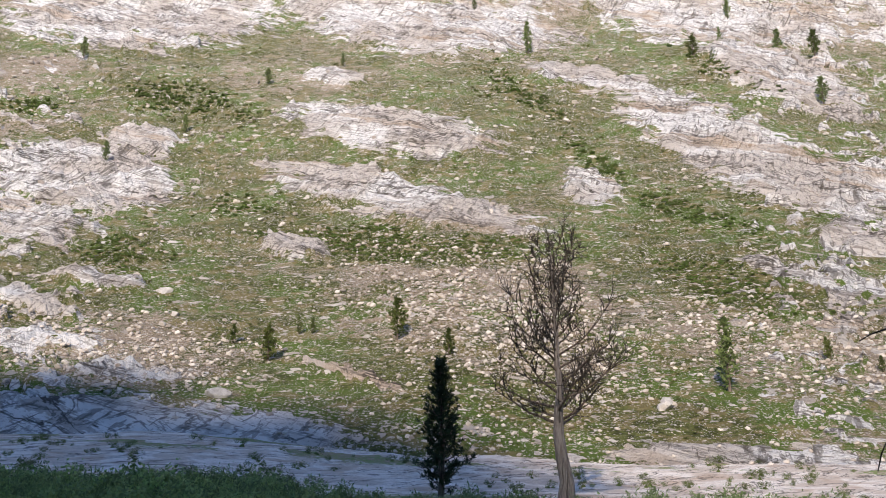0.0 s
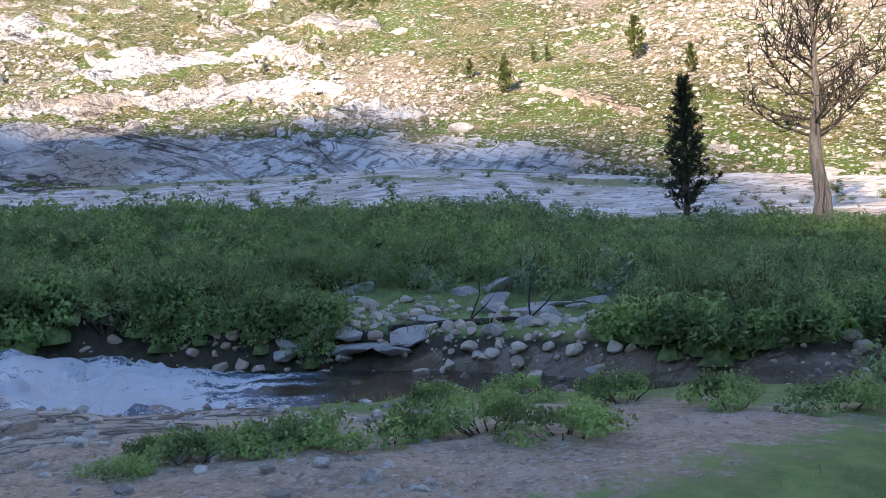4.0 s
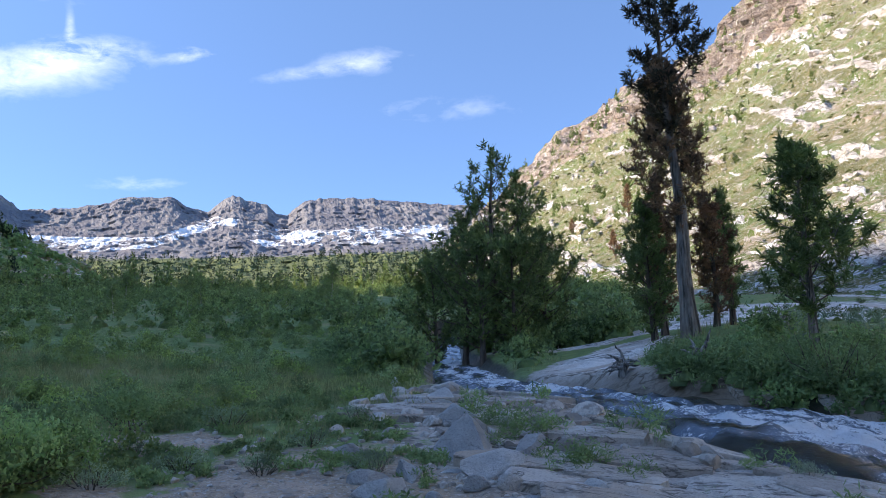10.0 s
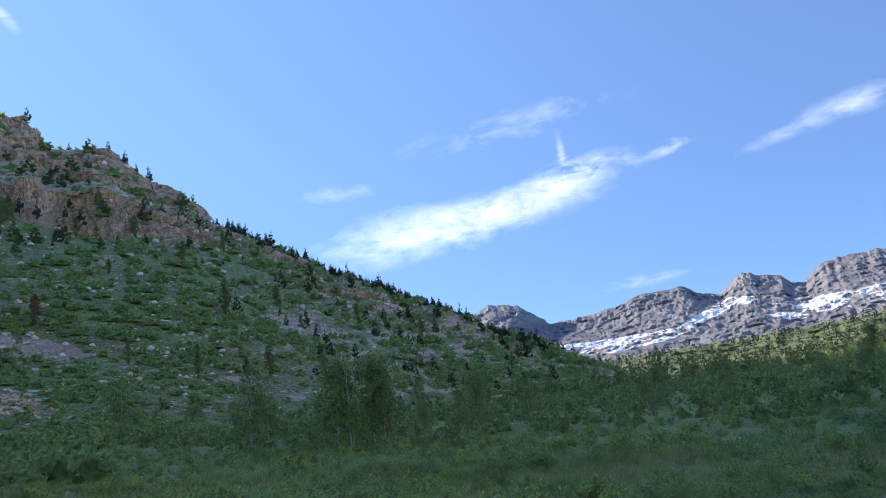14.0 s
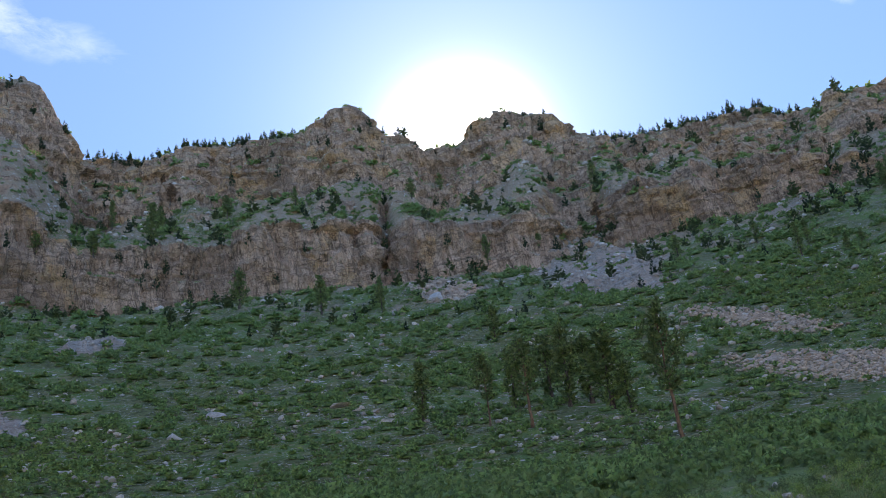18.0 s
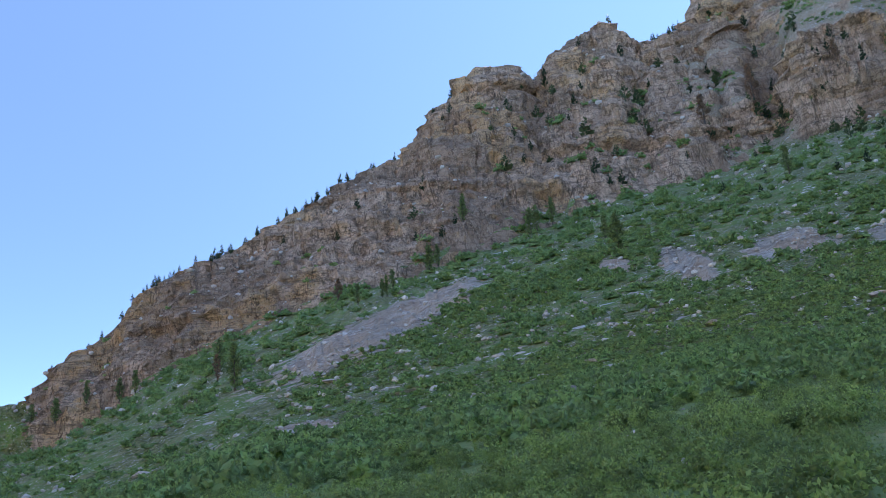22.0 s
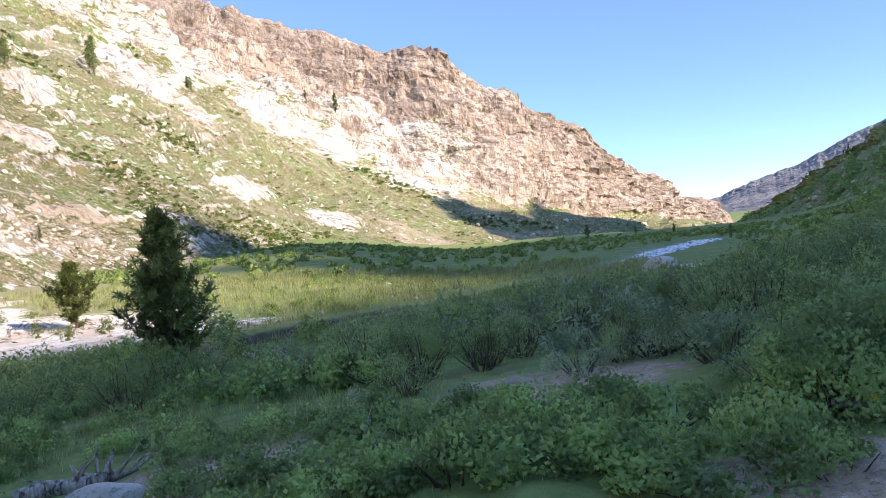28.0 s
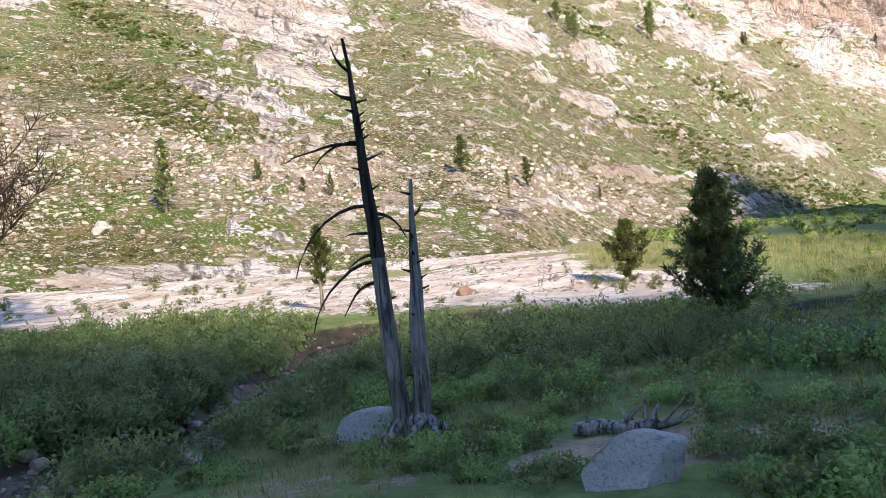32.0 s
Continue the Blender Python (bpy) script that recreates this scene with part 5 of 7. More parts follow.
def broadleaf(label, name, H, spread, seed, leaf, bark, n_leaf, size, group="", stems=1, clear=.3):
    rng = np.random.default_rng(seed)
    lines, cen = [], []
    for s in range(stems):
        foot = rng.normal(size=2) * .12 * (stems > 1)
        top = np.array([*(foot + rng.normal(size=2) * H * .06), H * rng.uniform(.85, 1)])
        pts = np.array([(foot[0], foot[1], -.2), *[np.array([*foot, 0]) + (top - np.array([*foot, 0])) * u + np.array([*rng.normal(size=2) * .04, 0]) for u in (.25, .5, .75, 1)]])
        r = .011 * H / stems ** .4
        lines.append((pts, r * np.array((1.2, 1, .75, .5, .15))))
        for k in range(int(16 / stems ** .5)):
            u = rng.uniform(clear, 1)
            a = rng.uniform(0, 6.28)
            L = spread * rng.uniform(.5, 1) * (1.15 - u * .7)
            p = np.array([np.interp(u, (0, .25, .5, .75, 1), pts[:, i]) for i in range(3)])
            b = curve_line(p, unit(np.array((math.cos(a), math.sin(a), .7))), L, 3, (0, 0, .5), rng, .3)
            lines.append((b, r * .35 * np.array((1, .7, .4, .2))))
            cen += [b[1 + int(q)] + (b[2 + int(q)] - b[1 + int(q)]) * (q % 1) if q < 2 else b[3] for q in rng.uniform(0, 2, 6)]
    cen = np.array(cen)
    pick = rng.integers(0, len(cen), n_leaf)
    C = cen[pick] + rng.normal(size=(n_leaf, 3)) * spread * .17
    D = rng.normal(size=(n_leaf, 3)) + (0, 0, -.3)
    ob = thing(name, label, "tree", group)
    part("trunk", *tubes(lines, 5), bark, ob)
    part("crown", *diamonds(C, D, rng.uniform(.7, 1.3, n_leaf) * size, rng.uniform(.5, .8, n_leaf) * size, rng), leaf, ob, smooth_shade=False)
    return ob


def bush_shape(seed, n, size, narrow=.6, w=1.0, h=.8, lumps=9, core=0.0):
    """Leaf quads of one bush about 2w across and h high, foot at the origin, gathered in uneven lumps."""
    rng = np.random.default_rng(seed)
    a, r = rng.uniform(0, 6.28, lumps), rng.uniform(.1, .75, lumps) ** .8
    lc = np.stack([np.cos(a) * r * w, np.sin(a) * r * w, h * (.22 + .6 * (1 - r ** 2)) * rng.uniform(.6, 1.1, lumps)], 1)
    k = rng.integers(0, lumps, n)
    lr = rng.uniform(.2, .42, lumps)[k][:, None]
    off = unit(rng.normal(size=(n, 3))) * (rng.uniform(.3, 1, (n, 1)) ** .4) * np.array((w, w, .8 * h)) * lr
    C = lc[k] + off
    spray = rng.random(n) < .12
    C[spray] += np.array((0, 0, 1)) * rng.uniform(.05, .3, (spray.sum(), 1)) * h
    C[:, 2] = np.maximum(C[:, 2], .04 * h)
    D = unit(off) * .25 + rng.normal(size=(n, 3)) * .7 + (0, 0, .2)
    v, f = diamonds(C, D, rng.uniform(.7, 1.3, n) * size, rng.uniform(.8, 1.2, n) * size * narrow, rng, unit(off) + (0, 0, .45))
    if not core:
        return v, f
    # the shaded inner mass of twigs and leaves, lumpy and open to the ground
    cols, rows_ = 9, 4
    ang, lift = np.linspace(0, 6.283, cols, endpoint=False), np.linspace(0, 1, rows_)
    a2, l2 = np.meshgrid(ang, lift)
    q = core * (1 + .45 * fbm(np.cos(a2) * 1.7 + seed, np.sin(a2) * 1.7, l2 * 2, 2, seed))
    rr = np.cos(l2 * 1.5) * q
    cv = np.stack([np.cos(a2) * rr * w, np.sin(a2) * rr * w, np.sin(l2 * 1.5) * h * .95 * q], -1).reshape(-1, 3)
    return np.concatenate([v, cv]), np.concatenate([f, sheet(rows_, cols, wrap=True) + len(v)])


def bush_stems(seed, n, w, h):
    rng = np.random.default_rng(seed)
    lines = []
    for _ in range(n):
        a, L = rng.uniform(0, 6.28), rng.uniform(.6, 1.05) * h
        lines.append((curve_line((math.cos(a) * .06, math.sin(a) * .06, -.05), unit(np.array((math.cos(a) * w, math.sin(a) * w, h * 1.1))), L * 1.1, 4, (0, 0, .2), rng, .35), np.array((.014, .011, .008, .006, .003))))
    return tubes(lines, 4)


def bush(label, name, seed, n, size, leaf, w, h, narrow=.6, lumps=9, stems=14, group=""):
    ob = thing(name, label, "shrub", group)
    tagged(part("stem_tangle", *bush_stems(seed, stems, w * .8, h), TWIG, ob), kind="stuff")
    part("foliage", *bush_shape(seed, n, size, narrow, w, h, lumps), leaf, ob, smooth_shade=False)
    return ob


def strew(name, shapes, places, turns, sizes, material, label, category, tilt=None, smooth_shade=False):
    """One mesh of many copies of a few shapes, each with its own turn and size."""
    V, F, base = [], [], 0
    places, sizes = np.asarray(places, float), np.asarray(sizes, float)
    kind = np.arange(len(places)) % len(shapes)
    for s, (v, f) in enumerate(shapes):
        i = np.where(kind == s)[0]
        if not len(i):
            continue
        c, sn = np.cos(turns[i]), np.sin(turns[i])
        q = v[None] * (sizes[i][:, None, None] if sizes.ndim == 1 else sizes[i][:, None, :])
        x = q[..., 0] * c[:, None] - q[..., 1] * sn[:, None]
        y = q[..., 0] * sn[:, None] + q[..., 1] * c[:, None]
        V.append((np.stack([x, y, q[..., 2]], -1) + places[i][:, None]).reshape(-1, 3))
        F.append((f[None] + (np.arange(len(i)) * len(v))[:, None, None] + base).reshape(-1, f.shape[1]))
        base += len(i) * len(v)
    ob = mesh_object(name, np.concatenate(V), np.concatenate(F), material, smooth_shade)
    return tagged(ob, label, category, kind="stuff")


def rock_shape(seed, subdiv, flat=.7, cuts=7, rough=.06):
    """An angular stone: a ball cut by random planes and roughened; about 1 across, sitting from below ground."""
    rng = np.random.default_rng(seed)
    bm = bmesh.new()
    bmesh.ops.create_icosphere(bm, subdivisions=subdiv, radius=.5)
    v = np.array([q.co[:] for q in bm.verts])
    f = np.array([[q.index for q in p.verts] for p in bm.faces])
    bm.free()
    for _ in range(cuts):
        n = unit(rng.normal(size=3) * (1, 1, .8))
        lim = rng.uniform(.17, .36)
        over = v @ n - lim
        v = v - np.where(over > 0, over, 0)[:, None] * n * .93
    v = v * (1 + rough * fbm(v[:, 0] * 5 + seed, v[:, 1] * 5, v[:, 2] * 5, 3, seed))[:, None]
    v[:, 2] = v[:, 2] * flat + .22 * flat
    return v, f


def boulder(label, place, size, seed, material=None, flat=.7, turn=0.0, cuts=8, group="", sub=4, name="boulder"):
    v, f = rock_shape(seed, sub, flat, cuts)
    ob = mesh_object(name, v * np.asarray(size), f, material or STONE, False)
    ob.location, ob.rotation_euler = place, (0, 0, turn)
    return tagged(ob, label, "rock", group)



# ---- hero trees ----
def set_down(ob, az, el, turn=0.0, scale=1.0, sink=0.0):
    p = seat(az, el)
    ob.location, ob.rotation_euler, ob.scale = p - Vector((0, 0, sink)), (0, 0, turn), (scale, scale, scale)
    return ob


def plant(ob, az, d, turn=0.0):
    x, y = polar(az, d)
    ob.location, ob.rotation_euler = (float(x), float(y), gz(float(x), float(y))), (0, 0, turn)
    return ob


def rise(az, el0, el1):
    """Distance along the ground of the point at el0, and the height from there up to el1."""
    p = seat(az, el0)
    d = math.hypot(p.x, p.y)
    return d, d * (math.tan(radians(el1)) - math.tan(radians(el0)))


# tall pine by the rapids: dying dark top, dead red lower foliage, long bare grey trunk
d, H = 24.0, 9.6
ob = thing("pine_tree", "tall half-dead pine with bare grey trunk and rust-brown lower needles", "tree")
t, l, c = pine_parts(H, 1.75, 101, limbs=30, start=.44, tuft=.2, per=17, peak=.82, trunk_r=.23, lean=(.02, 0), skip=.1)
part("trunk", *t, BARK_GREY, ob)
tagged(part("branchwork", *l, BARK, ob), kind="stuff")
part("crown", *c, NEEDLE_DYING, ob, "dark brownish dying needles", False)
_, l2, c2 = pine_parts(H * .8, 1.6, 102, limbs=38, start=.34, tuft=.18, per=16, peak=.5, trunk_r=.03)
tagged(part("dead_branchwork", *l2, BARK, ob, "thin dead brown limbs"), kind="stuff")
part("dead_foliage", *c2, NEEDLE_DEAD, ob, "rust-red dead needles", False)
plant(ob, 64.0, d)
ob.rotation_euler = (0, -.035, radians(64))
plant(pine("bushy green young pine at the foot of a tall pine", 4.0, .85, 103, NEEDLE, BARK, limbs=60, start=.05, tuft=.17, per=9), 66.2, 25.0)
plant(pine("young pine with half its needles turned rust-red", 4.7, .8, 104, NEEDLE_DEAD, BARK, limbs=55, start=.1, tuft=.17, per=8), 65.6, 26.5)
plant(pine("young pine with rust-red dead needles beside a trunk", 3.9, .75, 105, NEEDLE_DEAD, BARK, limbs=50, start=.1, tuft=.17, per=8), 62.4, 26.0)
plant(pine("small dark green pine behind dead pines", 4.1, .6, 106, NEEDLE, BARK, limbs=45, start=.1, tuft=.17, per=8), 61.4, 27.5)
plant(pine("green pine with upswept open limbs on the far bank", 4.6, 1.25, 107, NEEDLE, BARK_GREY, limbs=46, start=.18, tuft=.19, per=11, peak=.34), 56.8, 19.5)
for az, d, H, s, sd in ((76.4, 33, 7.9, 1.7, 111), (78.6, 34, 6.0, 1.5, 112), (74.6, 35, 7.2, 1.4, 113), (80.4, 36, 4.6, 1.5, 114), (77.4, 31, 4.6, 1.7, 115), (73.2, 34, 4.6, 1.3, 116), (75.2, 31, 4.0, 1.5, 117)):
    plant(pine("dense dark green pine in a streamside clump", H, s * 1.4, sd, NEEDLE, BARK, "pines in the streamside clump", limbs=52, start=.08, tuft=.24, per=7, peak=.4, skip=.08), az, d, sd)
# dark slim pine and the bare dead tree across the stream
d, H = rise(.4, -2.6, 6.5)
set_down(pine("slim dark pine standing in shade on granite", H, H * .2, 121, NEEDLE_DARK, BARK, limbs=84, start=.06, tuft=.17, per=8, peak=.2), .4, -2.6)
d, H = rise(-53, -7.6, 3.2)
set_down(pine("dense bushy pine beside willow scrub", H, H * .27, 122, NEEDLE, BARK, limbs=95, start=.04, tuft=.15, per=11, peak=.22), -53, -7.6)
d, H = rise(-27.3, -3.2, 2.2)
set_down(pine("small yellow-green pine on sunlit slab", H, H * .19, 123, NEEDLE_YOUNG, BARK_GREY, limbs=40, start=.28, tuft=.17, per=7, peak=.45), -27.3, -3.2)
d, H = rise(-47.6, -3.2, .7)
set_down(pine("broad yellow-green young pine in sunlight", H, H * .36, 124, NEEDLE_YOUNG, BARK, limbs=50, start=.05, tuft=.2, per=9, peak=.35), -47.6, -3.2)


def dead_tree(label, H, seed):
    rng = np.random.default_rng(seed)
    hs = np.linspace(0, 1, 12)
    axis = np.stack([np.cumsum(rng.normal(size=12)) * .05 - .03 * hs * H, np.cumsum(rng.normal(size=12)) * .05, hs * H * .9], 1)
    axis[0] = (0, 0, -.3)
    ob = thing("dead_tree", label, "tree")
    part("trunk", *tubes([(axis, .30 * ((1 - hs) ** 1.3 + .04) * np.where(hs < .06, 1.4, 1))], 10), BARK_GREY, ob)
    limbs, twigs = [], []
    for k in range(46):
        h = .28 + .7 * (k + rng.random()) / 46
        a = k * 2.4 + rng.normal() * .4
        L = H * (.27 if h < .5 else .27 * (1 - (h - .5) * 1.1)) * rng.uniform(.7, 1.15)
        p = np.array([np.interp(h, hs, axis[:, i]) for i in range(3)])
        out = unit(np.array((math.cos(a), math.sin(a), -.05 + .9 * h)))
        pts = curve_line(p, out, L, 7, (0, 0, .2 + .9 * h), rng, .35)
        limbs.append((pts, np.linspace(.075 * (1.15 - h), .012, 8)))
        for j in range(15):
            q = rng.integers(2, 8)
            w = unit(pts[q] - pts[q - 1] + rng.normal(size=3) * .6 + (0, 0, .35))
            tw = curve_line(pts[q], w, L * rng.uniform(.18, .42), 3, (0, 0, .6), rng, .4)
            twigs.append((tw, np.array((.022, .016, .011, .006))))
            for _ in range(2):
                w2 = unit(tw[2] - tw[1] + rng.normal(size=3) * .5 + (0, 0, .4))
                twigs.append((curve_line(tw[rng.integers(1, 4)], w2, L * rng.uniform(.1, .2), 2, (0, 0, .4), rng, .3), np.array((.013, .009, .005))))
    part("branchwork", *tubes(limbs, 5), BARK, ob)
    part("twig_brush", *tubes(twigs, 3), CHAR, ob, "fine bare grey-brown twigs")
    return ob


d, H = rise(-7.5, -2.9, 15.2)
set_down(dead_tree("leafless dead tree with a brush of bare twigs", H, 131), -7.5, -2.9, 1.1)


# ---- weathered snags, stumps and logs ----
def snag(label, H, lean, r, seed, branches, burnt):
    rng = np.random.default_rng(seed)
    hs = np.linspace(0, 1, 14)
    axis = np.stack([lean * H * hs ** 1.15 + rng.normal(size=14) * .008, rng.normal(size=14) * .01, hs * H], 1)
    axis[0, 2] = -.2
    ob = thing("dead_snag", label, "dead tree")
    k = 6
    part("lower_trunk", *tubes([(axis[:k + 1], r * (1 - hs[:k + 1] * .6) * np.where(hs[:k + 1] < .06, 1.6, 1))], 10), DEAD, ob, "bleached silver-grey wood")
    part("upper_trunk", *tubes([(axis[k:], r * (1 - hs[k:] * .6 - .25 * smooth(.45, 1, hs[k:])))], 9), CHAR if burnt else DEAD, ob)
    roots = []
    for j in range(6):
        a = j * 1.05 + rng.normal() * .2
        roots.append((curve_line((0, 0, .28), unit(np.array((math.cos(a), math.sin(a), -.55))), .55, 4, (0, 0, -.3), rng, .3), np.array((.09, .07, .05, .035, .02)) * r / .12))
    for rl in roots:
        part("root", *tubes([rl], 6), DEAD, ob)
    for h, side, L, droop in branches:
        p = np.array([np.interp(h, hs, axis[:, i]) for i in range(3)])
        pts = curve_line(p, unit(np.array((side, rng.normal() * .25, .25))), L, 7, (0, 0, droop), rng, .2)
        part("branch", *tubes([(pts, np.linspace(.022, .005, 8))], 5), CHAR, ob)
    stubs = []
    for h in rng.uniform(.2, .97, 16):
        p = np.array([np.interp(h, hs, axis[:, i]) for i in range(3)])
        w = unit(np.array((*rng.normal(size=2), .3)))
        stubs.append((np.array([p, p + w * (r * .9 + .05)]), np.array((.018, .008))))
    for st in stubs:
        part("branch_stub", *tubes([st], 5), CHAR, ob)
    return ob


p = Vector(polar(-31.9, 8.75))
foot = (float(p.x), float(p.y), gz(p.x, p.y))
SN = snag("leaning dead snag, charred above and bleached below", 4.15, -.062, .105, 141,
          ((.40, -1, .55, -1.3), (.455, -1, 1.05, -1.7), (.47, -.9, .35, -1.0), (.52, -.9, .3, -.6), (.59, -1, 1.15, -1.8), (.57, 1, .5, -1.9), (.70, 1, .22, .4), (.74, -1, .85, -.9), (.745, -.9, .6, -1.6), (.85, -1, .28, .5), (.92, -.9, .34, .9)), True)
SN.location, SN.rotation_euler = foot, (0, 0, radians(-31))
p = Vector(polar(-33.2, 8.7))
SN2 = snag("upright broken grey snag beside a leaning one", 2.66, .035, .11, 142, ((.62, 1, .14, .3), (.86, .8, .16, .9)), False)
SN2.location, SN2.rotation_euler = (float(p.x), float(p.y), gz(p.x, p.y)), (0, 0, radians(-31))
x, y = polar(-30.0, 9.8)
boulder("pale granite boulder at the foot of a snag", (float(x), float(y), gz(float(x), float(y)) - .05), (1.1, .65, .62), 154, STONE_PALE, .8, radians(-20), 11)
x, y = polar(-47.3, 5.75)
boulder("speckled pale granite boulder in low green plants", (float(x), float(y), gz(float(x), float(y)) - .07), (.86, .6, .66), 159, STONE_PALE, .85, radians(-45), 12)
x, y = polar(-101.5, 5.4)
boulder("flat white stone beside low shrubs", (float(x), float(y), gz(float(x), float(y)) - .04), (.55, .3, .2), 153, STONE_PALE, .6)


def stump(label, size, seed, arms=14, name="tree_stump"):
    rng = np.random.default_rng(seed)
    ob = thing(name, label, "dead wood")
    part("bole", *tubes([(np.array(((0, 0, -.1), (0, 0, .2), (.05, .03, .38))) * size, np.array((.17, .13, .07)) * size)], 9), DEAD, ob)
    lines = []
    for j in range(arms):
        a = j * 6.28 / arms + rng.normal() * .3
        lines.append((curve_line(np.array((0, 0, rng.uniform(.1, .45) * size)), unit(np.array((math.cos(a), math.sin(a), rng.uniform(-.2, 1.2)))), rng.uniform(.4, .8) * size, 5, (0, 0, -.5), rng, .7), np.array((.09, .07, .05, .04, .025, .01)) * size))
    for rl in lines:
        part("root", *tubes([rl], 6), DEAD, ob)
    return ob


set_down(stump("bleached upturned stump on the stream bank", .65, 161), 68.4, -1.6)
set_down(stump("grey root wad on the stream bank", .8, 162, 15), 63.6, -1.5)
set_down(stump("splintered grey stump in willow scrub", .9, 163, 5), 45.0, -2.3)
set_down(stump("grey broken stump below a pine", .8, 164, 7), 58.4, .9)


def log(label, L, r, seed, arms, stuff=DEAD):
    rng = np.random.default_rng(seed)
    ob = thing("fallen_log", label, "dead wood")
    pts = np.array([(u * L - L / 2, rng.normal() * r * .4, r * .8 + rng.normal() * r * .15) for u in np.linspace(0, 1, 8)])
    part("bole", *tubes([(pts, r * np.array((.75, 1, 1.05, .95, .9, .8, .6, .2)))], 9), stuff, ob)
    lines = []
    for _ in range(arms):
        p = pts[rng.integers(3, 8)]
        lines.append((curve_line(p, unit(np.array((rng.normal() * .6 + .4, rng.normal() * .7, .5))), rng.uniform(.2, .5) * L, 4, (0, 0, .1), rng, .4), np.array((.3, .24, .18, .1, .04)) * r))
    for bl in lines:
        part("branch", *tubes([bl], 5), stuff, ob)
    return ob


plant(log("grey dead log with broken branches on the grass", .9, .075, 171, 12), -46.3, 7.8, radians(-40))
plant(log("dark wet driftwood along the stream edge", 2.2, .06, 172, 4, CHAR), 15.5, 13.2, radians(20))
plant(log("thin bleached branch lying among plants", 1.2, .03, 173, 6), -60, 6.5, radians(-80))
plant(log("grey dead branchwood beside the path", 1.3, .03, 174, 8), -97.5, 6.6, radians(-110))

# ---- boulders and stones ----
BOULDERS = ((84.4, -8.6, 0.111, 1), (77.4, -7.4, 0.125, 1), (79.2, -6, 0.125, 0), (79, -4.2, 0.072, 0), (74.8, -6.5, 0.072, 0), (82.4, -7.4, 0.056, 0), (85.4, -7.6, 0.059, 0), (87.2, -4.4, 0.036, 1), (86.4, -6, 0.052, 0), (78.3, -8.4, 0.039, 0), (70.8, -9.2, 0.052, 1), (76.4, -8.5, 0.046, 1), (81.9, -3, 0.049, 0), (79.8, -2.3, 0.046, 1), (80, -2.9, 0.059, 1))
BOULDERS_UP = ((83.2, -1.6, 0.033, 1), (82.5, -3.3, 0.033, 0), (80.9, -9.2, 0.039, 0), (71, -8.9, 0.049, 1), (66.7, -12, 0.066, 1), (71.1, -12.3, 0.056, 0), (65.2, -13.6, 0.049, 0), (68.9, -14.2, 0.059, 0), (51.1, -17.2, 0.059, 0), (59.5, -14.9, 0.033, 0), (121.9, -1.8, 0.062, 0), (129.8, -1.3, 0.039, 1), (125.8, -1.9, 0.046, 1), (118.5, -2.5, 0.059, 1))
for k, (az, el, w, shade) in enumerate(BOULDERS + BOULDERS_UP):
    p = seat(az, el)
    s = w * math.hypot(p.x, p.y)
    lab = ("blue-grey gneiss boulder on the stony bank", "pale granite boulder on bare ground")[shade]
    boulder(lab, p - Vector((0, 0, .12 * s)), (s * 1.1, s * .85, s * 1.0), 200 + k, (STONE_BLUE, STONE)[shade], .72, k * 1.3, 15, "boulders along the stream", 3)
p = seat(-36.6, -3.1)
boulder("rust-brown block lying on the sunlit slab", p - Vector((0, 0, .1)), (1.3, .9, .95), 290, STONE_BROWN, .8, .4, 12)
p = seat(-86.5, -3.9)
boulder("broad flat pale rock beside the far pool", p - Vector((0, 0, .3)), (6.5, 4.0, 2.0), 291, STONE, .5, 1.2, 12, sub=4)
# layered bedrock ledges between the path and the rapids
rng = np.random.default_rng(57)
LEDGES = [rock_shape(380 + k, 4, .2, 14, .03) for k in range(5)]
for k in range(22):
    az, d = rng.uniform(58, 82), rng.uniform(8.2, 12.5)
    x, y = (float(q) for q in polar(az, d))
    g = float(near_brook(x, y)[0][0])
    if g < .5 or g > 4.2:
        continue
    v, f = LEDGES[k % 5]
    s = rng.uniform(.3, .8)
    ob = mesh_object("ledge_rock", v * (s * 1.5, s * .7, s * rng.uniform(.5, .9)), f, (STONE, STONE_BLUE)[k % 3 == 0], False)
    ob.location, ob.rotation_euler = (x, y, gz(x, y) - .06 * s), (rng.normal() * .03, rng.normal() * .04, radians(rng.normal(60, 14) + az * .3))
    tagged(ob, "flat layered bedrock ledge beside the rapids", "rock", "bedrock ledges by the rapids")
for k in range(26):
    az, d = rng.uniform(3, 27), rng.uniform(12.7, 16.2)
    x, y = (float(q) for q in polar(az, d))
    if float(near_brook(x, y)[0][0]) < .25:
        continue
    v, f = LEDGES[k % 5]
    s = rng.uniform(.45, 1.25)
    ob = mesh_object("flat_rock", v * (s * 1.2, s * .8, s * rng.uniform(.9, 1.6)), f, (STONE, STONE_BLUE)[k % 4 == 0], False)
    ob.location, ob.rotation_euler = (x, y, gz(x, y) - .03 * s), (rng.normal() * .16, rng.normal() * .16, rng.uniform(0, 6))
    tagged(ob, "tilted layered rock slab in the eroded bank", "rock", "rock slabs in the stream bank")
BANK_SLABS = ((22.0, -6.6, 0.056), (14.9, -6.5, 0.072), (29.4, -7.1, 0.033), (27.1, -5.8, 0.043), (23.2, -8.7, 0.072), (19.0, -9.0, 0.092), (32.3, -5.9, 0.039), (25.8, -8.2, 0.020), (17.4, -7.3, 0.029), (27.0, -9.9, 0.059), (28.4, -7.8, 0.026), (20.4, -7.4, 0.033), (31.7, -7.3, 0.026), (24.2, -7.5, 0.023), (40.5, -3.7, 0.036), (6.8, -12.5, 0.039), (8.9, -12.4, 0.020),)
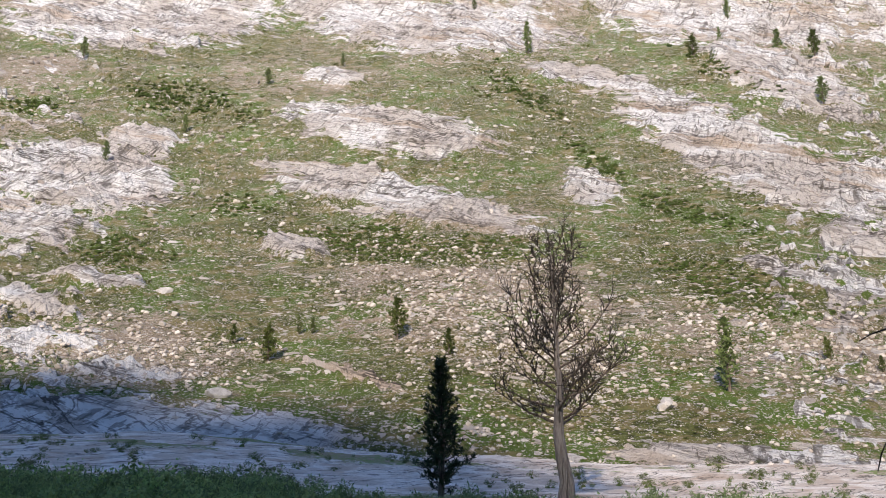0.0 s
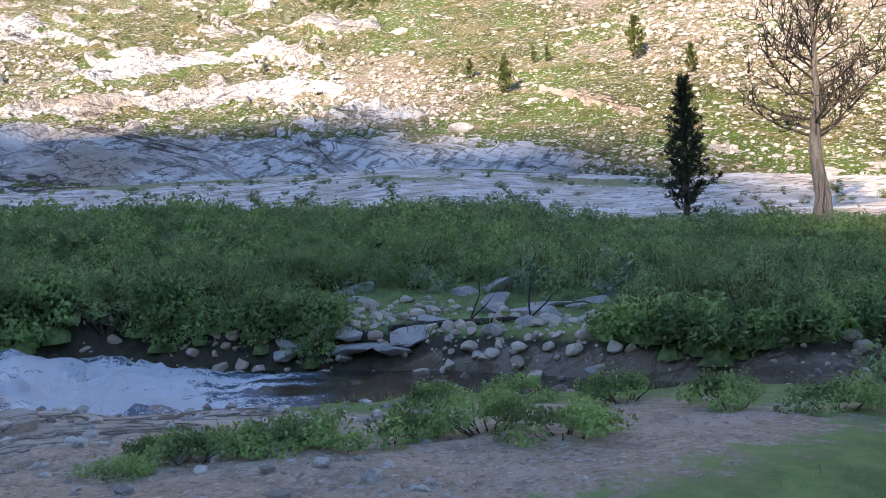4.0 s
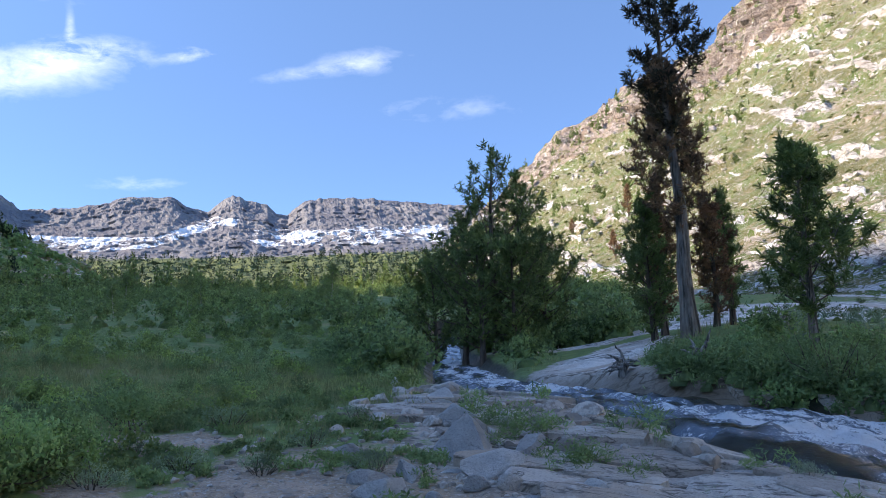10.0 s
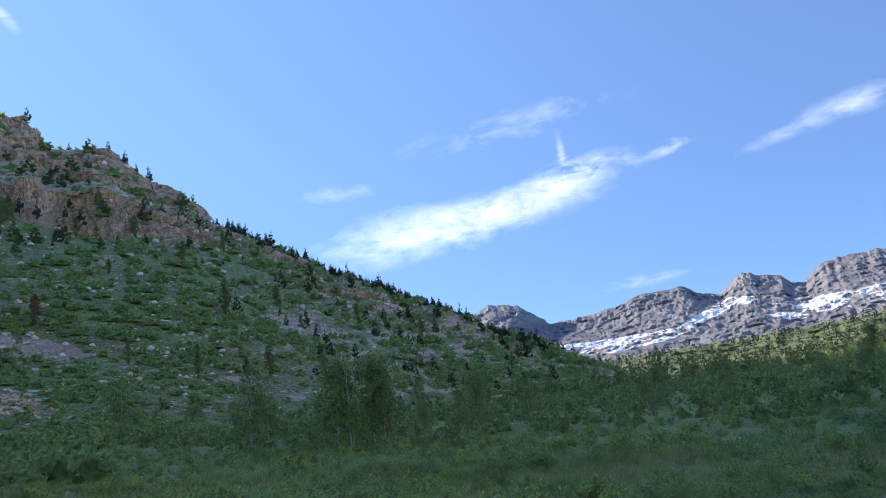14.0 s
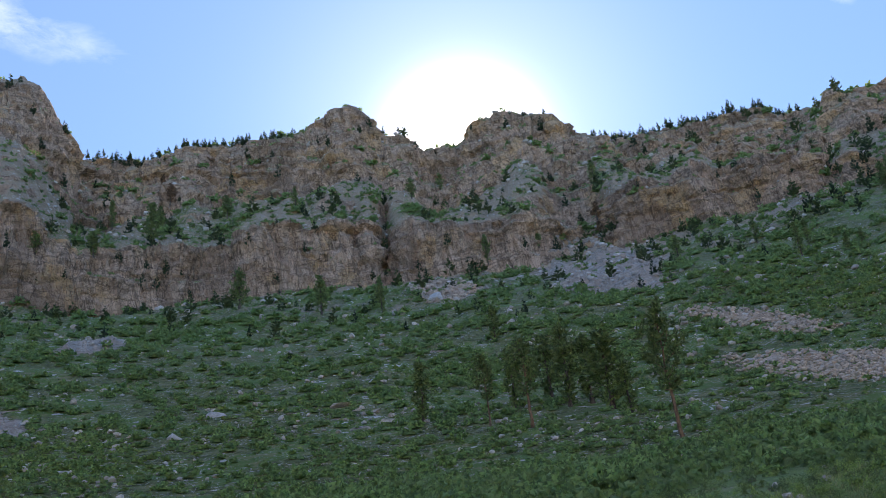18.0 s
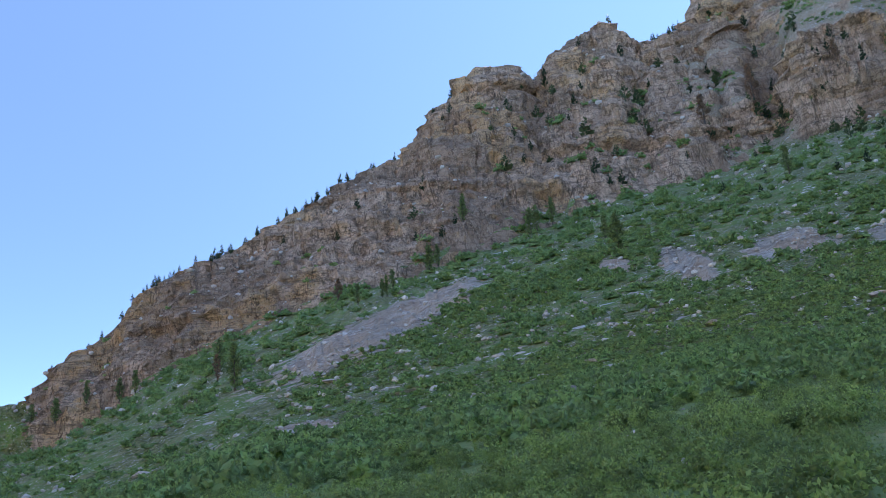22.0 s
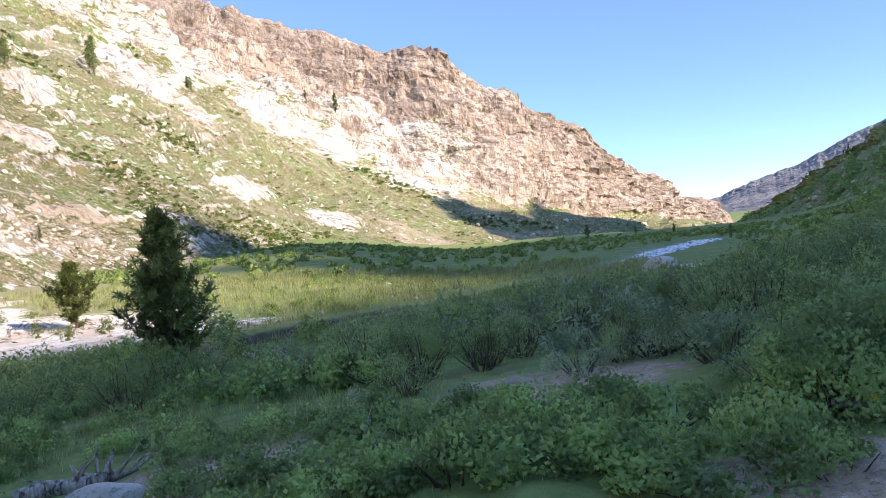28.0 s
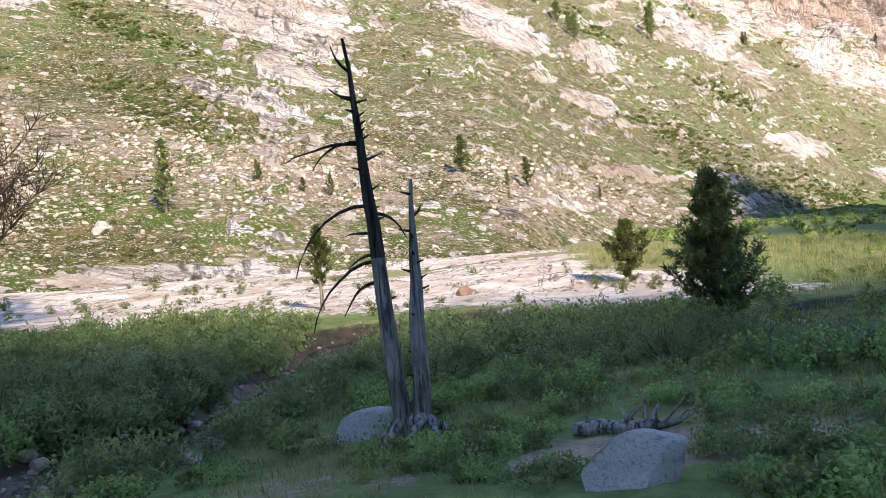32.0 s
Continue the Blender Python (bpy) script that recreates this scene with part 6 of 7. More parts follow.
for k, (az, el, w) in enumerate(BANK_SLABS):
    p = seat(az, el)
    s = w * math.hypot(p.x, p.y)
    boulder("pale layered rock slab set in the eroded bank", p - Vector((0, 0, .1 * s)), (s, s * .7, s * .55), 300 + k, STONE, .55, k * .7 + .3, 10, "rock slabs in the stream bank", 3, "flat_rock")
HILL_ROCKS = ((14.6, 4.0, 0.036), (-14.1, 2.9, 0.025), (17.5, 9.3, 0.020), (18.3, 10.7, 0.029), (5.1, 7.9, 0.014), (38.6, 1.5, 0.033), (44.1, 10.6, 0.026), (35.0, 7.4, 0.026), (26.8, 5.4, 0.016), (-37.5, -3.6, 0.031), (-14.2, 3.2, 0.028), (-32.2, 1.6, 0.016), (-39.0, 1.9, 0.023), (-29.3, -9.0, 0.013), (-85.0, -4.1, 0.066), (-99.6, -2.6, 0.039), (-101.8, -2.1, 0.033), (-67.1, -3.0, 0.016), (-80.3, -14.4, 0.001), (59.4, 2.0, 0.026), (172.0, 18.8, 0.026), (184.5, 17.8, 0.012), (166.9, 11.0, 0.020), (187.6, 12.5, 0.039), (176.1, 11.1, 0.039), (190.0, 11.3, 0.026), (228.7, 10.7, 0.021), (230.3, 6.6, 0.021), (236.8, 4.5, 0.026), (231.4, 4.7, 0.033), (245.9, -0.4, 0.033), (240.0, 4.2, 0.039),)
for k, (az, el, w) in enumerate(HILL_ROCKS):
    p = seat(az, el)
    s = w * math.hypot(p.x, p.y)
    boulder("weathered granite block on the sunlit slope", p - Vector((0, 0, .15 * s)), (s, s * .8, s * .8), 340 + k, STONE, .75, k * .9, 9, "granite blocks on the slope", 3)

OUTCROPS = ((152.5, 11.6, .03), (178.2, 12.2, .03), (183.4, 12.7, .028), (193.2, 11.9, .03), (196.4, 9.8, .026), (202.0, 9.2, .03), (207.5, 10.3, .03), (211.0, 8.6, .028), (216.3, 9.2, .03), (219.6, 7.4, .03), (224.8, 8.1, .028), (227.9, 5.8, .03),
            (233.6, 6.9, .034), (236.0, 7.3, .03), (238.4, 5.9, .03), (242.7, 3.2, .03), (247.8, 2.2, .03), (251.2, .9, .03))
for k, (az, el, w) in enumerate(OUTCROPS):
    for j in range(3):
        p = seat(az + (j - 1) * 1.1, el + (j - 1) * .35)
        s = w * math.hypot(p.x, p.y) * (1, .7, .5)[(j + k) % 3]
        v, f = rock_shape(500 + 3 * k + j, 3, .5, 12)
        ob = mesh_object("outcrop_rock", v * (s * 1.5, s * .9, s * .7), f, STONE_TAN, False)
        ob.location, ob.rotation_euler = p - Vector((0, 0, .1 * s)), (0, .15, az * .7 + j)
        tagged(ob, "weathered tan outcrop breaking through green scrub", "rock", "outcrops on the shaded slope")

# ---- pines scattered on the slopes ----
FORMS = [pine("weathered green pine on a rocky slope", 5.0, 1.0, 400 + k, NEEDLE, BARK, "pines on the slopes", limbs=34, start=.06, tuft=.42, per=5, peak=.25 + .1 * k, m=4, twigs=False) for k in range(3)]
YOUNG = [pine("sunlit young pine on a grassy slope", 5.0, 1.15, 410 + k, NEEDLE_YOUNG, BARK, "pines on the slopes", limbs=34, start=.05, tuft=.42, per=5, peak=.3, m=4, twigs=False) for k in range(2)]
RED = [pine("dead pine with rust-brown needles on a slope", 5.0, 1.0, 420, NEEDLE_DEAD, BARK, "pines on the slopes", limbs=30, start=.1, tuft=.42, per=5, peak=.35, m=4, twigs=False)]
used = set()


def stand(forms, items):
    for k, (az, e0, e1) in enumerate(items):
        d, H = rise(az, e0, e1)
        p = seat(az, e0)
        src = forms[(k * 7 + int(az)) % len(forms)]
        m4 = Matrix.Translation(p - Vector((0, 0, .1))) @ Matrix.Rotation(k * 2.1, 4, "Z")
        s = max(.25, H / 5.0)
        fat = 1.0 + .25 * math.sin(k * 1.7) + (.35 if 158 < az < 166 else 0)
        if src.name not in used:
            used.add(src.name)
            src.location, src.rotation_euler, src.scale = m4.translation, (0, 0, k * 2.1), (s * fat, s * fat, s)
        else:
            c = copy_thing(src, m4)
            c.scale = (s * fat, s * fat, s)


stand(YOUNG + FORMS[:1], ((3.1, 7.7, 10.5), (-0.3, 6.6, 8.4), (-18.0, 3.7, 8.2), (-23.9, 5.4, 6.9), (11.7, 6.3, 8.7), (13.7, 7.5, 8.8), (9.6, 8.1, 9.3), (8.7, 8.1, 9.2), (-37.3, 4.8, 7.2), (-41.5, 3.3, 5.2), (-28.6, 4.1, 5.7), (-35.7, 11.3, 11.9), (-26.8, 4.4, 5.4), (-24.0, 5.4, 6.7), (-46.1, 2.3, 3.2), (-40.3, 3.8, 4.9),))
stand(FORMS[:2] + YOUNG[:1], ((24.2, 24.7, 25.9), (12.1, 24.3, 25.3), (7.0, 25.7, 26.5), (-6.3, 26.3, 28.3), (-17.8, 25.0, 26.3), (-25.4, 20.7, 22.3), (-20.3, 26.7, 28.0), (-2.6, 28.7, 29.5), (-23.2, 24.4, 25.7), (-25.2, 23.5, 25.0), (-19.5, 25.3, 26.3), (-14.7, 28.2, 28.9), (22.4, 18.1, 19.3), (17.5, 20.9, 22.0), (-50.3, 11.9, 14.1), (-44.4, 14.0, 15.3), (-45.5, 12.8, 14.3), (-55.9, 10.9, 11.7), (-44.3, 14.3, 15.4), (-45.0, 13.3, 14.4), (-50.2, 12.5, 14.1), (-64.1, 8.4, 9.7), (-62.4, 9.4, 10.0), (-55.7, 11.0, 11.7), (-89.4, -2.3, -1.4), (-86.0, -1.7, -1.0), (-83.6, -1.4, -0.9), (-80.5, -1.4, -0.5),))
OPEN = [pine("tall open pine with a reddish trunk among scrub", 5.0, .95, 430 + k, NEEDLE, BARK_RED, "pines on the slopes", limbs=40, start=.3, tuft=.24, per=7, peak=.5, m=6, trunk_r=.075, skip=.15) for k in range(1)]
stand(OPEN, ((157.4, 7.3, 16.4), (166.9, 9.6, 15.6), (169.6, 10.2, 15.0)))
stand(FORMS, ((173.9, 10.9, 14.7), (168.4, 15.4, 17.7), (165.2, 11.2, 15.4), (164.1, 10.6, 15.7), (162.6, 10.7, 15.0), (161.4, 10.1, 15.2), (167.7, 10.9, 14.9), (160.3, 9.6, 13.0), (185.6, 19.3, 21.7), (180.1, 18.6, 21.1), (175.9, 18.3, 20.7), (190.9, 24.5, 25.9), (186.2, 25.2, 26.6), (181.4, 25.7, 27.0), (168.0, 20.6, 22.5), (164.3, 21.2, 22.1), (155.2, 18.8, 20.2), (150.0, 18.5, 20.1), (147.6, 17.1, 19.2), (141.8, 19.5, 21.2), (135.0, 19.9, 21.3), (159.4, 24.6, 26.1), (140.8, 19.1, 20.8), (173.2, 25.7, 27.0), (144.9, 16.5, 17.8), (157.7, 19.1, 20.2), (170.8, 26.0, 27.1),))
stand(FORMS, ((127.4, 13.3, 15.5), (124.1, 13.5, 14.8), (133.5, 10.6, 12.0), (129.4, 9.5, 11.5), (126.3, 9.0, 10.4), (124.8, 9.0, 11.0), (121.4, 8.6, 10.2), (108.9, 7.4, 8.6), (122.6, 11.9, 12.6), (134.6, 16.1, 17.0), (147.0, 17.6, 19.3), (144.1, 16.6, 17.7), (136.5, 18.5, 19.6), (133.0, 18.4, 19.8), (141.4, 19.9, 21.5), (129.9, 16.7, 18.0), (140.4, 19.4, 20.9), (127.6, 17.4, 18.7), (117.1, 11.2, 12.3), (118.9, 12.0, 13.1), (114.7, 10.5, 11.6),))
stand(FORMS, ((205.8, 17.3, 19.2), (217.3, 14.3, 16.8), (222.5, 16.2, 17.9), (193.8, 24.5, 26.2), (191.3, 23.5, 26.1), (195.1, 22.7, 24.2), (222.9, 16.8, 17.9), (227.5, 17.8, 19.3), (230.2, 14.2, 16.0), (232.7, 13.2, 14.6), (243.3, 7.7, 10.0), (244.2, 8.4, 10.6), (198.7, 22.7, 24.1), (197.5, 1.6, 4.2), (203.7, 21.5, 22.6), (233.4, 12.9, 14.1), (-100.6, -1.2, 1.6), (222.9, 16.2, 17.8), (221.5, 16.7, 18.4), (218.0, 15.3, 16.8), (227.6, 17.5, 19.0), (217.3, 14.5, 16.2), (243.3, 7.4, 10.4), (-106.6, 5.9, 7.3), (249.3, 7.3, 8.7), (-108.3, 6.9, 8.3), (250.3, 7.0, 8.4), (-105.3, 5.9, 7.0), (229.5, 14.7, 16.1), (233.1, 12.9, 14.3), (235.1, 12.5, 13.8),))
stand(RED, ((67.3, 8.6, 10.6), (71.0, 7.4, 8.4), (68.3, 5.9, 7.8), (190.8, 26.9, 27.9), (158.9, 22.3, 23.4), (139.0, 13.0, 14.9), (207.3, 22.4, 24.6), (202.0, 23.1, 24.6), (190.0, 26.1, 27.4), (210.5, 21.6, 23.4), (244.4, 7.9, 9.7), (236.5, 12.8, 14.3),))

# ---- aspens along the meadow edge ----
ASPENS = [broadleaf("young aspen with pale trunk and green leaves", "aspen_tree", 4.4, 1.7, 500 + k, ASPEN, ASPEN_BARK, 1700, .16, "aspens at the meadow edge", 1 + k % 2, (.22, .03, .02, .02)[k]) for k in range(4)]
rng = np.random.default_rng(51)
for k in range(34):
    az = rng.uniform(83, 135) if k > 5 else rng.uniform(117, 121)
    d = rng.uniform(44, 85) if k > 5 else rng.uniform(38, 46)
    if 84 < az < 92 and d < 60:
        d += 16
    x, y = polar(az, d)
    s = rng.uniform(.35, 1.0)
    m4 = Matrix.Translation((float(x), float(y), gz(float(x), float(y)) - .05)) @ Matrix.Rotation(rng.uniform(0, 6), 4, "Z")
    src = ASPENS[k % 4]
    if k < 4:
        src.matrix_basis = m4
    else:
        c = copy_thing(src, m4)
        c.scale = (s, s, s)



# ---- near shrubs, one by one ----
LEAFY = [bush("leafy green shrub with fresh rounded leaves", "leafy_shrub", 600 + k, 1300, .05, LEAF, .6, .36, .75, 14, 12, "leafy shrubs by the path") for k in range(3)]
WILL = [bush("grey-green willow bush beside the stream", "willow_bush", 610 + k, 950, .075, WILLOW, .7, .8, .3, 10, 22, "willow bushes") for k in range(3)]
SAGES = [bush("silvery sagebrush clump on open ground", "sagebrush", 620 + k, 900, .048, SAGE, .5, .45, .35, 9, 18, "sagebrush clumps") for k in range(2)]
TALLB = [bush("bushy streamside shrub with tangled stems", "streamside_shrub", 630 + k, 3200, .055, LEAF, .95, .85, .7, 24, 22, "leafy shrubs by the path") for k in range(2)]
placed = set()


def bed(forms, items):
    """Shrubs at heading, distance, size."""
    for k, (az, d, s) in enumerate(items):
        x, y = polar(az, d)
        src = forms[k % len(forms)]
        m4 = Matrix.Translation((float(x), float(y), gz(float(x), float(y)) - .03)) @ Matrix.Rotation(k * 1.9 + az, 4, "Z")
        if src.name in placed:
            c = copy_thing(src, m4)
        else:
            placed.add(src.name)
            src.matrix_basis = m4
            c = src
        c.scale = (s, s, s * (.85 + .3 * ((k * 37) % 10) / 10))


bed(LEAFY, ((38, 6.1, .5), (33.5, 6.2, .7), (29, 6.2, .75), (31, 6.9, .5), (36, 6.8, .4), (27, 7.0, .5), (24, 6.1, .8), (20, 6.5, .7), (14, 6.4, .9), (9, 6.0, .8), (60, 5.3, .9), (56, 5.1, .8), (52, 5.2, .7), (64, 5.6, .8), (17, 8.6, .7), (12, 8.9, .8), (5, 8.2, .9), (-2, 7.6, .8), (-8, 7.4, .8), (-14, 7.9, .9), (-20, 8.8, .8), (-25, 9.6, .8)))
bed(LEAFY, ((-86, 5.0, 1.0), (-82, 5.2, .9), (-78, 5.4, 1.0), (-74, 5.6, .9), (-70, 5.4, 1.0), (-66, 5.8, .9), (-62, 5.6, .9), (-90, 5.6, .9), (-94, 5.2, .7), (-58, 6.4, .8), (-55, 5.6, .7), (-52, 6.6, .6), (-41, 6.0, .6), (-36, 6.2, .6), (-84, 6.4, .9), (-76, 6.8, 1.0), (-68, 7.0, .9), (-64, 7.2, .8), (-80, 7.6, .9), (-72, 8.0, .8)))
near_bank = np.random.default_rng(64)
bed(LEAFY, [(near_bank.uniform(212, 243), near_bank.uniform(5.6, 10.5), near_bank.uniform(.6, 1.15)) for _ in range(46)])
bed(LEAFY, [(near_bank.uniform(243, 258), near_bank.uniform(7.0, 10.5), near_bank.uniform(.4, .65)) for _ in range(24)])
bed(SAGES, ((-91, 8.2, 1.1), (-88, 9.0, 1.2), (-95, 9.4, 1.2), (-106, 5.6, .6), (-103, 8.4, 1.0), (-92, 7.2, .9), (-79, 9.5, 1.0), (-100, 10, 1.1), (-84, 10.2, 1.2), (-86.5, 4.9, .5), (100, 11.5, .8), (94, 12.8, .8), (89, 11.2, .7), (86, 13, .7), (97, 10.2, .7), (92, 9.8, .6), (102, 9.6, .8), (85, 9.6, .6), (70, 11.8, .5), (58, 9.6, .55), (63, 9.2, .45), (66, 13.4, .5)))
bed(LEAFY + TALLB, [(near_bank.uniform(255, 268), near_bank.uniform(6.6, 13), near_bank.uniform(.5, .85)) for _ in range(34)])
bed(TALLB, ((-100, 7.6, 1.0), (-97.5, 7.2, .95), (-103, 7.0, .9), (-95, 7.9, .8), (109, 9.4, 1.0), (112, 9.0, 1.05), (106.5, 9.9, .9), (104, 10.6, .8), (114.5, 9.8, .9), (100, 13.5, .8), (118, 14, 1.0), (129, 13, 1.1), (125, 15.5, 1.0), (65.5, 17.2, .55), (63.5, 17.2, .6), (61.5, 17.0, .7), (59.5, 17.2, .7), (57.5, 17.2, .75), (60.5, 19.5, .6), (55.5, 17.0, .8)))
rng = np.random.default_rng(61)
rows = []
while len(rows) < 90:
    az, d = rng.uniform(-98, -32), rng.uniform(8.5, 17)
    x, y = polar(az, d)
    g = near_brook(x, y)[0][0]
    if g > .6 and (az < -62 or d > 13) and bare_mask(x, y) < .45:
        rows.append((az, d, rng.uniform(.55, 1.15)))
bed(WILL + SAGES[:1], rows)
rows = []
while len(rows) < 110:
    az, d = rng.uniform(-26, 58), rng.uniform(11.5, 17)
    x, y = polar(az, d)
    g = near_brook(x, y)[0][0]
    if .12 < g and d > np.interp(az, (-28, -15, 0, 20, 40, 58), (17, 12.4, 11.4, 13, 13.6, 15.4)) and not (4 < az < 26 and d < 16):
        rows.append((az, d, rng.uniform(.6, 1.2)))
bed(WILL + LEAFY[:1], rows)

# ---- thickets, scrub and grass as cover ----
rng = np.random.default_rng(71)


def spread(n, az0, az1, d0, d1, keep, seed):
    """Even random places of a sector of the plan that the rule keeps."""
    r = np.random.default_rng(seed)
    az, d = r.uniform(az0, az1, n), np.sqrt(r.uniform(d0 * d0, d1 * d1, n))
    x, y = polar(az, d)
    g = near_brook(x, y)[0]
    ok = keep(az, d, x, y, g)
    x, y = x[ok], y[ok]
    return np.stack([x, y, ground_z(x, y) - .05], 1), d[ok], r


MID = {"leaf": [bush_shape(700 + k, 230, .115, .7, .75, .75, 12, .33) for k in range(4)], "willow": [bush_shape(710 + k, 250, .145, .32, .8, .85, 12, .33) for k in range(4)],
       "sage": [bush_shape(720 + k, 180, .11, .33, .6, .5, 9, .33) for k in range(3)]}
FARB = [bush_shape(730 + k, 44, .36, .6, .8, .7, 8, .58) for k in range(5)]
HILLB = [bush_shape(740 + k, 42, .42, .65, .9, .62, 9, .58) for k in range(5)]
SPRIG = [bush_shape(745 + k, 12, .8, .6, .9, .6, 4) for k in range(4)]


def thicket(name, shapes, n, az0, az1, d0, d1, keep, seed, mat, label, lo=.6, hi=1.2):
    p, d, r = spread(n, az0, az1, d0, d1, keep, seed)
    if len(p):
        patch = .75 + .5 * (fbm(p[:, 0] / 5, p[:, 1] / 5, 0, 2, seed) + .5)
        strew(name, shapes, p, r.uniform(0, 6.28, len(p)), r.uniform(lo, hi, len(p)) * np.clip(patch, .5, 1.4), mat, label, "shrubs")


beyond = lambda az, d: d > np.interp(az, (-30, -28, -15, 0, 20, 40, 58, 70, 78), (30, 22, 13, 11.8, 14, 14, 15.6, 19, 26))
thicket("willow_thicket", MID["willow"], 800, -27, 60, 15, 31, lambda az, d, x, y, g: (g > .6) & beyond(az, d) & ~((az > 50) & (d > 21)), 81, WILLOW, "grey-green willow thicket along the far bank", .55, 1.05)
thicket("alder_thicket", MID["leaf"], 460, -27, 61, 13.5, 28, lambda az, d, x, y, g: (g > .5) & beyond(az, d) & ~((az > 50) & (d > 22)) & ~((az > 4) & (az < 26) & (d < 16)), 82, LEAF, "leafy green thicket along the far bank", .6, 1.1)
thicket("sage_thicket", MID["sage"], 260, -27, 58, 14, 33, lambda az, d, x, y, g: (g > .6) & beyond(az, d), 92, SAGE, "silvery scrub mixed into the far bank thicket", .6, 1.2)
thicket("slab_tufts", MID["willow"], 800, -50, 66, 30, 56, lambda az, d, x, y, g: (g > .8) & (fbm(x / 3, y / 3, 0, 2, 120) > .1), 93, SLOPE_SHRUB, "low dark tufts in the cracks of the granite slab", .25, .6)
TUFT = [bush_shape(725 + k, 240, .11, .16, .5, .5, 6) for k in range(3)]
thicket("bank_tufts", TUFT, 150, 45, 86, 7, 15, lambda az, d, x, y, g: (g > .7) & (fbm(x / 1.5, y / 1.5, 0, 2, 121) > .15), 94, SCRUB, "low green tufts between bedrock ledges", .4, .9)
thicket("lawn_herbs", MID["leaf"], 900, -66, -28, 5, 16, lambda az, d, x, y, g: (g > .5) & (fbm(x / 1.3, y / 1.3, 0, 2, 122) > .0) & ~((np.abs(az + 46.5) < 5) & (d < 8.8) & (d > 4.4)), 95, LEAF, "low leafy herbs in the grass", .2, .55)
down = lambda az, d, x, y, g: (g > .8) & ~((az > -91) & (az < -79) & (d > 27)) & ~((az > -81) & (d > 25 + (az + 81) * -.1 + 6 * (az > -62))) & (bare_mask(x, y) < .5) & ~((az > -60) & (d < 15)) & ~((az > -47) & (slab_mask(x, y, g) > .3))
thicket("willow_flat", MID["willow"], 1500, -104, -30, 15, 52, down, 83, WILLOW, "willow scrub covering the canyon floor", .45, .95)
thicket("green_scrub", MID["leaf"], 500, -106, -40, 16, 60, down, 84, BRIGHT, "fresh green scrub on the canyon floor", .5, 1.0)
thicket("sage_flat", MID["sage"], 420, -104, -60, 9, 40, down, 85, SAGE, "silvery sage scrub on the canyon floor", .6, 1.2)
up = lambda az, d, x, y, g: (g > 1.4) & (bare_mask(x, y) < .35) & (slab_mask(x, y, g) < .3) & ~((az < 76) & (d < 20)) & ~((az > 88) & (az < 99) & (d < 14))
thicket("meadow_scrub", MID["willow"], 470, 70, 135, 13, 48, up, 86, WILLOW, "low willow scrub in the upper meadow", .35, .75)
thicket("meadow_leafy_scrub", MID["leaf"], 520, 74, 140, 10, 50, up, 87, BRIGHT, "leafy low shrubs in the upper meadow", .3, .8)
thicket("bank_near_scrub", MID["leaf"], 420, 205, 258, 7.5, 20, lambda az, d, x, y, g: bare_mask(x, y) < .4, 156, BRIGHT, "leafy green scrub low on the near slope", .35, .75)
thicket("bank_shrubs", MID["leaf"], 420, 205, 258, 16, 44, lambda az, d, x, y, g: d > 0, 78, BRIGHT, "leafy scrub on the rising bank", .4, .85)
thicket("bank_low_scrub", MID["leaf"], 800, 135, 258, 8, 40, lambda az, d, x, y, g: (az > 205) | (d > 13), 79, BRIGHT, "leafy green scrub on the near slope", .3, .65)
thicket("bank_willows", MID["willow"], 500, 140, 262, 9, 40, lambda az, d, x, y, g: (az > 205) | (d > 13), 77, WILLOW, "grey-green scrub on the near slope", .3, .65)
thicket("bank_scrub", FARB, 1800, 135, 256, 30, 66, lambda az, d, x, y, g: d > 0, 88, SCRUB, "dark green scrub on the rising bank", .7, 1.3)
thicket("lit_scrub", MID["leaf"], 330, -82, -48, 28, 66, lambda az, d, x, y, g: (g > 1) & (slab_mask(x, y, g) < .4) & (fbm(x / 6, y / 6, 0, 2, 123) > -.05), 96, BRIGHT, "low fresh green scrub on the open flat", .3, .7)
thicket("valley_scrub_lower", FARB, 1500, -106, -46, 62, 200, lambda az, d, x, y, g: (g > 3) & ~((az > -91) & (az < -79) & (d < 95)), 89, BRIGHT, "scrub on the lower canyon floor", .5, 1.1)
thicket("valley_scrub_upper", MID["leaf"], 900, 68, 134, 44, 150, lambda az, d, x, y, g: g > 1, 90, ASPEN, "thick green scrub on the upper canyon floor", 1.0, 2.3)

thicket("clump_undergrowth", MID["leaf"], 260, 68, 86, 24, 42, lambda az, d, x, y, g: (g > .8) & ~((az < 74) & (d < 32)), 97, ASPEN, "leafy saplings round the streamside pines", .9, 1.9)
GT = []
for k in range(4):
    r = np.random.default_rng(750 + k)
    n = 8
    c = np.stack([r.normal(size=n) * .09, r.normal(size=n) * .09, np.zeros(n)], 1)
    w = np.stack([r.normal(size=n) * .35, r.normal(size=n) * .35, np.ones(n)], 1)
    L = r.uniform(.1, .24, n)
    GT.append(diamonds(c + unit(w) * L[:, None] * .5, w, L, np.full(n, .012), r))
p, d, r = spread(12000, -110, 250, 4, 26, lambda az, d, x, y, g: (g > .4) & (bare_mask(x, y) < .42) & (slab_mask(x, y, g) < .4) & ~((np.abs(az + 46.5) < 5) & (d < 8.8) & (d > 4.4)), 91)
strew("grass", GT, p + (0, 0, .04), r.uniform(0, 6.28, len(p)), (.3 + d * .035) * r.uniform(.7, 1.3, len(p)), GRASS, "tufts of green meadow grass", "grass")


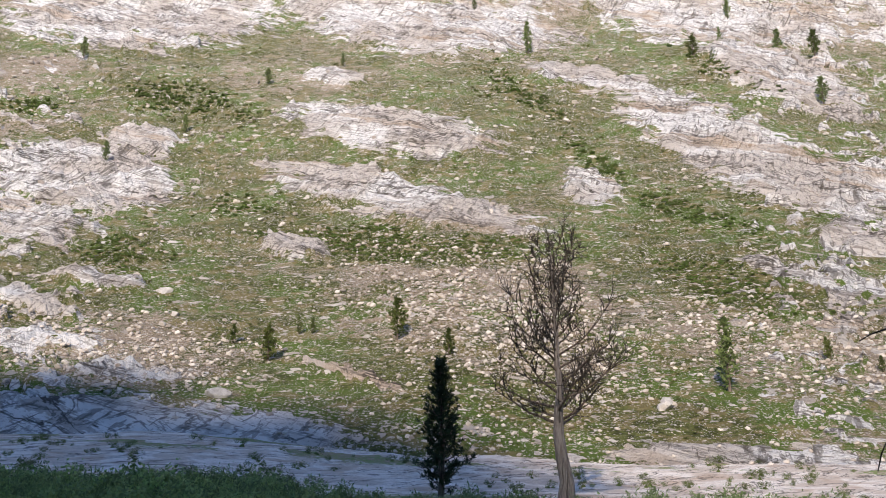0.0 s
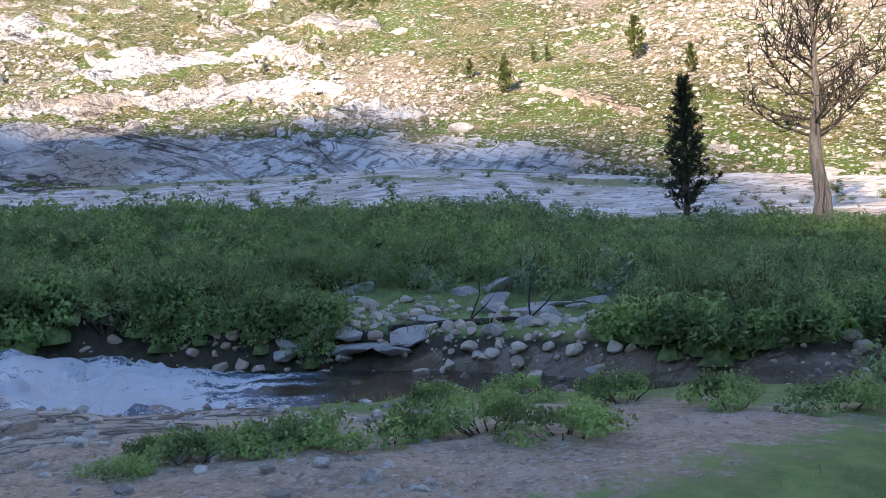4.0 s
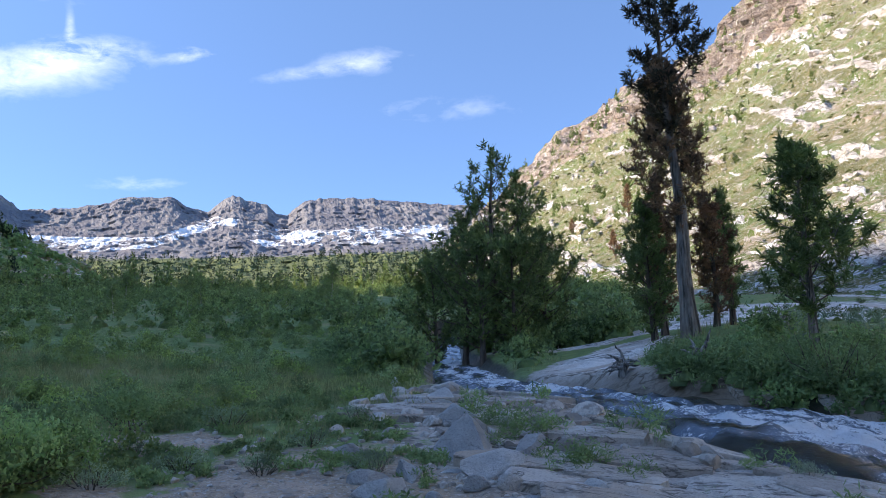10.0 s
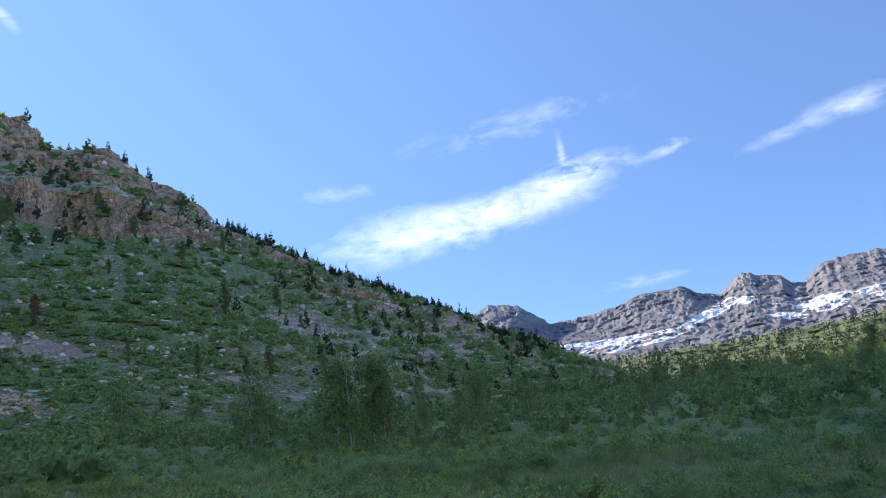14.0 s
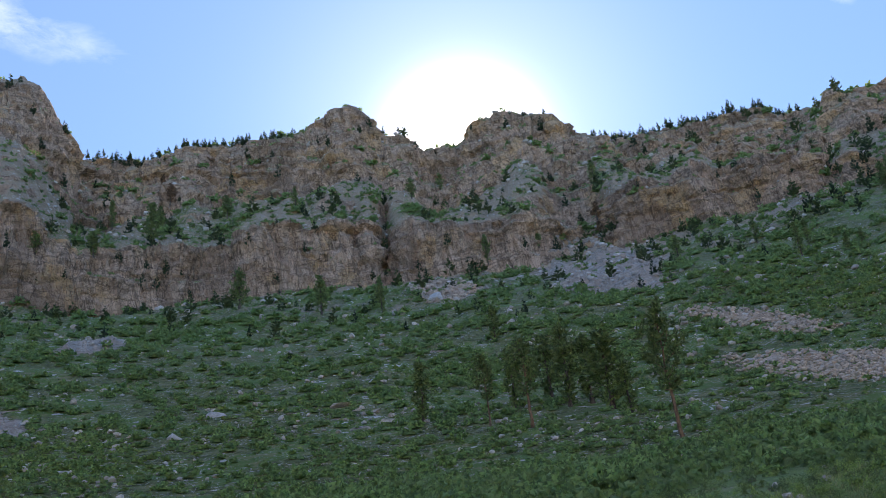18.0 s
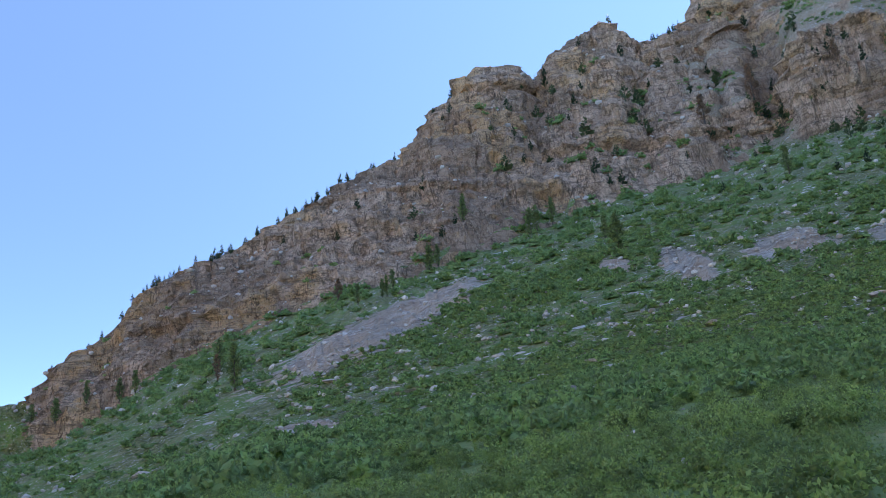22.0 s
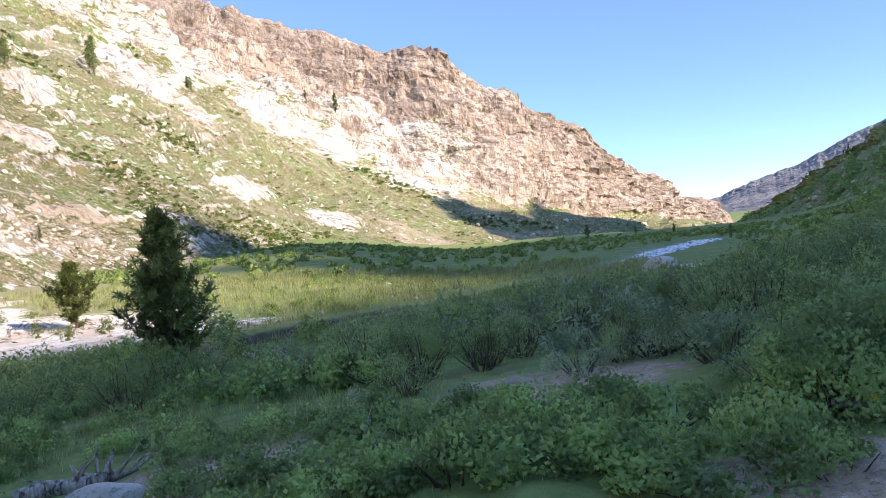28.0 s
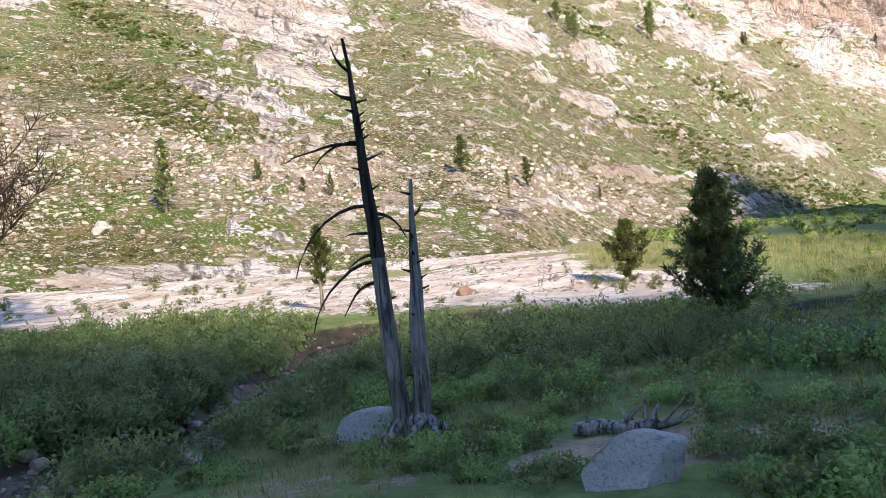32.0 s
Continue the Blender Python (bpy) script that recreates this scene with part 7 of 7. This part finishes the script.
p, d, r = spread(9000, 82, 150, 5, 30, lambda az, d, x, y, g: (g > .6) & (bare_mask(x, y) < .42) & (slab_mask(x, y, g) < .4), 150)
strew("meadow_grass", GT, p + (0, 0, .04), r.uniform(0, 6.28, len(p)), (.4 + d * .03) * r.uniform(.7, 1.4, len(p)), GRASS, "short green grass of the upper meadow", "grass")
MAT_SCRUB = [bush_shape(760 + k, 210, .15, .36, .6, .42, 10, .3) for k in range(3)]
thicket("meadow_mats", MAT_SCRUB, 420, 81, 110, 5, 17, lambda az, d, x, y, g: (g > .7) & (fbm(x / 1.5, y / 1.5, 0, 3, 170) > .05) & (slab_mask(x, y, g) < .5), 171, WILLOW, "low sage-green scrub mats on bare earth", .28, .6)

# ---- cover of the canyon walls ----
def on_wall(w, n, weight, seed, row0=4):
    """Random spots of a wall's face, as many per square degree of view as the weight says."""
    r = np.random.default_rng(seed)
    k = w.crest_row
    dE = np.clip(np.gradient(w.el[:k], axis=0), 0, None)
    P = (weight[:k] * dE)
    P[:row0] = 0
    P = P.ravel() / P.sum()
    i = r.choice(P.size, n, p=P)
    rr, cc = i // w.X.shape[1], i % w.X.shape[1]
    u, v = r.random(n), r.random(n)
    r2, c2 = np.minimum(rr + 1, k), np.minimum(cc + 1, w.X.shape[1] - 1)
    mixed = lambda G: (G[rr, cc] * (1 - u) + G[r2, cc] * u) * (1 - v) + (G[rr, c2] * (1 - u) + G[r2, c2] * u) * v
    return np.stack([mixed(w.X), mixed(w.Y), mixed(w.Z)], 1), mixed(w.D), r


PEBBLES = [rock_shape(800 + k, 1, .75, 5) for k in range(6)]
COBBLES = [rock_shape(810 + k, 2, .7, 7) for k in range(6)]
steep_e, steep_w = EAST.K, WEST.steep
wt = np.clip(.25 + patches(EAST, SCREE_EAST) * 2.2 + fbm(EAST.X / 25, EAST.Y / 25, 0, 3, 95) * .8, .02, 9) * (1 - smooth(.3, .7, cl_e)) * (1 - .8 * smooth(.4, .8, slab_e))
p, d, r = on_wall(EAST, 32000, wt, 96)
strew("slope_stones", PEBBLES, p, r.uniform(0, 6.28, len(p)), d * (.0009 + r.uniform(0, 1, len(p)) ** 6 * .0085), SLOPE_STONES, "pale granite stones strewn over the grassy slope", "rocks")
wt = np.clip(.3 + patches(WEST, SLABS_WEST) * 1.0 + fbm(WEST.X / 25, WEST.Y / 25, 0, 3, 97) * .9, .02, 9) * (1 - smooth(.35, .8, steep_w))
p, d, r = on_wall(WEST, 11000, wt, 98)
strew("shaded_slope_stones", PEBBLES, p, r.uniform(0, 6.28, len(p)), d * (.001 + r.uniform(0, 1, len(p)) ** 5 * .010), SLOPE_STONES, "grey stones among the scrub of the shaded slope", "rocks")
wt = np.clip(patches(WEST, ((146.1, 9.8, 7.3, 0.8, 14), (151.4, 13.8, 4.5, 0.5, 19), (146.1, 10.0, 7.4, 0.8, 12), (150.9, 13.8, 4.4, 0.5, 19), (171.4, 19.2, 2.1, 0.7, 6), )) * 3 - .9, 0, 9)
p, d, r = on_wall(WEST, 2600, wt, 99)
strew("talus", PEBBLES, p, r.uniform(0, 6.28, len(p)), d * r.uniform(.5, 1, len(p)) ** 1.5 * .009, TALUS, "strips of pinkish boulder talus", "rocks")

wt = np.clip((veg_w - .1) * 1.6 + fbm(WEST.X / 18, WEST.Y / 18, 0, 3, 101) * 1.2, .0, 3) * (1 - smooth(.25, .6, steep_w)) * (1 - smooth(.4, .7, slab_w)) * (1 - np.clip(patches(WEST, ((146.1, 9.8, 7.3, 0.8, 14), (151.4, 13.8, 4.5, 0.5, 19), (146.1, 10.0, 7.4, 0.8, 12), (150.9, 13.8, 4.4, 0.5, 19), (171.4, 19.2, 2.1, 0.7, 6), )), 0, 1))
p, d, r = on_wall(WEST, 10500, wt ** 1.5 * (1 - smooth(.3, .6, WEST.K) * smooth(220, 232, A_W)), 102)
strew("hillside_scrub", HILLB, p, r.uniform(0, 6.28, len(p)), d * r.uniform(.3, 1.2, len(p)) ** 1.5 * .0105, SCRUB, "dense dark green scrub on the shaded slope", "shrubs")
wt = np.clip((veg_e - .5) * 2 + fbm(EAST.X / 14, EAST.Y / 14, 0, 3, 103) * 1.0, .0, 3) * (1 - smooth(.25, .6, steep_e)) * (1 - smooth(.4, .7, slab_e))
p, d, r = on_wall(EAST, 9000, wt + .15 * (1 - smooth(.25, .6, steep_e)) * (1 - smooth(.4, .7, slab_e)), 104)
wt2 = np.clip(patches(EAST, VEG_EAST) * 1.6 + fbm(EAST.X / 10, EAST.Y / 10, 0, 3, 143) * 1.1 - .75, 0, 3) * (1 - smooth(.35, .7, EAST.K)) * (1 - smooth(.45, .75, slab_e))
p2, d2, r2 = on_wall(EAST, 2600, wt2 ** .6 * (wt2 > 0), 144)
strew("dark_slope_shrubs", HILLB, p2, r2.uniform(0, 6.28, len(p2)), d2 * r2.uniform(.25, 1.15, len(p2)) * .0046, SLOPE_SHRUB, "strips of dark green shrubs between the granite slabs", "shrubs")
strew("sunny_slope_scrub", SPRIG, p, r.uniform(0, 6.28, len(p)), d * r.uniform(.3, 1.1, len(p)) ** 1.5 * .0034, SUNNY_SCRUB, "low green scrub on the sunlit slope", "shrubs")

wt = np.clip(patches(WEST, VEG_WEST) * 1.5 + fbm(A_W / 3 + WEST.el / 2, WEST.el / .9 - A_W * .1, 0, 3, 113) - .35, 0, 3) * (1 - smooth(.2, .5, steep_w)) * smooth(19, 14, WEST.el) * (1 - smooth(.4, .7, slab_w))
p, d, r = on_wall(WEST, 4200, wt, 114)
strew("fresh_hillside_scrub", HILLB, p, r.uniform(0, 6.28, len(p)), d * r.uniform(.5, 1.1, len(p)) * .007, BRIGHT, "bands of fresh green shrubs on the shaded slope", "shrubs")

# conifers too many to count: crests, ledges, the canyon head
SPRUCE = []
for k in range(4):
    r = np.random.default_rng(760 + k)
    n = 46
    h = r.uniform(.08, 1, n)
    a = r.uniform(0, 6.28, n)
    rad = .24 * (1.05 - h) ** .8 * r.uniform(.4, 1.1, n)
    c = np.stack([np.cos(a) * rad, np.sin(a) * rad, h], 1)
    v, f = diamonds(c, np.stack([np.cos(a), np.sin(a), .9 + 0 * a], 1), .24 * (1.2 - h), .16 * (1.25 - h), r)
    tv, tf = tubes([(np.array(((0, 0, -.05), (0, 0, .95))), np.array((.025, .006)))], 4)
    SPRUCE.append((np.concatenate([v, tv]), np.concatenate([f, tf + len(v)])))
ridge = np.zeros(WEST.X.shape)
k = WEST.crest_row
ridge[k - 5:k + 1] = (smooth(104, 108, WEST.az) * smooth(130, 126, WEST.az) * 3 + smooth(145, 147, WEST.az) * smooth(160, 157, WEST.az) + smooth(180, 183, WEST.az) * smooth(197, 195, WEST.az)
                      + smooth(209, 211, WEST.az) * smooth(216, 213, WEST.az) * .5 + smooth(232, 236, WEST.az) * smooth(256, 250, WEST.az) * .5 + .04)
i = rng.choice(ridge.size, 900, p=ridge.ravel() / ridge.sum())
rr, cc = i // ridge.shape[1], i % ridge.shape[1]
p = np.stack([WEST.X[rr, cc], WEST.Y[rr, cc], WEST.Z[rr, cc] - .3], 1)
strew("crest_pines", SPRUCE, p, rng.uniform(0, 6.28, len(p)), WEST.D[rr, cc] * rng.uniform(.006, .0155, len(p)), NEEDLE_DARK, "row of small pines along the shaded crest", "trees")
wt = smooth(112, 120, A_W) * smooth(15, 19, WEST.el) * (.15 + np.clip(fbm(WEST.X / 30, WEST.Y / 30, WEST.Z / 30, 2, 105), 0, 1)) * (.3 + smooth(150, 120, A_W)) + smooth(104, 108, A_W) * smooth(128, 118, A_W) * .3
p, d, r = on_wall(WEST, 420, wt, 106)
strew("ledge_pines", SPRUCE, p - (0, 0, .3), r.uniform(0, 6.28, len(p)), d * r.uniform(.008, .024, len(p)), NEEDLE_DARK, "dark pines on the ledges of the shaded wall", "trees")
wt = smooth(116, 122, A_W) * smooth(236, 224, A_W) * smooth(17, 19.5, WEST.el) * smooth(27, 25, WEST.el) * (1 - smooth(.3, .7, WEST.steep)) * (.12 + np.clip(fbm(WEST.X / 26, WEST.Y / 26, WEST.Z / 26, 2, 145) * 2, 0, 1))
p, d, r = on_wall(WEST, 240, wt, 146)
sz = d * r.uniform(.009, .026, len(p))
strew("bench_pines", SPRUCE, p - (0, 0, .3), r.uniform(0, 6.28, len(p)), np.stack([sz * 1.5, sz * 1.5, sz], 1), NEEDLE_BENCH, "broad dark pines on the benches of the shaded wall", "trees")
wt = smooth(116, 122, A_W) * smooth(212, 204, A_W) * smooth(18, 20, WEST.el) * (1 - smooth(.2, .5, WEST.steep)) * (.2 + np.clip(fbm(WEST.X / 20, WEST.Y / 20, WEST.Z / 20, 3, 147) * 1.6, 0, 1))
p, d, r = on_wall(WEST, 2400, wt, 148)
strew("bench_brush", SPRIG, p, r.uniform(0, 6.28, len(p)), d * r.uniform(.3, 1.1, len(p)) ** 1.5 * .006, SCRUB, "low brush on the benches of the shaded wall", "shrubs")
wt = smooth(50, 62, A_E) * (.1 + np.clip(fbm(EAST.X / 45, EAST.Y / 45, 0, 2, 107) * 2, 0, 1)) * smooth(6, 8, EAST.el)
p, d, r = on_wall(EAST, 200, wt, 108)
strew("sunny_slope_pines", SPRUCE, p - (0, 0, .3), r.uniform(0, 6.28, len(p)), d * r.uniform(.006, .018, len(p)), NEEDLE, "scattered green pines on the sunlit slope", "trees")
az, d = rng.uniform(76, 112, 900), rng.uniform(230, 1250, 900)
x, y = polar(az, d)
p = np.stack([x, y, ground_z(x, y) - .5], 1)
strew("canyon_head_forest", SPRUCE, p, rng.uniform(0, 6.28, 900), rng.uniform(5, 12, 900), NEEDLE, "open conifer forest towards the canyon head", "trees")

TINY = [(v[:4 * 14], fc[:14]) for v, fc in SPRUCE]
az, d = rng.uniform(78, 113, 1500), rng.uniform(1150, 1900, 1500)
u = (d - 1100) / 1600
et = np.interp(az, [q[0] for q in RANGE_UP], [q[1] for q in RANGE_UP])
x, y = polar(az, d)
p = np.stack([x, y, 1.6 + d * np.tan(np.radians(4.2 + (et - 4.2) * u ** 1.15)) + 4], 1)
strew("mountain_forest", TINY, p, rng.uniform(0, 6.28, 1500), rng.uniform(12, 24, 1500), NEEDLE_DARK, "dark conifers dotting the mountain flank", "trees")

# cracked sheets of bedrock between the path and the rapids: each plate lies on its own stretch of ground
rng = np.random.default_rng(63)
for row in range(16):
    for col in range(14):
        u, v = (col - 7 + .5 * (row % 2)) * 1.25 + rng.normal() * .16, row * .62 + rng.normal() * .1
        # the sheets run along the rapids
        x, y = -9.6 + u * .55 - v * .8 + 4.2, 3.2 + u * .83 + v * .55
        az, d = float(heading(x, y)), math.hypot(x, y)
        g = float(near_brook(x, y)[0][0])
        if not (42 < az < 84 and 7.4 < d < 15.5 and .25 < g < 3.6) or rng.random() < .12:
            continue
        n = 9
        t = np.sort(np.linspace(0, 6.28, n, endpoint=False) + rng.normal(size=n) * .12)
        lu, lv = rng.uniform(.55, .78), rng.uniform(.27, .38)
        box = (np.abs(np.cos(t)) ** 4 + np.abs(np.sin(t)) ** 4) ** -.25 * rng.uniform(.86, 1.06, n)
        ou, ov = np.cos(t) * lu * box, np.sin(t) * lv * box
        px, py = x + ou * .55 - ov * .83, y + ou * .83 + ov * .55
        hg = ground_z(px, py, fine=False)
        A = np.stack([px - x, py - y, np.ones(n)], 1)
        plane = np.linalg.lstsq(A, hg, rcond=None)[0]
        top = A @ plane + rng.uniform(.03, .13) + rng.normal(size=n) * .01
        rim = np.stack([px - x, py - y, top], 1)
        mid = np.array((0, 0, top.mean() + .012))
        inner = mid + (rim - mid) * np.array((.9, .9, 1)) + (0, 0, .014)
        foot_ring = rim * (1.02, 1.02, 1) - (0, 0, .28)
        V = np.concatenate([foot_ring, rim, inner, mid[None]])
        k, j = np.arange(n), (np.arange(n) + 1) % n
        F = np.concatenate([np.stack(q, 1) for q in ((k, j, n + j), (k, n + j, n + k), (n + k, n + j, 2 * n + j), (n + k, 2 * n + j, 2 * n + k), (2 * n + k, 2 * n + j, np.full(n, 3 * n)))])
        plate = mesh_object("bedrock_plate", V, F, SHEET_ROCK, False)
        plate.parent = ground
        plate.location = (x, y, 0)

# pebbles and cobbles of the stony bank
p, d, r = spread(11000, 16, 100, 4, 16, lambda az, d, x, y, g: (bare_mask(x, y) > .25) & (g > .3), 109)
strew("bank_pebbles", PEBBLES, p + (0, 0, .03), r.uniform(0, 6.28, len(p)), .022 + .17 * r.random(len(p)) ** 7, STONES, "pebbles and cobbles on the bare bank", "rocks")
p, d, r = spread(2600, -34, 24, 9, 30, lambda az, d, x, y, g: (g > -.9) & (g < .6) & ((g > -.35) | (az < -14)), 110)
strew("stream_cobbles", COBBLES, p + (0, 0, .02), r.uniform(0, 6.28, len(p)), .07 + .32 * r.random(len(p)) ** 3, STONES, "grey cobbles lining the stream", "rocks")
p, d, r = spread(2600, -14, 40, 10.6, 16, lambda az, d, x, y, g: (g > -.15) & (g < 2.2 - 1.6 * ((az < 3) | (az > 27))) & (d > np.interp(az, (-14, 0, 20, 40), (11.2, 10.7, 12.2, 12.5))), 112)
strew("bank_rubble", COBBLES, p + (0, 0, .02), r.uniform(0, 6.28, len(p)), .06 + .3 * r.random(len(p)) ** 3, TALUS, "angular rubble in the eroded far bank", "rocks")
p, d, r = spread(500, 62, 86, 10, 17, lambda az, d, x, y, g: (g > .8) & (g < 4.5), 111)
strew("bank_cobbles", COBBLES, p + (0, 0, .02), r.uniform(0, 6.28, len(p)), .07 + .5 * r.random(len(p)) ** 3, STONES, "blocks and cobbles beside the rapids", "rocks")
FL = [diamonds(np.random.default_rng(770).normal(size=(24, 3)) * (.05, .05, .04) + (0, 0, .3), np.random.default_rng(771).normal(size=(24, 3)), .035, .03, np.random.default_rng(772))]
p = np.array([(*polar(a, dd), 0) for a, dd in ((-93.5, 6.6), (-94.4, 6.4), (-96.4, 6.0), (-89.5, 5.6), (-85.2, 5.3), (-93.9, 6.9))], float)
p[:, 2] = [gz(q[0], q[1]) + .12 for q in p]
strew("yellow_flowers", FL, p, np.arange(6.0), np.array((.7, .6, .4, .35, .3, .5)), FLOWER, "small yellow flower heads among the shrubs", "flowers")

p, d, r = spread(1500, 135, 262, 9, 66, lambda az, d, x, y, g: fbm(x / 5, y / 5, 0, 2, 151) > .05, 152)
strew("bank_slope_stones", COBBLES, p + (0, 0, .02), r.uniform(0, 6.28, len(p)), .08 + (.2 + d * .012) * r.random(len(p)) ** 3, STONES, "pale stones among the scrub of the near slope", "rocks")
p, d, r = spread(900, 114, 138, 6, 13, lambda az, d, x, y, g: bare_mask(x, y) > .2, 154)
strew("side_channel_stones", COBBLES, p + (0, 0, .02), r.uniform(0, 6.28, len(p)), .05 + .5 * r.random(len(p)) ** 5, STONES, "pale stones of a dry side channel", "rocks")
p, d, r = spread(1500, -112, -84, 4, 8, lambda az, d, x, y, g: bare_mask(x, y) > .2, 155)
strew("path_pebbles", PEBBLES, p + (0, 0, .01), r.uniform(0, 6.28, len(p)), .015 + .12 * r.random(len(p)) ** 6, STONES, "pebbles on the bare path", "rocks")
# stones and dry tufts on the open sunlit flat, shrubs hanging over the cut bank
p, d, r = spread(900, -84, -46, 24, 70, lambda az, d, x, y, g: (g > .3) & (fbm(x / 5, y / 5, 0, 2, 131) > -.1), 132)
strew("flat_stones", COBBLES, p + (0, 0, .02), r.uniform(0, 6.28, len(p)), .06 + .36 * r.random(len(p)) ** 4, STONES, "pale stones scattered over the open flat", "rocks")
p, d, r = spread(5000, -84, -44, 24, 66, lambda az, d, x, y, g: (g > .5) & (slab_mask(x, y, g) < .4), 133)
strew("flat_grass", GT, p + (0, 0, .04), r.uniform(0, 6.28, len(p)), (.7 + d * .03) * r.uniform(.7, 1.3, len(p)), GRASS, "tufts of grass on the open flat", "grass")
thicket("bank_overhang", MID["leaf"], 6500, -20, 72, 10.5, 24, lambda az, d, x, y, g: (slab_mask(x, y, g) < .6) & ((az < 60) | (g < .5)) & (g > .12) & (g < .9) & (d > np.interp(az, (-20, 0, 20, 40, 62, 68, 74, 76), (13, 11, 12.3, 12, 14.2, 15.4, 18.2, 21))) & ~((az > 6) & (az < 24)), 134, LEAF, "leafy shrubs hanging over the cut bank", .4, .75)
thicket("bank_fringe", MID["willow"], 3000, -20, 66, 10.5, 20, lambda az, d, x, y, g: (g > .3) & (g < 1.1) & (d > np.interp(az, (-20, 0, 20, 40, 62), (13, 11, 12.3, 12, 14.2))) & ~((az > 6) & (az < 24)), 135, WILLOW, "willow fringe along the cut bank", .4, .8)
p, d, r = spread(2200, -70, -18, 4, 15, lambda az, d, x, y, g: (g > .3) & (bare_mask(x, y) < .6) & ~((np.abs(az + 46.5) < 5) & (d < 8.8) & (d > 4.4)), 136)
strew("stream_meadow_grass", GT, p + (0, 0, .04), r.uniform(0, 6.28, len(p)), (.35 + d * .03) * r.uniform(.7, 1.4, len(p)), GRASS, "grass tufts on the shaded stream meadow", "grass")
thicket("path_scrub", MID["leaf"], 240, 238, 268, 9.5, 19, lambda az, d, x, y, g: bare_mask(x, y) < .3, 137, BRIGHT, "leafy scrub behind the bare path", .25, .5)
thicket("path_herbs", MID["leaf"], 900, 234, 272, 4.6, 16, lambda az, d, x, y, g: bare_mask(x, y) < .45, 153, LEAF, "low leafy herbs round the bare path", .15, .36)
thicket("path_willows", MID["willow"], 240, 236, 270, 10, 22, lambda az, d, x, y, g: bare_mask(x, y) < .3, 138, WILLOW, "grey-green scrub behind the bare path", .25, .55)
thicket("brook_fringe", MID["willow"], 700, -33, -11, 9, 27, lambda az, d, x, y, g: (g > .3) & (g < .95), 139, WILLOW, "willow fringe along the narrow brook", .35, .75)
p, d, r = spread(900, -31, -11, 9, 23, lambda az, d, x, y, g: (g > -.7) & (g < .15), 140)
strew("brook_rocks", COBBLES, p + (0, 0, .05), r.uniform(0, 6.28, len(p)), .12 + .38 * r.random(len(p)) ** 2, STONES, "rocks breaking the narrow brook", "rocks")
